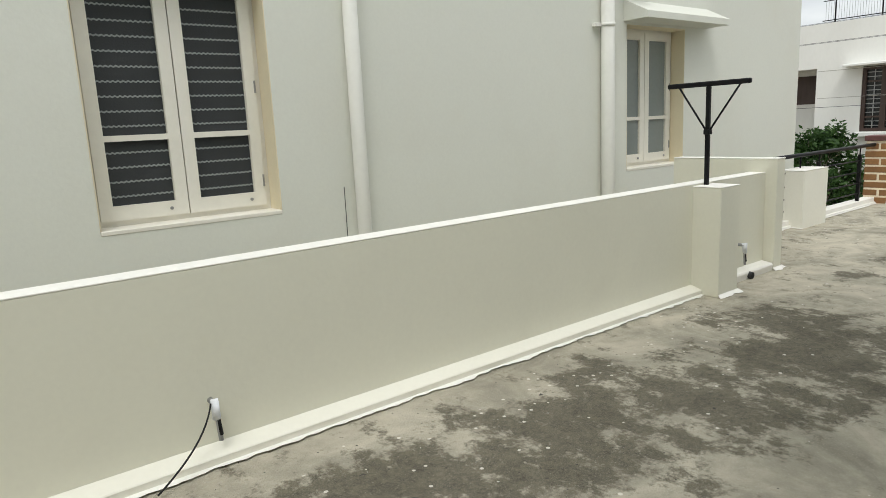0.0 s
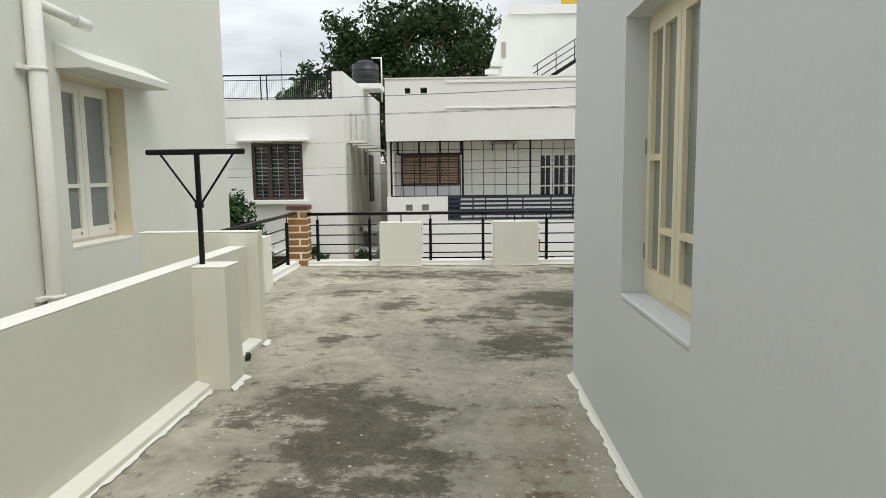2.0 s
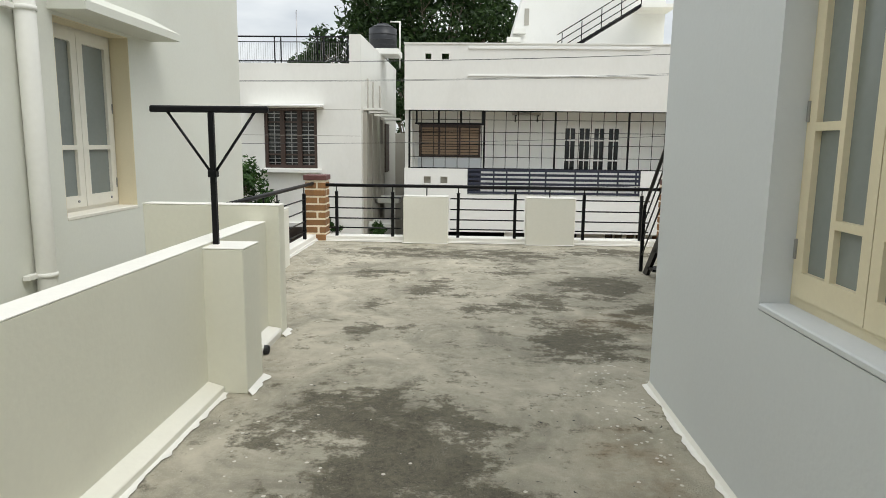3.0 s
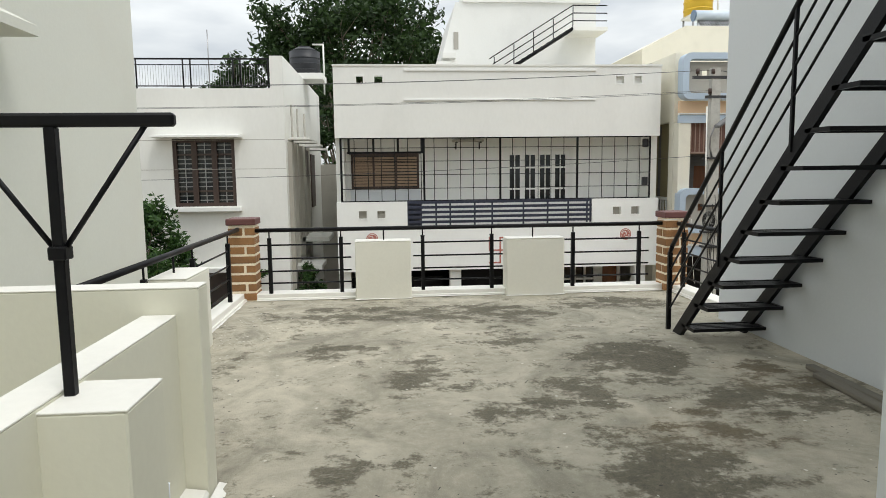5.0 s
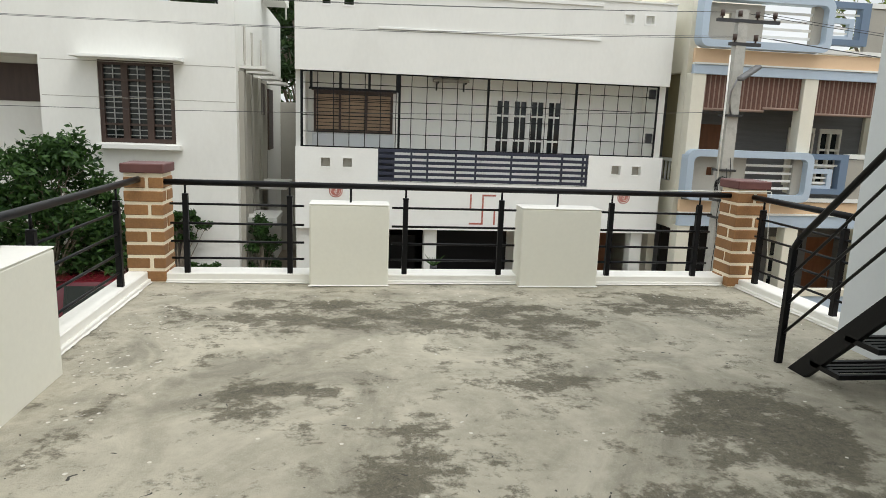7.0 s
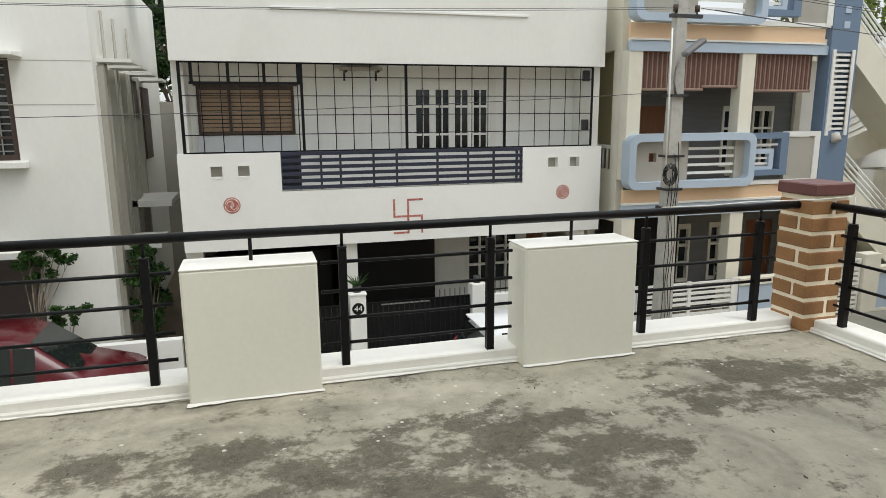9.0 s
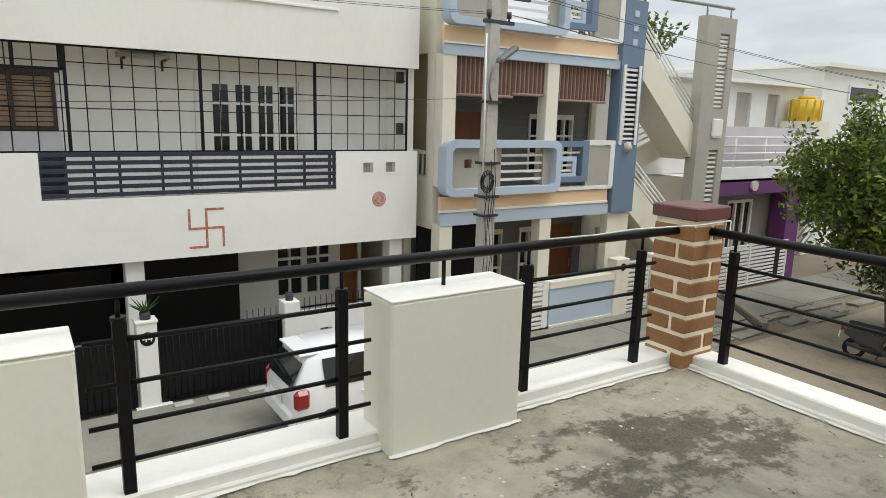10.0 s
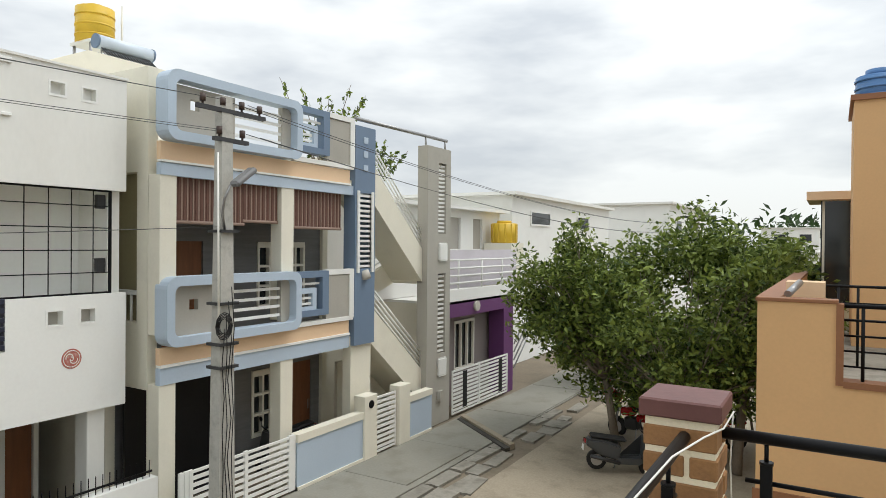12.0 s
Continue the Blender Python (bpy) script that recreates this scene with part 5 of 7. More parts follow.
for z0, top in ((-0.20, False), (3.50, True)):
    z1 = z0 + 1.26
    fr = part("balcony_frame", round_frame(bmesh.new(), BF - 0.22, BF + 0.12, -9.58, -6.18, z0, z1, 0.17, 0.22), M_SKYBLUE, bh, "light blue rounded balcony frame")
    part("panel", holed(bmesh.new(), "x", BF - 0.02, BF + 0.10, -7.85, -6.34, z0 + 0.15, z1 - (0.15 if not top else 0.22), [(-7.0, -6.8, z0 + 0.62, z0 + 0.82)]), M_GREYP, fr, "warm grey panel with a square opening")
    for k in range(4):
        z = z0 + 0.30 + k * 0.19
        part("bar", boxes((BF + 0.02, BF + 0.06, -9.20, -7.85, z, z + 0.06)), M_WHITE, fr)
    part("panel", boxes((BF - 0.02, BF + 0.10, -9.42, -9.15, z0 + 0.15, z1 - 0.15)), M_GREYP, fr)
    sf = part("small_frame", holed(bmesh.new(), "x", BF - 0.10, BF + 0.12, -10.62, -9.58, z0 + 0.22, z1 - 0.02, [(-10.40, -9.58, z0 + 0.36, z1 - 0.16)]), M_BLUE, bh, "slate blue square frame")
    part("inner_frame", holed(bmesh.new(), "x", BF - 0.05, BF + 0.08, -10.25, -9.58, z0 + 0.36, z0 + 0.86, [(-10.12, -9.58, z0 + 0.44, z0 + 0.74)]), M_SKYBLUE, sf)
    for k in range(2):
        z = z0 + 0.48 + k * 0.13
        part("bar", boxes((BF, BF + 0.04, -10.12, -9.58, z, z + 0.05)), M_WHITE, sf)
    part("bar", boxes((BF, BF + 0.04, -10.40, -9.58, z0 + 0.93, z0 + 0.98)), M_WHITE, sf)
    ep = part("end_panel", boxes((BF - 0.02, BF + 0.10, -11.45, -10.62, z0 + 0.05, z1 - 0.14)), M_GREYP, bh, "warm grey end panel with white edge")
    part("edge", boxes((BF - 0.05, BF + 0.12, -11.62, -11.45, z0 + 0.05, z1), (BF - 0.05, BF + 0.12, -11.45, -10.62, z1 - 0.12, z1)), M_WHITE, ep)
# columns, back walls, openings
for z0, z1 in ((GROUND, -0.88), (0.0, 2.90)):
    part("column", boxes((BF + 0.02, BF + 0.35, -6.55, -6.20, z0, z1), bevel=0.01), M_CREAM, bh)
    part("column", boxes((BF + 0.02, BF + 0.35, -9.57, -9.19, z0, z1), bevel=0.01), M_CREAM, bh)
    bx = 22.6
    zf = GROUND if z0 < 0 else -0.6
    zt = z1
    doors = ((-7.9, -6.9), (-12.0, -11.1)) if z0 < 0 else ((-8.48, -7.45),)
    panes = ((-9.3, -8.55), (-10.6, -9.9)) if z0 < 0 else ((-10.85, -10.05), (-11.68, -11.0))
    part("veranda_wall", holed(bmesh.new(), "x", bx, bx + 0.2, -12.3, -6.4, zf, zt, [(a, b, zf + 0.02, zf + 2.3) for a, b in doors] + [(a, b, zf + 0.7, zf + 2.3) for a, b in panes]), M_TILEGREY, bh, "grey striated tile wall of the veranda")
    for a, b in doors:
        dr = part("veranda_door", boxes((bx + 0.05, bx + 0.10, a, b, zf + 0.02, zf + 2.3)), M_WOOD, bh, "brown timber door")
        part("door_handle", rods(((bx + 0.02, a + 0.1, zf + 1.0), (bx + 0.02, a + 0.1, zf + 1.25), 0.012), seg=6), M_STEEL, dr)
    for a, b in panes:
        wi = part("veranda_window", holed(bmesh.new(), "x", bx - 0.04, bx + 0.08, a, b, zf + 0.7, zf + 2.3, [(a + 0.06 + k * (b - a - 0.06) / 2, a + (k + 1) * (b - a - 0.06) / 2, z, z + 0.42) for k in range(2) for z in (zf + 0.78, zf + 1.26, zf + 1.74)]), M_JOINERY_W, bh, "cream window with bars")
        part("glass", boxes((bx + 0.09, bx + 0.10, a, b, zf + 0.7, zf + 2.3)), M_GLASS, wi)
    part("switch_plate", boxes((bx - 0.012, bx, -8.3, -8.18, zf + 1.3, zf + 1.42)), M_WHITE, bh)
part("name_board", boxes((22.57, 22.6, -10.95, -10.65, -1.75, -1.5)), M_BLACK, bh)


def roller_blind(y0, y1, zb):
    b = part("roller_blind", boxes((BF + 0.13, BF + 0.145, y0, y1, zb, 2.90)), M_REED, bh, "brown striped roller blind")
    n = int((y1 - y0) / 0.062)
    for i in range(n):
        y = y0 + (y1 - y0) * (i + 0.2) / n
        part("stripe", boxes((BF + 0.118, BF + 0.13, y, y + 0.028, zb + 0.02, 2.90)), M_REED_PALE if i % 2 else M_REED, b)
    part("roll", rods(((BF + 0.13, y0, zb), (BF + 0.13, y1, zb), 0.035)), M_REED_PALE, b)


roller_blind(-8.22, -6.57, 2.05)
roller_blind(-9.17, -8.19, 2.12)
roller_blind(-11.30, -9.59, 2.03)
# blue stair column with slatted slit
bc = part("stair_column", holed(bmesh.new(), "x", BF - 0.06, BF + 0.3, -12.45, -11.63, -0.86, 4.62, [(-12.28, -11.78, 1.05, 2.95)]), M_BLUE, bh, "slate blue column with a slatted slit")
part("slit_frame", boxes((BF - 0.10, BF + 0.02, -11.78, -11.70, 0.95, 3.0), (BF - 0.10, BF + 0.02, -12.36, -12.28, 0.95, 3.0)), M_WHITE, bc)
for i in range(15):
    z = 1.08 + i * 0.127
    part("slat", boxes((BF - 0.04, BF + 0.04, -12.28, -11.78, z, z + 0.06)), M_WHITE, bc)
for z in (3.5, 3.85, 4.2):
    part("inset", boxes((BF - 0.08, BF - 0.06, -12.12, -11.95, z, z + 0.16)), M_SKYBLUE, bc)
part("ornament", rods(((BF - 0.14, -12.03, 0.80), (BF - 0.05, -12.03, 0.98), 0.12), seg=9), M_STONECREAM, bc, "small pale carved ornament")
part("column_base", boxes((BF + 0.05, BF + 0.3, -12.45, -11.63, GROUND, -0.86)), M_CREAM, bc)
# outside stair flights and tower
SX0, SX1 = BF + 0.05, BF + 1.15


def flight(y0, z0, y1, z1, th, name="stair_flight"):
    bm = bmesh.new()
    prism(bm, [(y0, z0), (y1, z1), (y1, z1 - th), (y0, z0 - th)], "x", SX0, SX0 + 0.12)
    prism(bm, [(y0, z0 - 0.35), (y1, z1 - 0.35), (y1, z1 - th + 0.01), (y0, z0 - th + 0.01)], "x", SX0 + 0.12, SX1)
    f = part(name, bm, M_CREAM, bh, "cream concrete stair flight with steel rails")
    for k in range(4):
        o = 0.12 + k * 0.15
        part("rail", rods(((SX0 + 0.06, y0, z0 + o), (SX0 + 0.06, y1, z1 + o), 0.026), seg=6), M_WHITE, f)
    return f


flight(-12.45, 0.05, -15.0, -2.05, 0.95)
flight(-12.45, 3.75, -15.0, 1.45, 0.95)
bm = bmesh.new()
prism(bm, [(-15.0, 1.2), (-12.45, 0.3), (-12.45, -0.3), (-15.0, 0.5)], "x", SX1, SX1 + 0.1)
inner = part("inner_flight", bm, M_CREAM, bh)
for k in range(3):
    part("rail", rods(((SX1, -15.0, 1.4 + k * 0.2), (SX1, -12.5, 0.45 + k * 0.2), 0.024), seg=6), M_WHITE, inner)
part("landing", boxes((SX0, SX1 + 1.2, -15.6, -14.9, 0.55, 0.75)), M_CREAM, bh)
part("stair_core", boxes((SX1 + 1.2, SX1 + 1.4, -15.6, -12.45, GROUND, 1.0)), M_CREAM, bh)
part("under_stair", boxes((SX1, SX1 + 0.1, -15.0, -12.45, GROUND, -1.5)), M_CREAM, bh)
tw = part("stair_tower", holed(bmesh.new(), "x", 20.8, 21.15, -16.22, -14.9, GROUND, 4.55, [(-15.95, -15.5, 2.0, 4.1), (-15.95, -15.5, -1.6, 0.8)]), M_GREYP, bh, "grey stair tower with two slatted slits")
for z0 in (2.0, -1.6):
    for i in range(17):
        z = z0 + 0.04 + i * (0.122 if z0 > 0 else 0.14)
        part("slat", boxes((20.86, 20.95, -15.95, -15.5, z, z + 0.06)), M_WHITE, tw)
for z in (1.45, -2.0):
    part("lamp_box", boxes((20.74, 20.8, -15.98, -15.5, z - 0.28, z + 0.28), bevel=0.05), M_WHITE, tw, "white rounded wall lamp panel")
part("top_rail", rods(((20.95, -11.7, 4.80), (20.95, -16.2, 4.85), 0.05), ((20.95, -16.1, 4.5), (20.95, -16.1, 4.85), 0.03), ((20.95, -15.0, 4.5), (20.95, -15.0, 4.83), 0.03)), M_STEEL, tw)
part("meter_box", boxes((20.70, 20.8, -15.75, -15.5, -3.0, -2.7)), M_GREYP, tw)

# black sheet added across the bay to give the opening its darkness
part("shutter", boxes((22.30, 22.38, -8.72, -6.45, GROUND, -0.95)), M_GATE_AND_DARK, bh, "black sheet standing for the dark ground-floor bay")
# roof things of the blue house
bm = bmesh.new()
prism(bm, [(-9.0, GROUND), (-9.0, 6.75), (-10.9, 7.72), (-14.0, 7.72), (-14.0, GROUND)], "x", 31.0, 36.5)
part("roof_room", bm, M_CREAM, bh, "cream rear storey with a sloping shoulder")
yt = group_of("yellow_water_tank", (33.2, -12.4, 7.72), "yellow plastic water tank on a roof stand", "water tank", "roof tanks")
part("body", rods(((33.2, -12.45, 8.62), (33.2, -12.45, 9.85), 0.63), ((33.2, -12.45, 9.85), (33.2, -12.45, 9.98), 0.30), seg=24), M_YELLOW, yt)
for z in (8.85, 9.2, 9.55):
    part("rib", rods(((33.2, -12.45, z), (33.2, -12.45, z + 0.06), 0.65), seg=24), M_YELLOW, yt)
part("stand", boxes((32.6, 33.8, -13.0, -11.9, 8.52, 8.62)), M_WHITE, yt)
for x in (32.7, 33.7):
    for y in (-12.9, -12.0):
        part("leg", rods(((x, y, 7.72), (x, y, 8.52), 0.05), seg=8), M_STEEL, yt)
part("pipe", rods(((32.7, -13.15, 7.72), (32.7, -13.15, 10.1), 0.04), seg=8), M_PIPE, yt)
so = group_of("solar_heater", (31.6, -12.5, 7.72), "pale blue solar water heater drum on the roof", "solar heater")
part("drum", rods(((31.6, -11.5, 8.27), (31.6, -13.55, 8.27), 0.23), seg=22), M_SOLAR, so)
for y in (-11.5, -13.55):
    part("end_cap", rods(((31.6, y - 0.03, 8.27), (31.6, y + 0.03, 8.27), 0.24), seg=22), M_BLUE, so)
for y in (-11.7, -12.5, -13.3):
    part("stand_leg", rods(((31.6, y, 7.72), (31.6, y, 8.06), 0.03), ((31.25, y, 7.72), (31.6, y, 8.06), 0.025), seg=6), M_STEEL, so)
for i in range(16):
    y = -11.65 - i * 0.115
    part("glass_tube", rods(((31.55, y, 8.1), (31.1, y, 7.76), 0.03), seg=6), M_GLASS, so)


def twigs(name, base, n, length, label, spread=0.5):
    p = group_of(name, base, label, "plant")
    st_, lf = bmesh.new(), bmesh.new()
    for i in range(n):
        d = Vector((random.uniform(-spread, spread), random.uniform(-spread, spread) * 1.4, 1)).normalized()
        a = Vector(base)
        ln = length * random.uniform(0.6, 1.0)
        rod(st_, a, a + d * ln, 0.02, 5, 0.006)
        for k in range(26):
            c = a + d * ln * random.uniform(0.3, 1.0)
            leaf(lf, c + Vector([random.uniform(-0.06, 0.06) for _ in range(3)]), 0.10)
    part("stems", st_, M_BARK, p)
    part("leaves", lf, M_LEAF, p)


def leaf(bm, c, s):
    n = Vector((random.gauss(0, 1), random.gauss(0, 1), random.gauss(0.6, 1))).normalized()
    u = n.cross(Vector((random.gauss(0, 1), random.gauss(0, 1), random.gauss(0, 1)))).normalized() * s
    v = n.cross(u).normalized() * s * 0.42
    q = [bm.verts.new(c + w_) for w_ in (-u, v + n * s * 0.12, u, -v + n * s * 0.12)]
    bm.faces.new(q)


twigs("roof_plant", (21.7, -11.35, 3.35), 15, 2.7, "spindly green potted plant above the roof parapet", 0.42)
twigs("roof_plant", (22.9, -15.2, 3.3), 22, 2.0, "green potted plant on the stair-head terrace", 0.5)
solo("roof_terrace", boxes((22.6, 26.0, -15.5, -12.5, 2.9, 3.3)), M_CREAM, "cream slab over the stair", "roof slab")

# boundary of the blue house
b2 = group_of("boundary_wall_blue", (CX, -10.4, GROUND), "low boundary wall with light blue panels and cream edges", "wall", kind="structure")
part("wall", boxes((CX, CX + 0.18, -11.6, -9.3, GROUND, -2.62), (CX, CX + 0.18, -14.8, -13.6, GROUND, -2.62)), M_SKYBLUE, b2)
part("coping", boxes((CX - 0.03, CX + 0.21, -11.6, -9.3, -2.62, -2.45), (CX - 0.03, CX + 0.21, -14.8, -13.6, -2.62, -2.45)), M_CREAM, b2)
part("plinth", boxes((CX - 0.03, CX + 0.21, -11.6, -9.3, GROUND, GROUND + 0.12), (CX - 0.03, CX + 0.21, -14.8, -13.6, GROUND, GROUND + 0.12)), M_CREAM, b2)
for y in (-11.85, -13.35):
    part("pier", boxes((CX - 0.06, CX + 0.28, y - 0.26, y + 0.26, GROUND, -2.08), bevel=0.012), M_CREAM, b2)
part("number_disc", rods(((CX - 0.075, -11.85, -2.3), (CX - 0.06, -11.85, -2.3), 0.10), seg=16), M_BLACK, b2)


def slat_gate(y0, y1, ztop, label, uprights, x=None, dark=()):
    x = CX if x is None else x
    g = group_of("slatted_gate", (x + 0.05, (y0 + y1) / 2, GROUND + 0.05), label, "gate", "white slatted gates")
    part("frame", holed(bmesh.new(), "x", x + 0.03, x + 0.07, y0, y1, GROUND + 0.08, ztop, [(y0 + 0.05, y1 - 0.05, GROUND + 0.13, ztop - 0.05)]), M_WHITE, g)
    n = int((ztop - GROUND - 0.2) / 0.125)
    for i in range(n):
        z = GROUND + 0.17 + i * (ztop - GROUND - 0.22) / n
        part("slat", boxes((x + 0.035, x + 0.06, y0 + 0.05, y1 - 0.05, z, z + 0.07)), M_WHITE, g)
    for y in uprights:
        part("upright", boxes((x + 0.02, x + 0.08, y - 0.04, y + 0.04, GROUND + 0.08, ztop + 0.02)), M_WHITE, g)
    for y in dark:
        part("dark_panel", boxes((x + 0.025, x + 0.034, y - 0.13, y + 0.13, GROUND + 0.2, ztop - 0.1)), M_GATE_AND_DARK, g)


slat_gate(-9.28, -6.35, -2.45, "white slatted driveway gate of the blue house", (-6.40, -6.50, -6.60, -7.9, -9.12, -9.2))
slat_gate(-13.05, -12.15, -2.2, "white slatted side gate between cream piers", ())
slat_gate(-20.4, -16.4, -2.25, "white slatted gate with dark panels at the purple house", (-18.2,), 20.75, (-17.2, -19.8))

# ---- purple house and buildings further down the street ----
ph = group_of("purple_house", (24, -19, GROUND), "low house with purple beam, taupe walls and white roof rails", "house")
part("front_wall", holed(bmesh.new(), "x", 21.6, 21.8, -21.0, -16.3, GROUND, -0.2, [(-19.3, -17.9, -2.6, -0.9)]), M_TAUPE, ph, "taupe front wall")
w = part("front_window", holed(bmesh.new(), "x", 21.57, 21.66, -19.3, -17.9, -2.6, -0.9, [(-19.22 + k * 0.45, -18.85 + k * 0.45, -2.5, -1.0) for k in range(3)]), M_JOINERY_W, ph)
part("glass", boxes((21.68, 21.7, -19.25, -17.95, -2.6, -0.9)), M_GLASS, w)
part("beam", boxes((20.9, 21.5, -21.1, -16.25, -0.62, -0.12)), M_PURPLE, ph, "purple painted beam")
part("pier", boxes((20.9, 21.5, -21.1, -20.3, GROUND, -0.62)), M_PURPLE, ph, "purple painted pier")
part("parapet", boxes((20.88, 21.0, -22.0, -16.2, -0.12, 0.25)), M_WHITE, ph)
part("slab", boxes((20.9, 29.0, -21.1, -16.2, -0.2, -0.12)), M_WHITE, ph)
for z in (0.45, 0.68, 0.92, 1.18):
    part("roof_rail", rods(((20.94, -22.0, z), (20.94, -16.2, z), 0.035), seg=6), M_WHITE, ph)
for y in (-17.0, -18.6, -20.2, -21.8):
    part("rail_post", rods(((20.94, y, 0.2), (20.94, y, 1.2), 0.03), seg=6), M_WHITE, ph)
part("ornament", rods(((20.80, -18.1, -0.35), (20.9, -18.1, -0.35), 0.17), seg=10), M_STONECREAM, ph)
part("roof_panel", boxes((21.2, 21.3, -22.0, -16.2, 0.25, 1.5)), surface("lilac wall paint", (0.60, 0.56, 0.60), 0.8), ph)
part("upper_wall", holed(bmesh.new(), "x", 23.0, 23.2, -24.0, -12.5, -0.1, 3.0, [(-20.8, -19.9, 1.5, 2.7), (-22.6, -21.8, 1.5, 2.7)]), M_WHITE, ph, "white upper storey")
part("upper_roof", boxes((22.6, 30.0, -24.4, -12.5, 3.0, 3.12)), M_WHITE, ph)
for y in (-20.8, -22.6):
    part("upper_window", boxes((23.1, 23.15, y, y + 0.9, 1.5, 2.7)), M_GREYP, ph)
part("side_wall", boxes((23.0, 30.0, -24.2, -24.0, GROUND, 3.0)), M_CREAM, ph)
part("stair_rail", rods(*[((20.9, -21.2, -2.9 + k * 0.3), (20.9, -23.4, -1.2 + k * 0.3), 0.03) for k in range(4)], seg=6), M_STEEL, ph)
y2 = group_of("yellow_water_tank", (22.3, -23.2, 1.75), "yellow plastic water tank standing on a flat roof", "water tank", "roof tanks")
part("body", rods(((22.3, -23.2, 1.75), (22.3, -23.2, 2.55), 0.52), ((22.3, -23.2, 2.55), (22.3, -23.2, 2.66), 0.30), seg=20), M_YELLOW, y2)
for k in range(12):
    a = k * math.pi / 6
    part("rib", rods(((22.3 + 0.52 * math.cos(a), -23.2 + 0.52 * math.sin(a), 1.78), (22.3 + 0.52 * math.cos(a), -23.2 + 0.52 * math.sin(a), 2.52), 0.035), seg=5), M_YELLOW, y2)
part("stand", boxes((21.7, 22.9, -23.8, -22.6, -0.12, 1.75)), M_CREAM, y2)


def far_house(x0, x1, y0, y1, h, mat, label, windows, face):
    f = group_of("far_house", ((x0 + x1) / 2, (y0 + y1) / 2, GROUND), label, "house", "houses down the street")
    part("wall", boxes((x0, x1, y0, y1, GROUND, h)), mat, f)
    part("roof", boxes((x0 - 0.3, x1 + 0.3, y0 - 0.3, y1 + 0.3, h, h + 0.15)), M_WHITE_AGED, f)
    for a, b, z0, z1 in windows:
        if face == "x":
            wi = part("window", holed(bmesh.new(), "x", x0 - 0.06, x0, a, b, z0, z1, [(a + 0.08, b - 0.08, z0 + 0.08, z1 - 0.08)]), M_WHITE, f)
            part("pane", boxes((x0 - 0.03, x0 - 0.005, a + 0.08, b - 0.08, z0 + 0.08, z1 - 0.08)), M_GLASS, wi)
        else:
            wi = part("window", holed(bmesh.new(), "y", y1, y1 + 0.06, a, b, z0, z1, [(a + 0.08, b - 0.08, z0 + 0.08, z1 - 0.08)]), M_WHITE, f)
            part("pane", boxes((a + 0.08, b - 0.08, y1 + 0.005, y1 + 0.03, z0 + 0.08, z1 - 0.08)), M_GLASS, wi)
    return f


far_house(23.0, 33.0, -40.0, -25.5, 3.9, M_WHITE, "long white house beyond the purple one", [(-30.0, -27.5, 2.6, 3.3), (-36, -34, 2.5, 3.3)], "x")
far_house(20.5, 30.0, -62.0, -46.0, 4.6, M_WHITE, "white house far down the street", [(-50, -48, 2.6, 3.6), (-55, -53, 2.6, 3.6), (22, 24, 2.4, 3.4)], "x")
far_house(8.0, 13.0, -75.0, -60.0, 1.2, M_WHITE, "small white house far down the lane", [(9.0, 10.2, -0.8, 0.4), (11, 12.2, -0.8, 0.4)], "y")
far_house(-6.0, 7.0, -110.0, -95.0, 3.0, M_CREAM, "pale house in the far distance", [(-2, 0, 0.5, 2), (2, 4, 0.5, 2)], "y")
far_house(13.0, 22.0, -150.0, -130.0, 5.0, M_WHITE, "white block in the far distance", [(14, 16, 2.5, 4), (18, 20, 2.5, 4)], "y")
far_house(40.0, 55.0, 14.0, 30.0, 5.5, M_WHITE_AGED, "plain house behind the old white house", [], "x")

# white building with an outside stair behind the white house
wb = group_of("rear_white_house", (33.5, -3.6, GROUND), "tall white building with a steel roof stair", "house")
bm = bmesh.new()
prism(bm, [(-0.3, GROUND), (-0.3, 6.0), (-1.0, 8.6), (-6.95, 8.6), (-6.95, GROUND)], "x", 31.0, 37.0)
part("wall", bm, M_WHITE, wb)
part("parapet", boxes((30.9, 37.1, -7.1, -1.3, 8.6, 9.0)), M_WHITE, wb)
part("ledge", boxes((30.6, 31.0, -0.75, -0.15, 5.95, 6.15), (30.6, 31.0, -0.95, -0.4, 6.3, 6.5)), M_WHITE_AGED, wb)
part("slit", boxes((30.97, 31.0, -1.1, -0.9, 6.7, 7.4)), M_GREYP, wb)
stp = part("stair", rods(((30.4, -2.2, 5.2), (30.4, -5.6, 7.3), 0.07), ((29.7, -2.2, 5.2), (29.7, -5.6, 7.3), 0.07), *[((29.7, -2.2, 5.2 + k), (29.7, -5.6, 7.3 + k), 0.022) for k in (0.3, 0.6, 0.9)], *[((29.7, -5.6, 7.3 + k), (29.7, -7.0, 7.3 + k), 0.022) for k in (0.3, 0.6, 0.9)], seg=6), M_BLACK, wb, "dark steel stair")
for i in range(13):
    y, z = -2.4 - i * 0.255, 5.33 + i * 0.1575
    part("tread", boxes((29.7, 30.4, y - 0.11, y + 0.11, z - 0.02, z + 0.02)), M_BLACK, stp)
for i in range(5):
    y, z = -2.4 - i * 0.8, 5.33 + i * 0.494
    part("baluster", rods(((29.7, y, z), (29.7, y, z + 0.85), 0.02), seg=6), M_BLACK, stp)
part("stair_landing", boxes((29.6, 31.0, -7.0, -5.6, 7.2, 7.35)), M_WHITE_AGED, wb)
yk = group_of("yellow_water_tank", (32.5, -4.6, 9.0), "yellow plastic water tank on the rear building", "water tank", "roof tanks")
part("body", rods(((32.5, -4.4, 9.0), (32.5, -4.4, 10.0), 0.6), seg=18), M_YELLOW, yk)

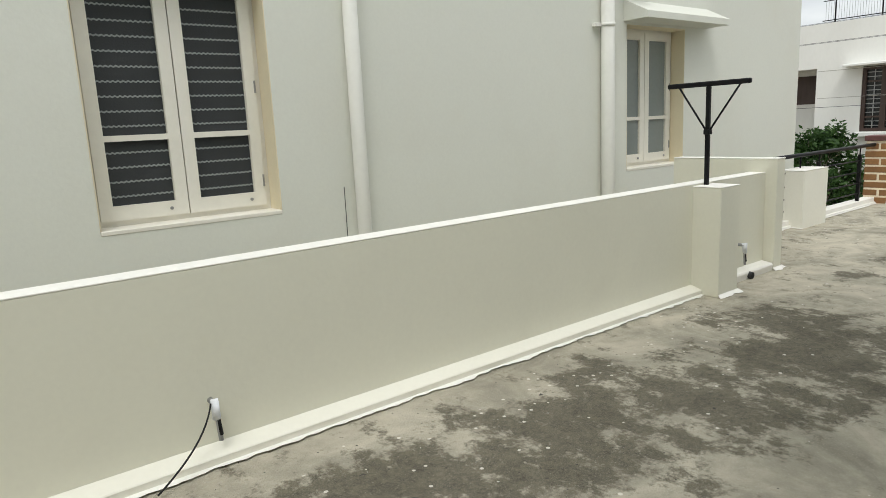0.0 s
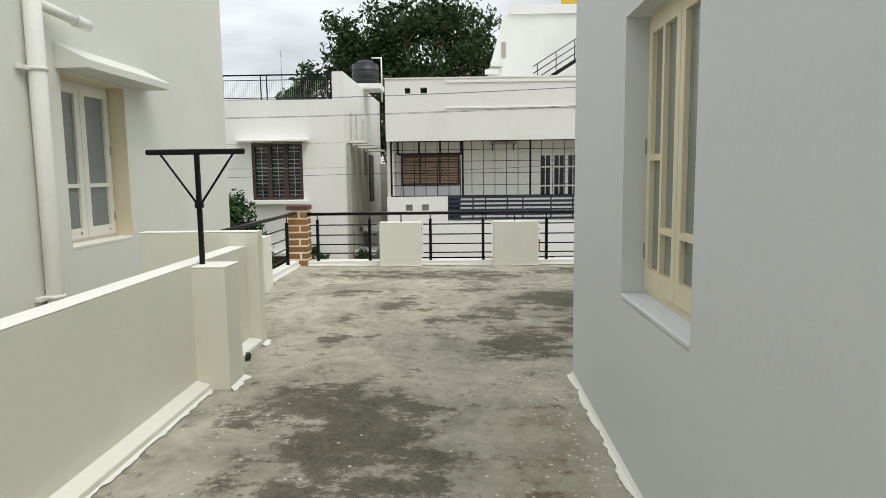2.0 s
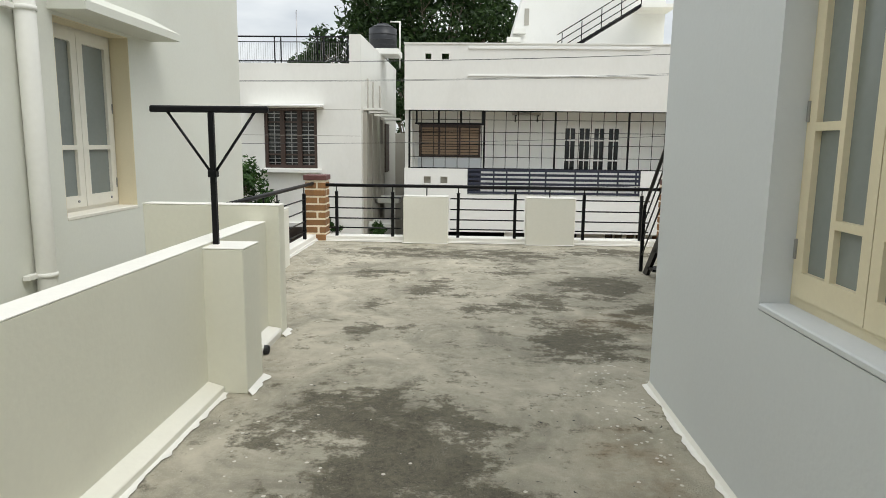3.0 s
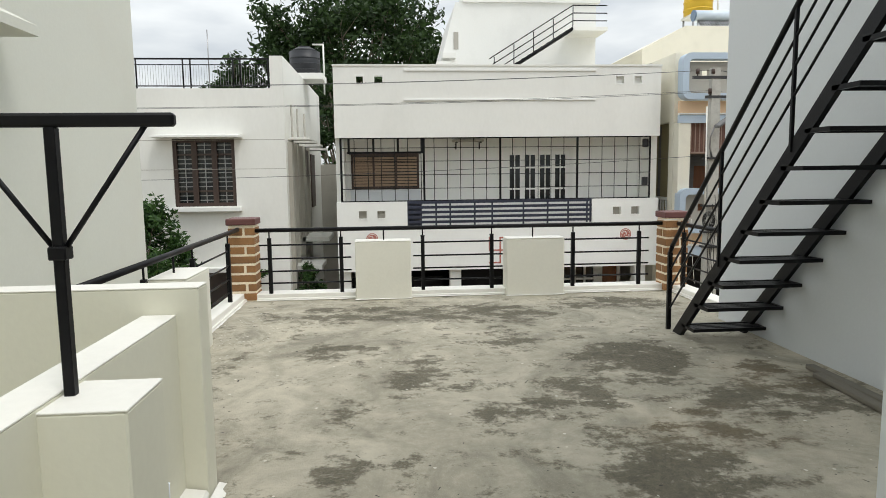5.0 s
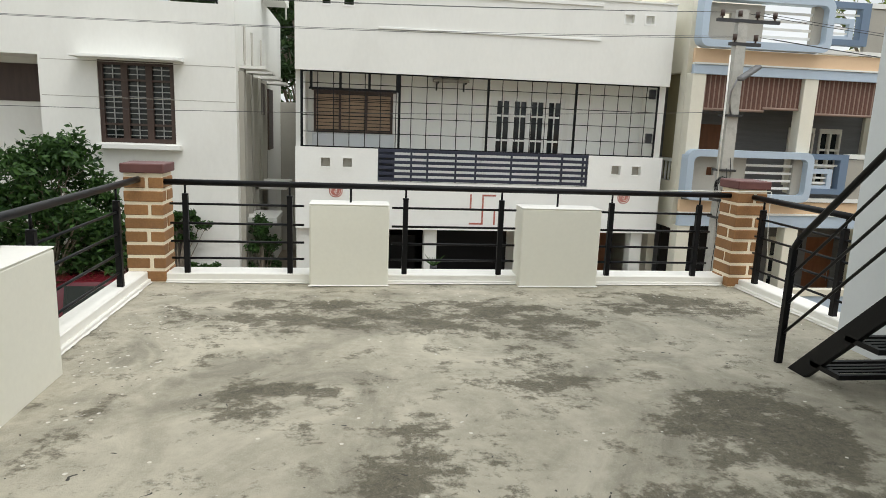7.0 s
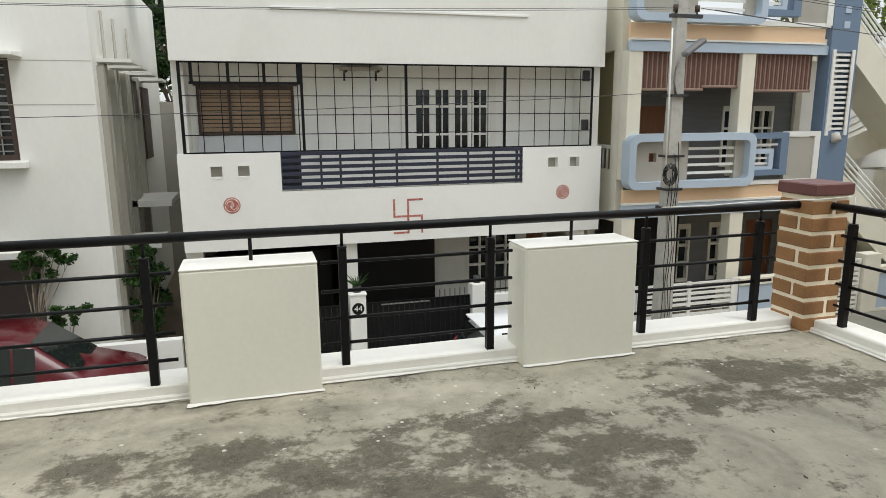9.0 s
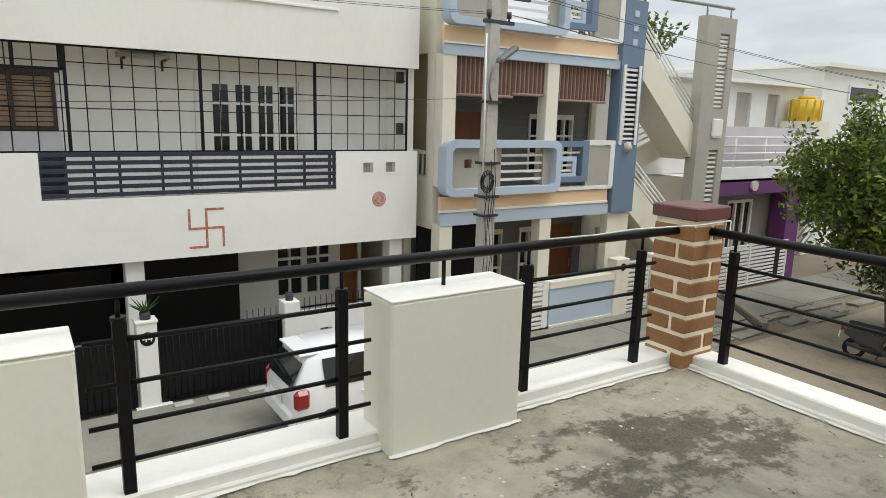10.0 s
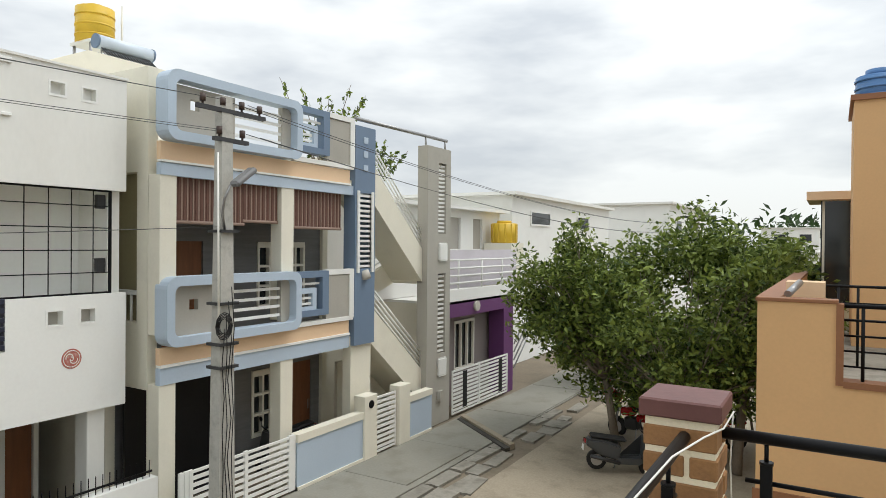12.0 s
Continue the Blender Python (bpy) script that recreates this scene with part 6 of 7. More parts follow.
# ---- ochre house beside the terrace ----
oh2 = group_of("ochre_house", (9.0, -9, GROUND), "ochre orange house with brown-edged terrace parapet", "house")
OY = -6.67
part("front_wall", holed(bmesh.new(), "y", OY - 0.2, OY, 2.0, 11.38, GROUND, 1.10, [(2.0, 10.64, 0.30, 1.10)]), M_ORANGE, oh2, "ochre front wall with a stepped parapet")
part("coping", boxes((10.62, 11.40, OY - 0.22, OY + 0.02, 1.10, 1.14), bevel=0.006), M_RUSTTRIM, oh2)
part("coping_edge", boxes((10.57, 10.64, OY - 0.22, OY + 0.02, 0.26, 1.10)), M_RUSTTRIM, oh2)
part("coping_edge", boxes((2.0, 10.57, OY - 0.22, OY + 0.02, 0.24, 0.305)), M_RUSTTRIM, oh2)
part("side_wall", boxes((11.18, 11.38, -20.0, OY - 0.2, GROUND, 1.10)), M_ORANGE, oh2)
part("side_coping", boxes((11.16, 11.40, -20.0, OY - 0.22, 1.10, 1.14)), M_RUSTTRIM, oh2)
part("terrace_floor", boxes((2.0, 11.18, -20.0, OY - 0.2, -0.25, -0.1)), M_PAVE, oh2)
part("base_band", boxes((2.0, 11.41, OY, OY + 0.03, -1.3, -0.95)), M_RUSTTRIM, oh2)
part("tall_wall", boxes((2.0, 10.38, -15.0, -12.8, -0.1, 4.35)), M_ORANGE, oh2, "tall ochre rear block")
part("tall_coping", boxes((1.9, 10.44, -15.1, -12.74, 4.35, 4.45)), M_RUSTTRIM, oh2)
part("near_block", boxes((2.0, 9.95, -8.6, -8.0, 2.85, 3.65)), M_CREAM, oh2, "pale panel framed in brown")
part("near_frame", holed(bmesh.new(), "y", -8.0, -7.9, 2.0, 10.15, 2.75, 3.85, [(2.0, 10.0, 2.86, 3.62)]), M_RUSTTRIM, oh2)
part("room", boxes((10.2, 10.9, -17.0, -15.5, -0.1, 2.72)), M_CREAM, oh2)
part("room_window", boxes((10.9, 10.93, -16.9, -15.7, 0.4, 2.8)), M_GLASS, oh2)
part("room_window", boxes((10.3, 10.85, -15.5, -15.47, 0.4, 2.7)), M_GLASS, oh2)
part("room_canopy", boxes((10.0, 11.2, -17.2, -15.2, 2.72, 2.9)), M_PEACH, oh2)
orl = part("terrace_railing", rods(((2.0, OY - 0.1, 1.08), (10.57, OY - 0.1, 1.08), 0.024), seg=10), M_BLACK, oh2, "black steel terrace railing")
for z in (0.45, 0.61, 0.77, 0.93):
    part("bar", rods(((2.0, OY - 0.1, z), (10.57, OY - 0.1, z), 0.011), seg=8), M_BLACK, orl)
for x in (10.40, 9.6, 8.8, 8.0):
    part("post", rods(((x, OY - 0.1, 0.3), (x, OY - 0.1, 1.08), 0.018)), M_BLACK, orl)
rr = part("rear_railing", rods(((4.0, -10.4, 1.1), (11.1, -10.4, 1.1), 0.022)), M_BLACK, oh2)
for z in (0.35, 0.6, 0.85):
    part("bar", rods(((4.0, -10.4, z), (11.1, -10.4, z), 0.012), seg=6), M_BLACK, rr)
for x in (10.6, 10.35, 9.6, 8.8):
    part("post", rods(((x, -10.4, -0.1), (x, -10.4, 1.1), 0.02)), M_BLACK, rr)
part("pipe_stub", rods(((11.1, -6.9, 1.17), (11.0, -7.3, 1.28), 0.04)), M_STEEL, oh2)
part("parapet_block", boxes((10.75, 11.15, -7.9, -7.45, 1.0, 1.28)), M_PEACH, oh2)
bt = group_of("blue_water_tank", (9.85, -13.8, 4.45), "blue plastic water tank on the ochre house", "water tank", "roof tanks")
part("body", rods(((9.95, -13.8, 4.45), (9.95, -13.8, 4.95), 0.40), seg=20), M_TANKBLUE, bt)
part("lid", rods(((9.95, -13.8, 4.95), (9.95, -13.8, 5.08), 0.24), seg=20), M_TANKBLUE, bt)
for z in (4.55, 4.7, 4.85):
    part("rib", rods(((9.95, -13.8, z), (9.95, -13.8, z + 0.04), 0.42), seg=20), M_TANKBLUE, bt)

# ---- pavement slabs and street furniture ----
pv = group_of("pavement", (19, -8, GROUND), "broken cement pavement slabs along the houses", "pavement", kind="structure")
part("bed", boxes((18.55, 20.6, -26.0, 14.0, GROUND - 0.01, GROUND + 0.03)), M_APRON, pv, "plain cement apron before the house fronts")
y = -25.5
while y < 13:
    ln = random.uniform(2.6, 4.4)
    edge = random.uniform(18.50, 18.75)
    part("slab", boxes((edge, 20.5, y + 0.012, y + ln - 0.012, GROUND, GROUND + 0.058 + random.uniform(0, 0.008)), bevel=0.008), M_APRON, pv)
    y += ln
# rubble row: cracked slab pieces of uneven size, some missing, some tilted
y = -25.0
while y < 12:
    ln = random.uniform(0.55, 1.3)
    x0 = 17.35 + random.uniform(0, 0.35)
    for cut0, cut1 in ((x0, random.uniform(17.9, 18.1)), (random.uniform(18.1, 18.2), 18.47)):
        if random.random() < 0.22:
            continue
        jag = [random.uniform(-0.07, 0.07) for _ in range(6)]
        bm = bmesh.new()
        prism(bm, [(cut0 + jag[0], y + 0.03 + jag[1]), (cut1 + jag[2], y + 0.03), (cut1, y + ln - 0.03 + jag[3]), ((cut0 + cut1) / 2, y + ln - 0.02 + jag[4]), (cut0 + jag[5], y + ln - 0.04)], "z", GROUND - 0.02, GROUND + 0.03 + random.uniform(0, 0.035))
        part("slab", bm, M_PAVE, pv)
    y += ln
bm = bmesh.new()
prism(bm, [(20.45, -16.55), (20.45, -16.33), (17.9, -14.42), (17.85, -14.62)], "z", GROUND, GROUND + 0.15)
solo("gutter_kerb", bm, M_ROAD, "cement drain kerb slanting across the pavement", "kerb")
bm = bmesh.new()
prism(bm, [(20.45, -16.33), (20.45, -16.13), (17.95, -14.24), (17.9, -14.42)], "z", GROUND, GROUND + 0.085)
solo("gutter_channel", bm, M_DARK_CEMENT, "dark drain channel across the pavement", "drain")
for y0, y1 in ((-0.62, -0.28), (-1.25, -0.88), (-1.95, -1.60)):
    solo("kerb_stone", boxes((20.27, 20.47, y0, y1, GROUND + 0.055, GROUND + 0.095), bevel=0.012), M_POLE, "pale loose kerb stone before the gate", "kerb stone", "kerb stones")

pole = group_of("utility_pole", (19.8, -6.62, GROUND), "weathered cement utility pole with crossarms and street lamp", "utility pole")
bm = bmesh.new()
prism(bm, [(19.66, -6.80), (19.94, -6.80), (19.94, -6.44), (19.66, -6.44)], "z", GROUND, GROUND + 0.01)
for v in bm.verts:
    if v.co.z > GROUND + 0.005:
        v.co = Vector((19.8 + (v.co.x - 19.8) * 0.62, -6.62 + (v.co.y + 6.62) * 0.62, 4.2))
part("shaft", bm, M_POLE, pole)
for z, a, b in ((3.92, -6.0, -7.5), (3.42, -6.35, -7.1)):
    arm = part("crossarm", boxes((19.70, 19.78, b, a, z, z + 0.07)), M_PLASTIC, pole, "dark steel crossarm")
    n = 4 if z > 3.5 else 2
    for i in range(n):
        yy = a - 0.12 - (a - b - 0.24) * i / (n - 1)
        part("insulator", rods(((19.74, yy, z + 0.07), (19.74, yy, z + 0.13), 0.02), ((19.74, yy, z + 0.12), (19.74, yy, z + 0.25), 0.05), seg=8), M_DARKWOOD, arm)
bm = bmesh.new()
tube(bm, [(19.69, -6.56, 1.9), (19.64, -6.46, 2.15), (19.56, -6.43, 2.42), (19.46, -6.48, 2.66)], 0.022)
ar = part("lamp_arm", bm, M_STEEL, pole)
bm = boxes((-0.10, 0.10, -0.30, 0.28, -0.045, 0.06), bevel=0.035)
bmesh.ops.transform(bm, matrix=Matrix.Translation((19.42, -6.72, 2.80)) @ pose(0, 0, 0, -33, 0, 6), verts=bm.verts)
part("lamp_head", bm, M_TILEGREY, ar, "grey street lamp head")
for z in (1.85, 0.6, -0.1, -0.5):
    part("strap", boxes((19.62, 19.98, -6.82, -6.42, z, z + 0.05)), M_PLASTIC, pole)
for k in range(4):
    bm = bmesh.new()
    pts = [(19.64 - 0.02 * k, -6.5 - 0.05 * k + 0.04 * math.sin(3 * s + k), -3.4 + s * (0.60 + 0.04 * k)) for s in range(7)]
    part("cable", tube(bm, pts, 0.009, 5), M_RUBBER, pole, "dark cable strapped to the pole")
part("conduit", rods(((19.62, -6.38, 0.2), (19.62, -6.34, 3.2), 0.018), seg=8), M_PIPE, pole, "pale plastic conduit")
bm = bmesh.new()
for k in range(5):
    r = 0.10 + 0.02 * k
    pts = [(19.60, -6.48 + r * math.cos(a), 0.25 + 1.3 * r * math.sin(a)) for a in [i * math.pi / 6 for i in range(13)]]
    tube(bm, pts, 0.009, 5)
part("cable_coil", bm, M_RUBBER, pole)


def wire(a, b, sag, r=0.007):
    bm = bmesh.new()
    a, b = Vector(a), Vector(b)
    pts = [a.lerp(b, s) - Vector((0, 0, sag * 4 * s * (1 - s))) for s in [i / 24 for i in range(25)]]
    tube(bm, pts, r, 5)
    return solo("overhead_wire", bm, M_PLASTIC, "thin grey overhead wire strung between poles", "wire", "overhead wires")


for yy, z in ((-6.12, 4.12), (-6.5, 4.14), (-6.47, 3.62), (-6.8, 3.60)):
    wire((19.74, yy, z), (19.9, 30.0, z + 0.25), 0.50, 0.005)
    wire((19.74, yy - 0.6, z), (19.0, -48.0, z - 0.6), 0.9)
wire((19.8, -6.5, 1.95), (19.9, 30.0, 2.1), 0.55, 0.006)
p2 = group_of("utility_pole", (19.0, -48.0, GROUND), "far cement utility pole with a crossarm", "utility pole")
part("shaft", rods(((19.0, -48.0, GROUND), (19.0, -48.0, 4.6), 0.16), seg=8), M_POLE, p2)
part("crossarm", boxes((17.8, 20.2, -48.1, -48.0, 3.7, 3.85)), M_PLASTIC, p2)


# ---- trees and shrubs ----
def tree(name, base, height, crown, spread, leaves, size, bark, leafmat, label, seed, stems=1, lumps=26, low=0.25):
    """Tapered trunk, forking limbs, and leaves scattered round the ends of the twigs."""
    rnd = random.Random(seed)
    t = group_of(name, base, label, "tree")
    wood, green = bmesh.new(), bmesh.new()
    b0, cc = Vector(base), Vector(crown)
    ends = []
    for s in range(stems):
        off = Vector((rnd.uniform(-0.25, 0.25), rnd.uniform(-0.25, 0.25), 0)) if stems > 1 else Vector((0, 0, 0))
        fork = b0 + off + (cc - b0) * 0.45 * Vector((1, 1, 0.9)).length / 1.68
        fork += Vector((rnd.uniform(-0.2, 0.2), rnd.uniform(-0.2, 0.2), 0))
        r0 = height * 0.022 / (stems ** 0.5)
        rod(wood, b0 + off, fork, r0, 8, r0 * 0.75)
        for i in range(lumps // stems):
            u = rnd.uniform(0, 2 * math.pi)
            zz = rnd.uniform(-1, 1)
            rr = math.sqrt(max(0, 1 - zz * zz)) * rnd.uniform(0.35, 0.92)
            e = cc + Vector((math.cos(u) * rr * spread[0], math.sin(u) * rr * spread[1], zz * spread[2] * rnd.uniform(0.5, 0.95)))
            m = fork.lerp(e, 0.5) + Vector((0, 0, rnd.uniform(-0.1, 0.35)))
            rod(wood, fork, m, r0 * 0.42, 6, r0 * 0.25)
            rod(wood, m, e, r0 * 0.25, 5, r0 * 0.06)
            ends.append((e, rnd.uniform(0.6, 1.25)))
            for _ in range(2):
                d = Vector((rnd.gauss(0, 1), rnd.gauss(0, 1), rnd.gauss(0.2, 0.7))).normalized() * rnd.uniform(0.2, 0.42) * min(spread)
                rod(wood, m.lerp(e, rnd.uniform(0.3, 1)), e + d, r0 * 0.12, 4, r0 * 0.03)
                ends.append((e + d, rnd.uniform(0.35, 0.85)))
    per = max(6, leaves // len(ends))
    k = min(spread) * 0.25
    for e, q in ends:
        for _ in range(int(per * q)):
            d = Vector((rnd.gauss(0, 1), rnd.gauss(0, 1), rnd.gauss(0, 0.7)))
            d = d.normalized() * (rnd.random() ** 0.5) * k * q * 1.5
            c = e + d
            if c.z < b0.z + low:
                continue
            s_ = size * rnd.uniform(0.6, 1.3)
            n = Vector((rnd.gauss(0, 1), rnd.gauss(0, 1), rnd.gauss(0.9, 1))).normalized()
            u_ = n.cross(Vector((rnd.gauss(0, 1), rnd.gauss(0, 1), rnd.gauss(0, 1)))).normalized() * s_
            v_ = n.cross(u_).normalized() * s_ * 0.45
            green.faces.new([green.verts.new(c + w_) for w_ in (-u_, v_ + n * s_ * 0.12, u_, -v_ + n * s_ * 0.12)])
    part("trunk", wood, bark, t, "grey-brown trunk and limbs")
    part("crown", green, leafmat, t, "uneven crown of small leaves")
    return t


tree("street_tree", (13.2, -14.2, GROUND), 6.5, (14.0, -16.9, -0.45), (4.9, 3.2, 2.85), 54000, 0.095, M_BARK, M_LEAF, "broad green street tree with a low uneven crown", 11, stems=3, lumps=84, low=1.0)
tree("street_tree", (12.6, -15.6, GROUND), 6.0, (12.1, -17.8, 0.75), (1.9, 1.6, 1.35), 7500, 0.08, M_BARK, M_LEAF, "slender green street tree beside the broad one", 23, lumps=30)
tree("street_tree", (15.6, -16.2, GROUND), 5.6, (16.7, -15.8, 0.25), (1.75, 1.6, 1.95), 11000, 0.085, M_BARK, M_LEAF, "green street tree with an upright crown beside the broad one", 31, lumps=34)
tree("shrub", (22.3, 4.35, GROUND), 2.4, (22.4, 4.3, -2.1), (0.7, 0.5, 1.1), 5000, 0.055, M_BARK, M_LEAF_BUSH, "dark leafy shrub in the passage between the houses", 29, lumps=24)
tree("street_tree", (18.3, -24.0, GROUND), 5.0, (18.0, -24.5, -1.0), (2.2, 2.2, 2.0), 5000, 0.10, M_BARK, M_LEAF, "green tree further down the street", 5, lumps=26)
tree("large_tree", (47.0, 4.0, GROUND), 16.0, (47.0, 3.6, 9.1), (5.5, 7.8, 4.8), 30000, 0.22, M_BARK, M_LEAF_DARK, "large dark green tree behind the houses", 3, lumps=60)
tree("large_tree", (46.0, 13.0, GROUND), 11.0, (46.0, 11.3, 6.2), (3.0, 2.6, 2.6), 6000, 0.2, M_BARK, M_LEAF_DARK, "smaller dark green tree behind the old white house", 9, lumps=26)
tree("tree_behind_gap", (33.5, 4.0, GROUND), 10.0, (33.5, 4.0, 2.0), (1.8, 1.5, 4.6), 9000, 0.14, M_BARK, M_LEAF_DARK, "dark foliage filling the gap between the houses", 4, lumps=36)
tree("shrub", (20.1, 8.3, GROUND), 4.5, (20.2, 8.3, -0.75), (1.2, 1.65, 2.1), 17000, 0.085, M_BARK, M_LEAF_BUSH, "tall leafy green shrub before the old white house", 21, stems=2, lumps=60)
tree("shrub", (21.5, 6.0, GROUND), 2.0, (21.5, 5.95, -1.2), (0.30, 0.62, 0.36), 3600, 0.05, M_BARK, M_LEAF_BUSH, "small green climber beside the garage", 8, lumps=16)
tree("shrub", (21.3, 5.5, GROUND), 1.2, (21.35, 5.6, -2.3), (0.25, 0.55, 0.32), 1100, 0.06, M_BARK, M_LEAF_BUSH, "low potted greenery behind the boundary wall", 13, lumps=10)
tree("shrub", (15.2, -18.6, GROUND), 1.8, (15.4, -18.2, -2.7), (1.0, 0.8, 0.7), 2500, 0.07, M_BARK, M_LEAF, "low green bush under the street tree", 15, lumps=16)
tree("shrub", (12.6, -19.5, GROUND), 1.8, (12.8, -19.5, -2.2), (0.8, 0.8, 0.6), 1800, 0.08, M_BARK, M_LEAF, "yellow-green bush beside the ochre house", 17, lumps=14)
tree("blossom_bush", (16.2, -18.0, GROUND), 1.6, (16.2, -18.0, -2.5), (0.5, 0.5, 0.35), 350, 0.06, M_BARK, M_LEAF_RED, "small red blossoming bush by the motorcycles", 18, lumps=8)
bm = bmesh.new()
for i in range(70):
    a = i / 70 * 2 * math.pi
    for k in range(9):
        r = 150 + 25 * random.random()
        c = Vector((math.cos(a) * r + random.uniform(-8, 8), math.sin(a) * r + random.uniform(-8, 8), GROUND + random.uniform(1, 12)))
        for _ in range(14):
            leaf(bm, c + Vector((random.gauss(0, 3), random.gauss(0, 3), random.gauss(0, 1.5))), 1.1)
solo("far_trees", bm, M_LEAF_DARK, "belt of dark trees along the horizon", "trees", kind="stuff")


# ---- vehicles ----
def car(at, heading, paint, label, length, width, height, wagon):
    """A hatchback lofted from cross-sections; x is forward while it is built."""
    c = group_of("car", (0, 0, 0), label, "car", "parked cars")
    L, H, W = length / 2, height, width / 2
    # forward place, sill height, belt height, top height, half width low, half width belt, half width top
    st_ = [(-L, 0.42, 0.78, 0.80, 0.80, 0.82, 0.78), (-L + 0.08, 0.24, 0.86, 1.0, 0.93, 0.93, 0.72), (-L + 0.30, 0.20, 0.90, H - 0.10, 0.98, 0.97, 0.70), (-L + 0.60, 0.20, 0.91, H - 0.01, 1, 1, 0.74),
           (-0.35, 0.20, 0.90, H, 1, 1, 0.75), (0.25, 0.20, 0.89, H - 0.03, 1, 1, 0.74), (0.55, 0.20, 0.88, H - 0.13, 1, 1, 0.72), (0.98, 0.20, 0.86, 0.98, 1, 0.99, 0.78),
           (1.10, 0.20, 0.84, 0.93, 1, 0.98, 0.80), (L - 0.32, 0.22, 0.74, 0.82, 0.97, 0.93, 0.72), (L - 0.06, 0.26, 0.62, 0.68, 0.86, 0.82, 0.60), (L, 0.36, 0.56, 0.58, 0.72, 0.70, 0.55)]
    if wagon:
        st_[6], st_[7], st_[8] = (0.45, 0.20, 0.88, H - 0.10, 1, 1, 0.72), (1.18, 0.20, 0.88, 1.0, 1, 0.99, 0.80), (1.30, 0.20, 0.86, 0.96, 1, 0.98, 0.82)
    bm = bmesh.new()
    rows = []
    for a, z0, zb, zt, wl_, wb_, wt_ in st_:
        zs = (z0, z0 + 0.12, (z0 + zb) * 0.52, zb, zb + (zt - zb) * 0.5, zt - 0.04, zt, zt + 0.012)
        ws = (wl_ * 0.93, wl_, wl_ * 1.0, wb_, wb_ + (wt_ - wb_) * 0.45, wt_ + 0.03, wt_ - 0.05, 0.0)
        half = [(p * W, q) for p, q in zip(ws, zs)]
        rows.append([bm.verts.new((a, p, q)) for p, q in half] + [bm.verts.new((a, -p, q)) for p, q in half[-2::-1]])
    n = len(rows[0])
    for r, s in zip(rows, rows[1:]):
        for i in range(n - 1):
            bm.faces.new((r[i], r[i + 1], s[i + 1], s[i])).smooth = True
    for r, s in zip(rows, rows[1:]):
        bm.faces.new((r[n - 1], r[0], s[0], s[n - 1]))
    bm.faces.new(rows[0])
    bm.faces.new(rows[-1][::-1])
    bmesh.ops.recalc_face_normals(bm, faces=bm.faces)
    body = part("body", bm, paint, c)

    def glazing(i0, i1, j, side, inset0=0.06, inset1=0.06):
        g = bmesh.new()
        q = []
        for (a, z0, zb, zt, wl_, wb_, wt_), off in ((st_[i0], inset0), (st_[i1], -inset1)):
            for f in (0.08, 0.92):
                z = zb + (zt - 0.04 - zb) * f
                p = (wb_ + (wt_ + 0.03 - wb_) * f) * W + 0.014
                q.append((a + off, side * p, z))
        v = [g.verts.new(p) for p in (q[0], q[2], q[3], q[1])]
        g.faces.new(v)
        r_ = bmesh.ops.extrude_face_region(g, geom=g.faces[:])
        bmesh.ops.translate(g, vec=(0, -side * 0.012, 0), verts=[e for e in r_["geom"] if isinstance(e, bmesh.types.BMVert)])
        bmesh.ops.recalc_face_normals(g, faces=g.faces)
        return part("side_window", g, M_CARGLASS, body)

    for side in (1, -1):
        glazing(3, 4, 0, side, -0.10, 0.04)
        glazing(4, 5, 0, side, 0.02, 0.02)
        glazing(5, 6, 0, side, 0.02, -0.12)

    def screen(name, pts):
        g = bmesh.new()
        v = [g.verts.new(p) for p in pts]
        g.faces.new(v)
        r_ = bmesh.ops.extrude_face_region(g, geom=g.faces[:])
        bmesh.ops.translate(g, vec=(0, 0, -0.012), verts=[e for e in r_["geom"] if isinstance(e, bmesh.types.BMVert)])
        bmesh.ops.recalc_face_normals(g, faces=g.faces)
        return part(name, g, M_CARGLASS, body)

    fa, fz, ga, gz = (0.49, H - 0.105, 1.165, 1.02) if wagon else (0.58, H - 0.125, 0.97, 0.995)
    screen("windscreen", [(fa, 0.66 * W, fz), (fa, -0.66 * W, fz), (ga, -0.76 * W, gz), (ga, 0.76 * W, gz)][::-1])
    screen("rear_window", [(-L + 0.215, 0.66 * W, H - 0.15), (-L + 0.215, -0.66 * W, H - 0.15), (-L + 0.01, -0.72 * W, 0.96), (-L + 0.01, 0.72 * W, 0.96)])
    part("spoiler", boxes((-L + 0.18, -L + 0.50, -0.64 * W, 0.64 * W, H - 0.05, H - 0.015), bevel=0.01), paint, body)
    part("bumper", boxes((-L - 0.06, -L + 0.12, -0.84 * W, 0.84 * W, 0.30, 0.58), bevel=0.05, ), paint, body)
    part("bumper", boxes((L - 0.14, L + 0.05, -0.74 * W, 0.74 * W, 0.26, 0.48), bevel=0.05), paint, body)
    part("number_plate", boxes((-L - 0.068, -L - 0.062, -0.25, 0.25, 0.64, 0.75)), M_WHITE, body)
    part("skirt", boxes((-L + 0.1, L - 0.15, -0.93 * W, 0.93 * W, 0.16, 0.24)), M_PLASTIC, body)
    for side in (1, -1):
        part("tail_lamp", boxes((-L + 0.0, -L + 0.27, side * 0.80 * W, side * 1.0 * W, 0.62, 0.95), bevel=0.06), M_LENS_RED, body, "red tail lamp")
        part("headlamp", boxes((L - 0.34, L - 0.05, side * 0.52 * W, side * 0.86 * W, 0.56, 0.70), bevel=0.03), M_LENS, body, "clear headlamp")
        part("mirror", boxes((0.70, 0.84, side * W * 0.98, side * (W + 0.16), 0.92, 1.05), bevel=0.03), paint, body)
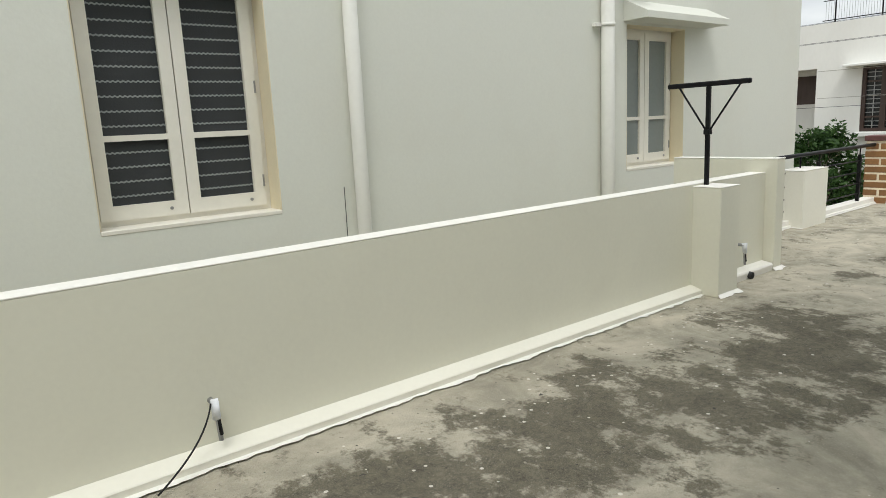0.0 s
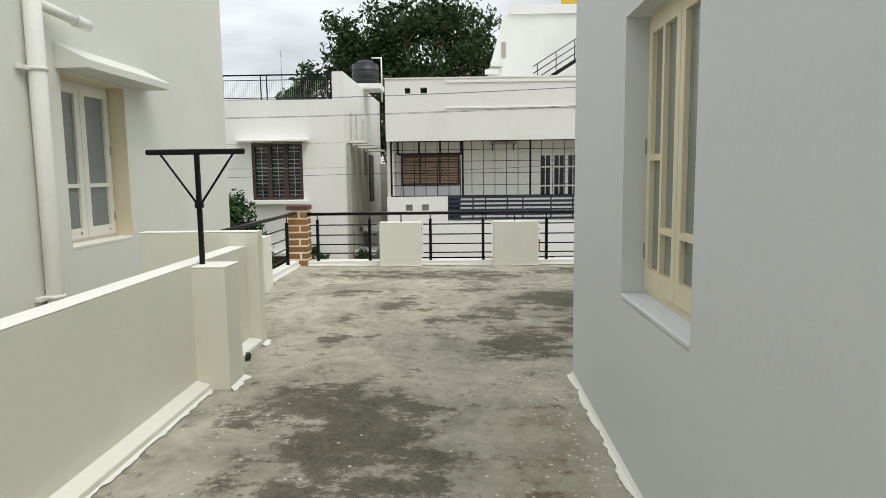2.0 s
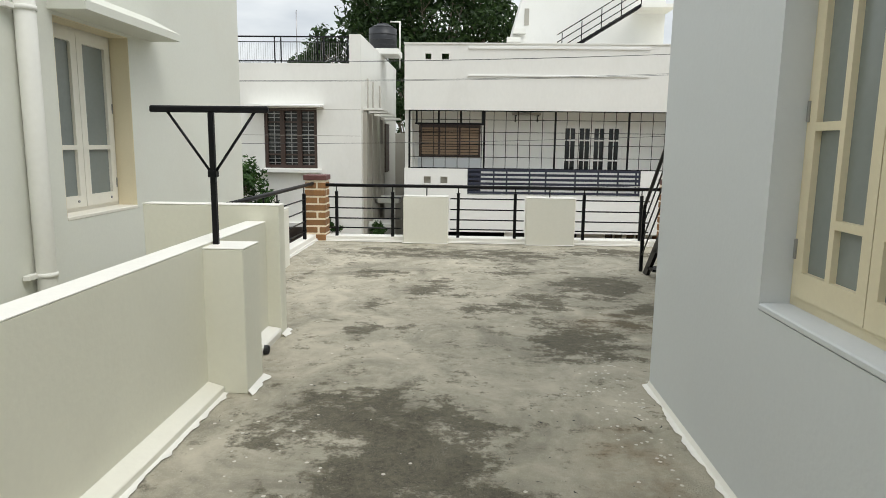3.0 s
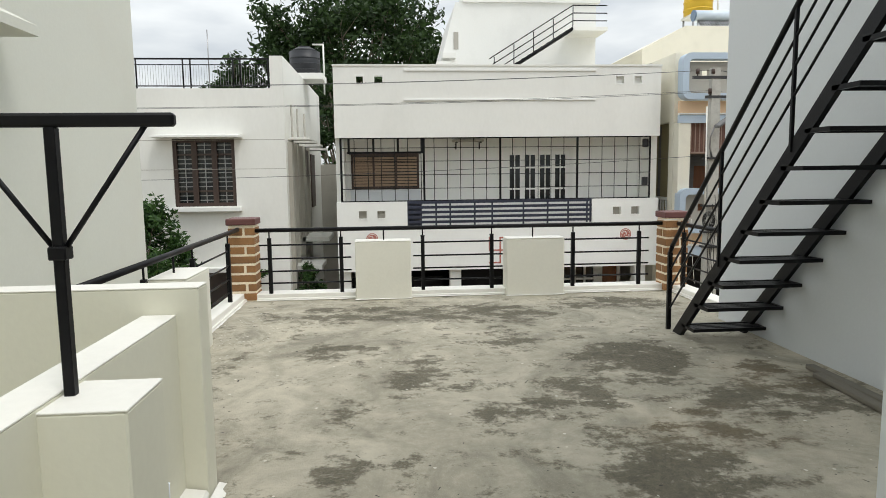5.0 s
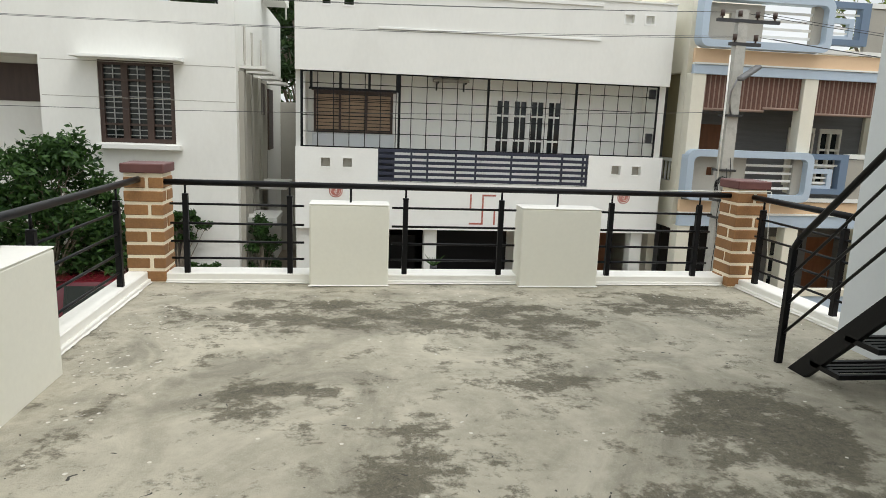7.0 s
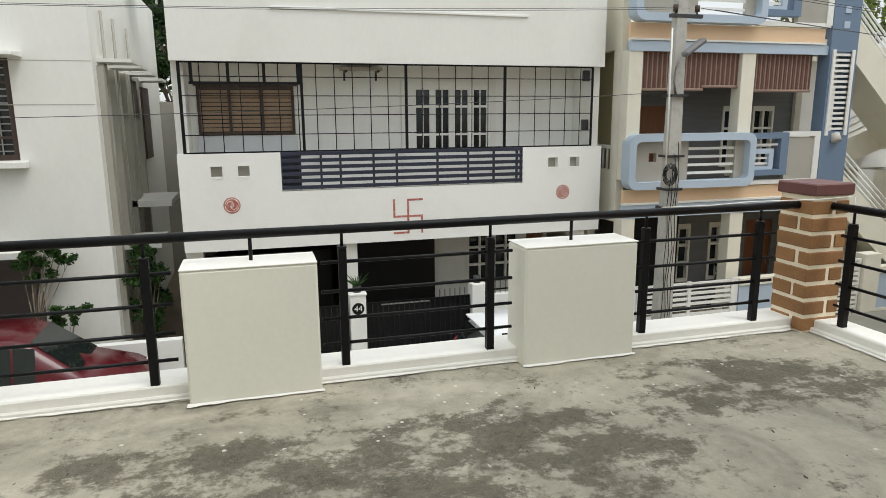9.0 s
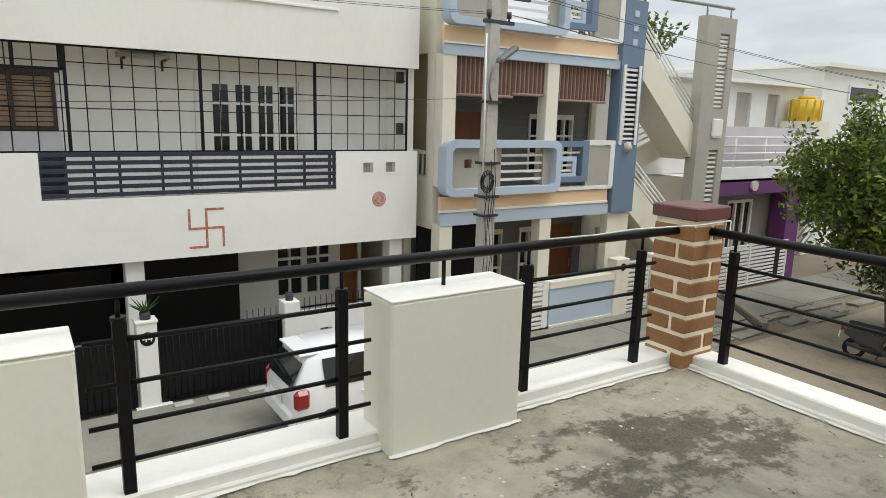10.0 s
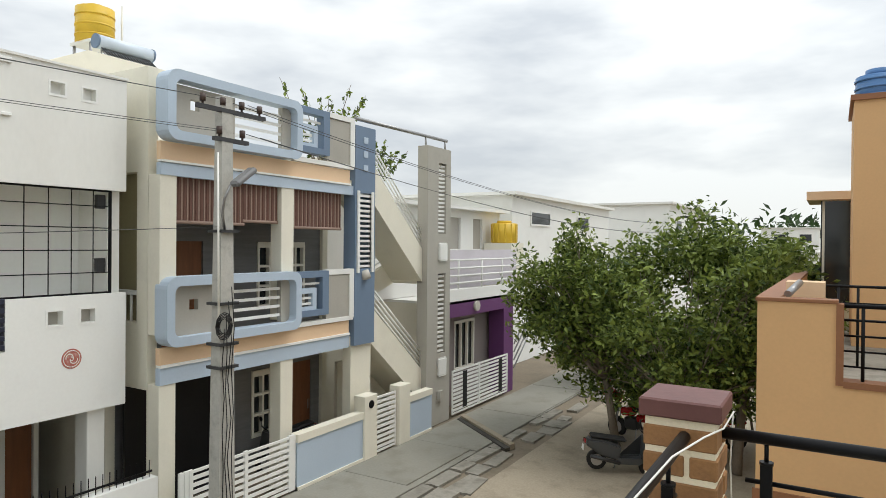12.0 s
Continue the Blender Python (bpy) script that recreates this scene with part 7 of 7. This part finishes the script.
        part("door_line", boxes((-0.345, -0.335, side * W * 0.99, side * (W * 1.0 + 0.004), 0.30, 0.88), (0.60, 0.61, side * W * 0.99, side * (W + 0.004), 0.30, 0.86)), M_PLASTIC, body)
        part("door_handle", boxes((-0.62, -0.46, side * W, side * (W + 0.025), 0.76, 0.79)), paint, body)
        for x in (-L + 0.62, L - 0.68):
            wh_ = part("wheel", rods(((x, side * (W - 0.20), 0.275), (x, side * (W - 0.01), 0.275), 0.275), seg=24), M_RUBBER, c, "black tyre")
            part("arch", rods(((x, side * (W - 0.22), 0.285), (x, side * (W + 0.004), 0.285), 0.300), seg=24), M_PLASTIC, body)
            # disc is dark to stand for the shaded gaps between the spokes
            part("rim", rods(((x, side * (W - 0.02), 0.275), (x, side * (W + 0.012), 0.275), 0.185), seg=18), M_PLASTIC, wh_, "wheel disc coloured as the dark gaps between spokes")
            for k in range(8):
                a, q = k * math.pi / 4, side * (W + 0.014)
                part("spoke", rods(((x + 0.03 * math.cos(a), q, 0.275 + 0.03 * math.sin(a)), (x + 0.172 * math.cos(a), q, 0.275 + 0.172 * math.sin(a)), 0.021), seg=6), M_ALLOY, wh_, "silver wheel spoke")
            part("hub", rods(((x, side * W, 0.275), (x, side * (W + 0.03), 0.275), 0.045), seg=12), M_ALLOY, wh_, "silver hub cap")
    c.matrix_basis = pose(*at, 0, 0, heading)
    return c


car((18.48, -3.29, GROUND + 0.075), -90, M_CARWHITE, "small white hatchback parked on the pavement", 3.45, 1.50, 1.46, False)
car((19.72, 6.08, GROUND + 0.075), -90, M_CARRED, "dark red hatchback parked before the old white house", 4.3, 1.76, 1.68, True)


def two_wheeler(name, at, heading, paint, label, scooter):
    b = group_of(name, (0, 0, 0), label, "scooter" if scooter else "motorcycle", "parked two-wheelers")
    r = 0.23 if scooter else 0.29
    fx, rx = 0.62, -0.62
    for x in (fx, rx):
        bm = bmesh.new()
        rod(bm, (x, -0.05, r), (x, 0.05, r), r, 20)
        wl_ = part("wheel", bm, M_RUBBER, b)
        part("rim", rods(((x, -0.055, r), (x, 0.055, r), r * 0.6), seg=16), M_ALLOY, wl_)
    part("fork", rods(((fx, 0.07, r), (fx - 0.17, 0.07, 0.88), 0.022), ((fx, -0.07, r), (fx - 0.17, -0.07, 0.88), 0.022)), M_STEEL, b)
    part("handlebar", rods(((fx - 0.24, -0.34, 1.0), (fx - 0.18, 0, 0.96), 0.016), ((fx - 0.18, 0, 0.96), (fx - 0.24, 0.34, 1.0), 0.016)), M_BLACK, b)
    for s in (-1, 1):
        part("mirror", rods(((fx - 0.2, s * 0.26, 1.0), (fx - 0.24, s * 0.34, 1.18), 0.008), ((fx - 0.25, s * 0.34, 1.18), (fx - 0.23, s * 0.34, 1.18), 0.055)), M_BLACK, b)
    if scooter:
        bm = bmesh.new()
        prism(bm, [(fx - 0.05, 0.42), (fx + 0.03, 0.55), (fx - 0.12, 0.98), (fx - 0.24, 0.96), (fx - 0.20, 0.45), (fx - 0.28, 0.30), (-0.15, 0.26), (-0.15, 0.34)], "y", -0.17, 0.17)
        bmesh.ops.bevel(bm, geom=bm.edges[:], offset=0.03, segments=2, affect="EDGES")
        part("front_shield", bm, paint, b)
        bm = bmesh.new()
        prism(bm, [(-0.12, 0.30), (-0.10, 0.66), (-0.55, 0.74), (-0.92, 0.72), (-0.95, 0.58), (-0.55, 0.36)], "y", -0.18, 0.18)
        bmesh.ops.bevel(bm, geom=bm.edges[:], offset=0.05, segments=2, affect="EDGES")
        part("body", bm, paint, b)
        part("tail_lamp", boxes((-0.97, -0.93, -0.10, 0.10, 0.60, 0.68)), M_LENS_RED, b)
        part("front_mudguard", boxes((fx - 0.18, fx + 0.2, -0.07, 0.07, r * 2 - 0.02, r * 2 + 0.05), bevel=0.03), paint, b)
        part("number_plate", boxes((-0.98, -0.965, -0.1, 0.1, 0.42, 0.54)), M_WHITE, b)
    else:
        bm = boxes((-0.05, 0.42, -0.13, 0.13, 0.62, 0.86), bevel=0.07, )
        part("fuel_tank", bm, paint, b)
        part("engine", boxes((-0.15, 0.30, -0.13, 0.13, 0.25, 0.60), bevel=0.05), M_PLASTIC, b)
        part("side_panel", boxes((-0.55, -0.10, -0.14, 0.14, 0.48, 0.68), bevel=0.05), paint, b)
        part("headlamp", rods(((0.50, 0, 0.86), (0.62, 0, 0.84), 0.09), seg=16), M_LENS, b)
        part("tail", boxes((-0.95, -0.5, -0.09, 0.09, 0.68, 0.76), bevel=0.03), paint, b)
    part("seat", boxes((-0.85, 0.0, -0.14, 0.14, 0.74, 0.83), bevel=0.04), M_RUBBER, b)
    part("stand", rods(((-0.1, 0.12, 0.28), (-0.12, 0.26, 0.0), 0.014)), M_STEEL, b)
    part("exhaust", rods(((-0.1, -0.17, 0.26), (-0.8, -0.19, 0.34), 0.045)), M_PLASTIC, b)
    b.matrix_basis = pose(*at, 0, 7, heading)


two_wheeler("scooter", (14.95, -14.3, GROUND + 0.01), -152, M_MATTE_GREY, "dark grey scooter parked on its stand", True)
two_wheeler("motorcycle", (15.35, -17.3, GROUND + 0.0), -20, M_BIKERED, "red motorcycle parked under the tree", False)
two_wheeler("motorcycle", (13.4, -17.2, GROUND + 0.0), 15, M_BIKERED, "red motorcycle parked under the tree", False)
two_wheeler("scooter", (22.1, -10.6, GROUND + 0.0), 80, M_MATTE_GREY, "dark scooter parked inside the veranda", True)
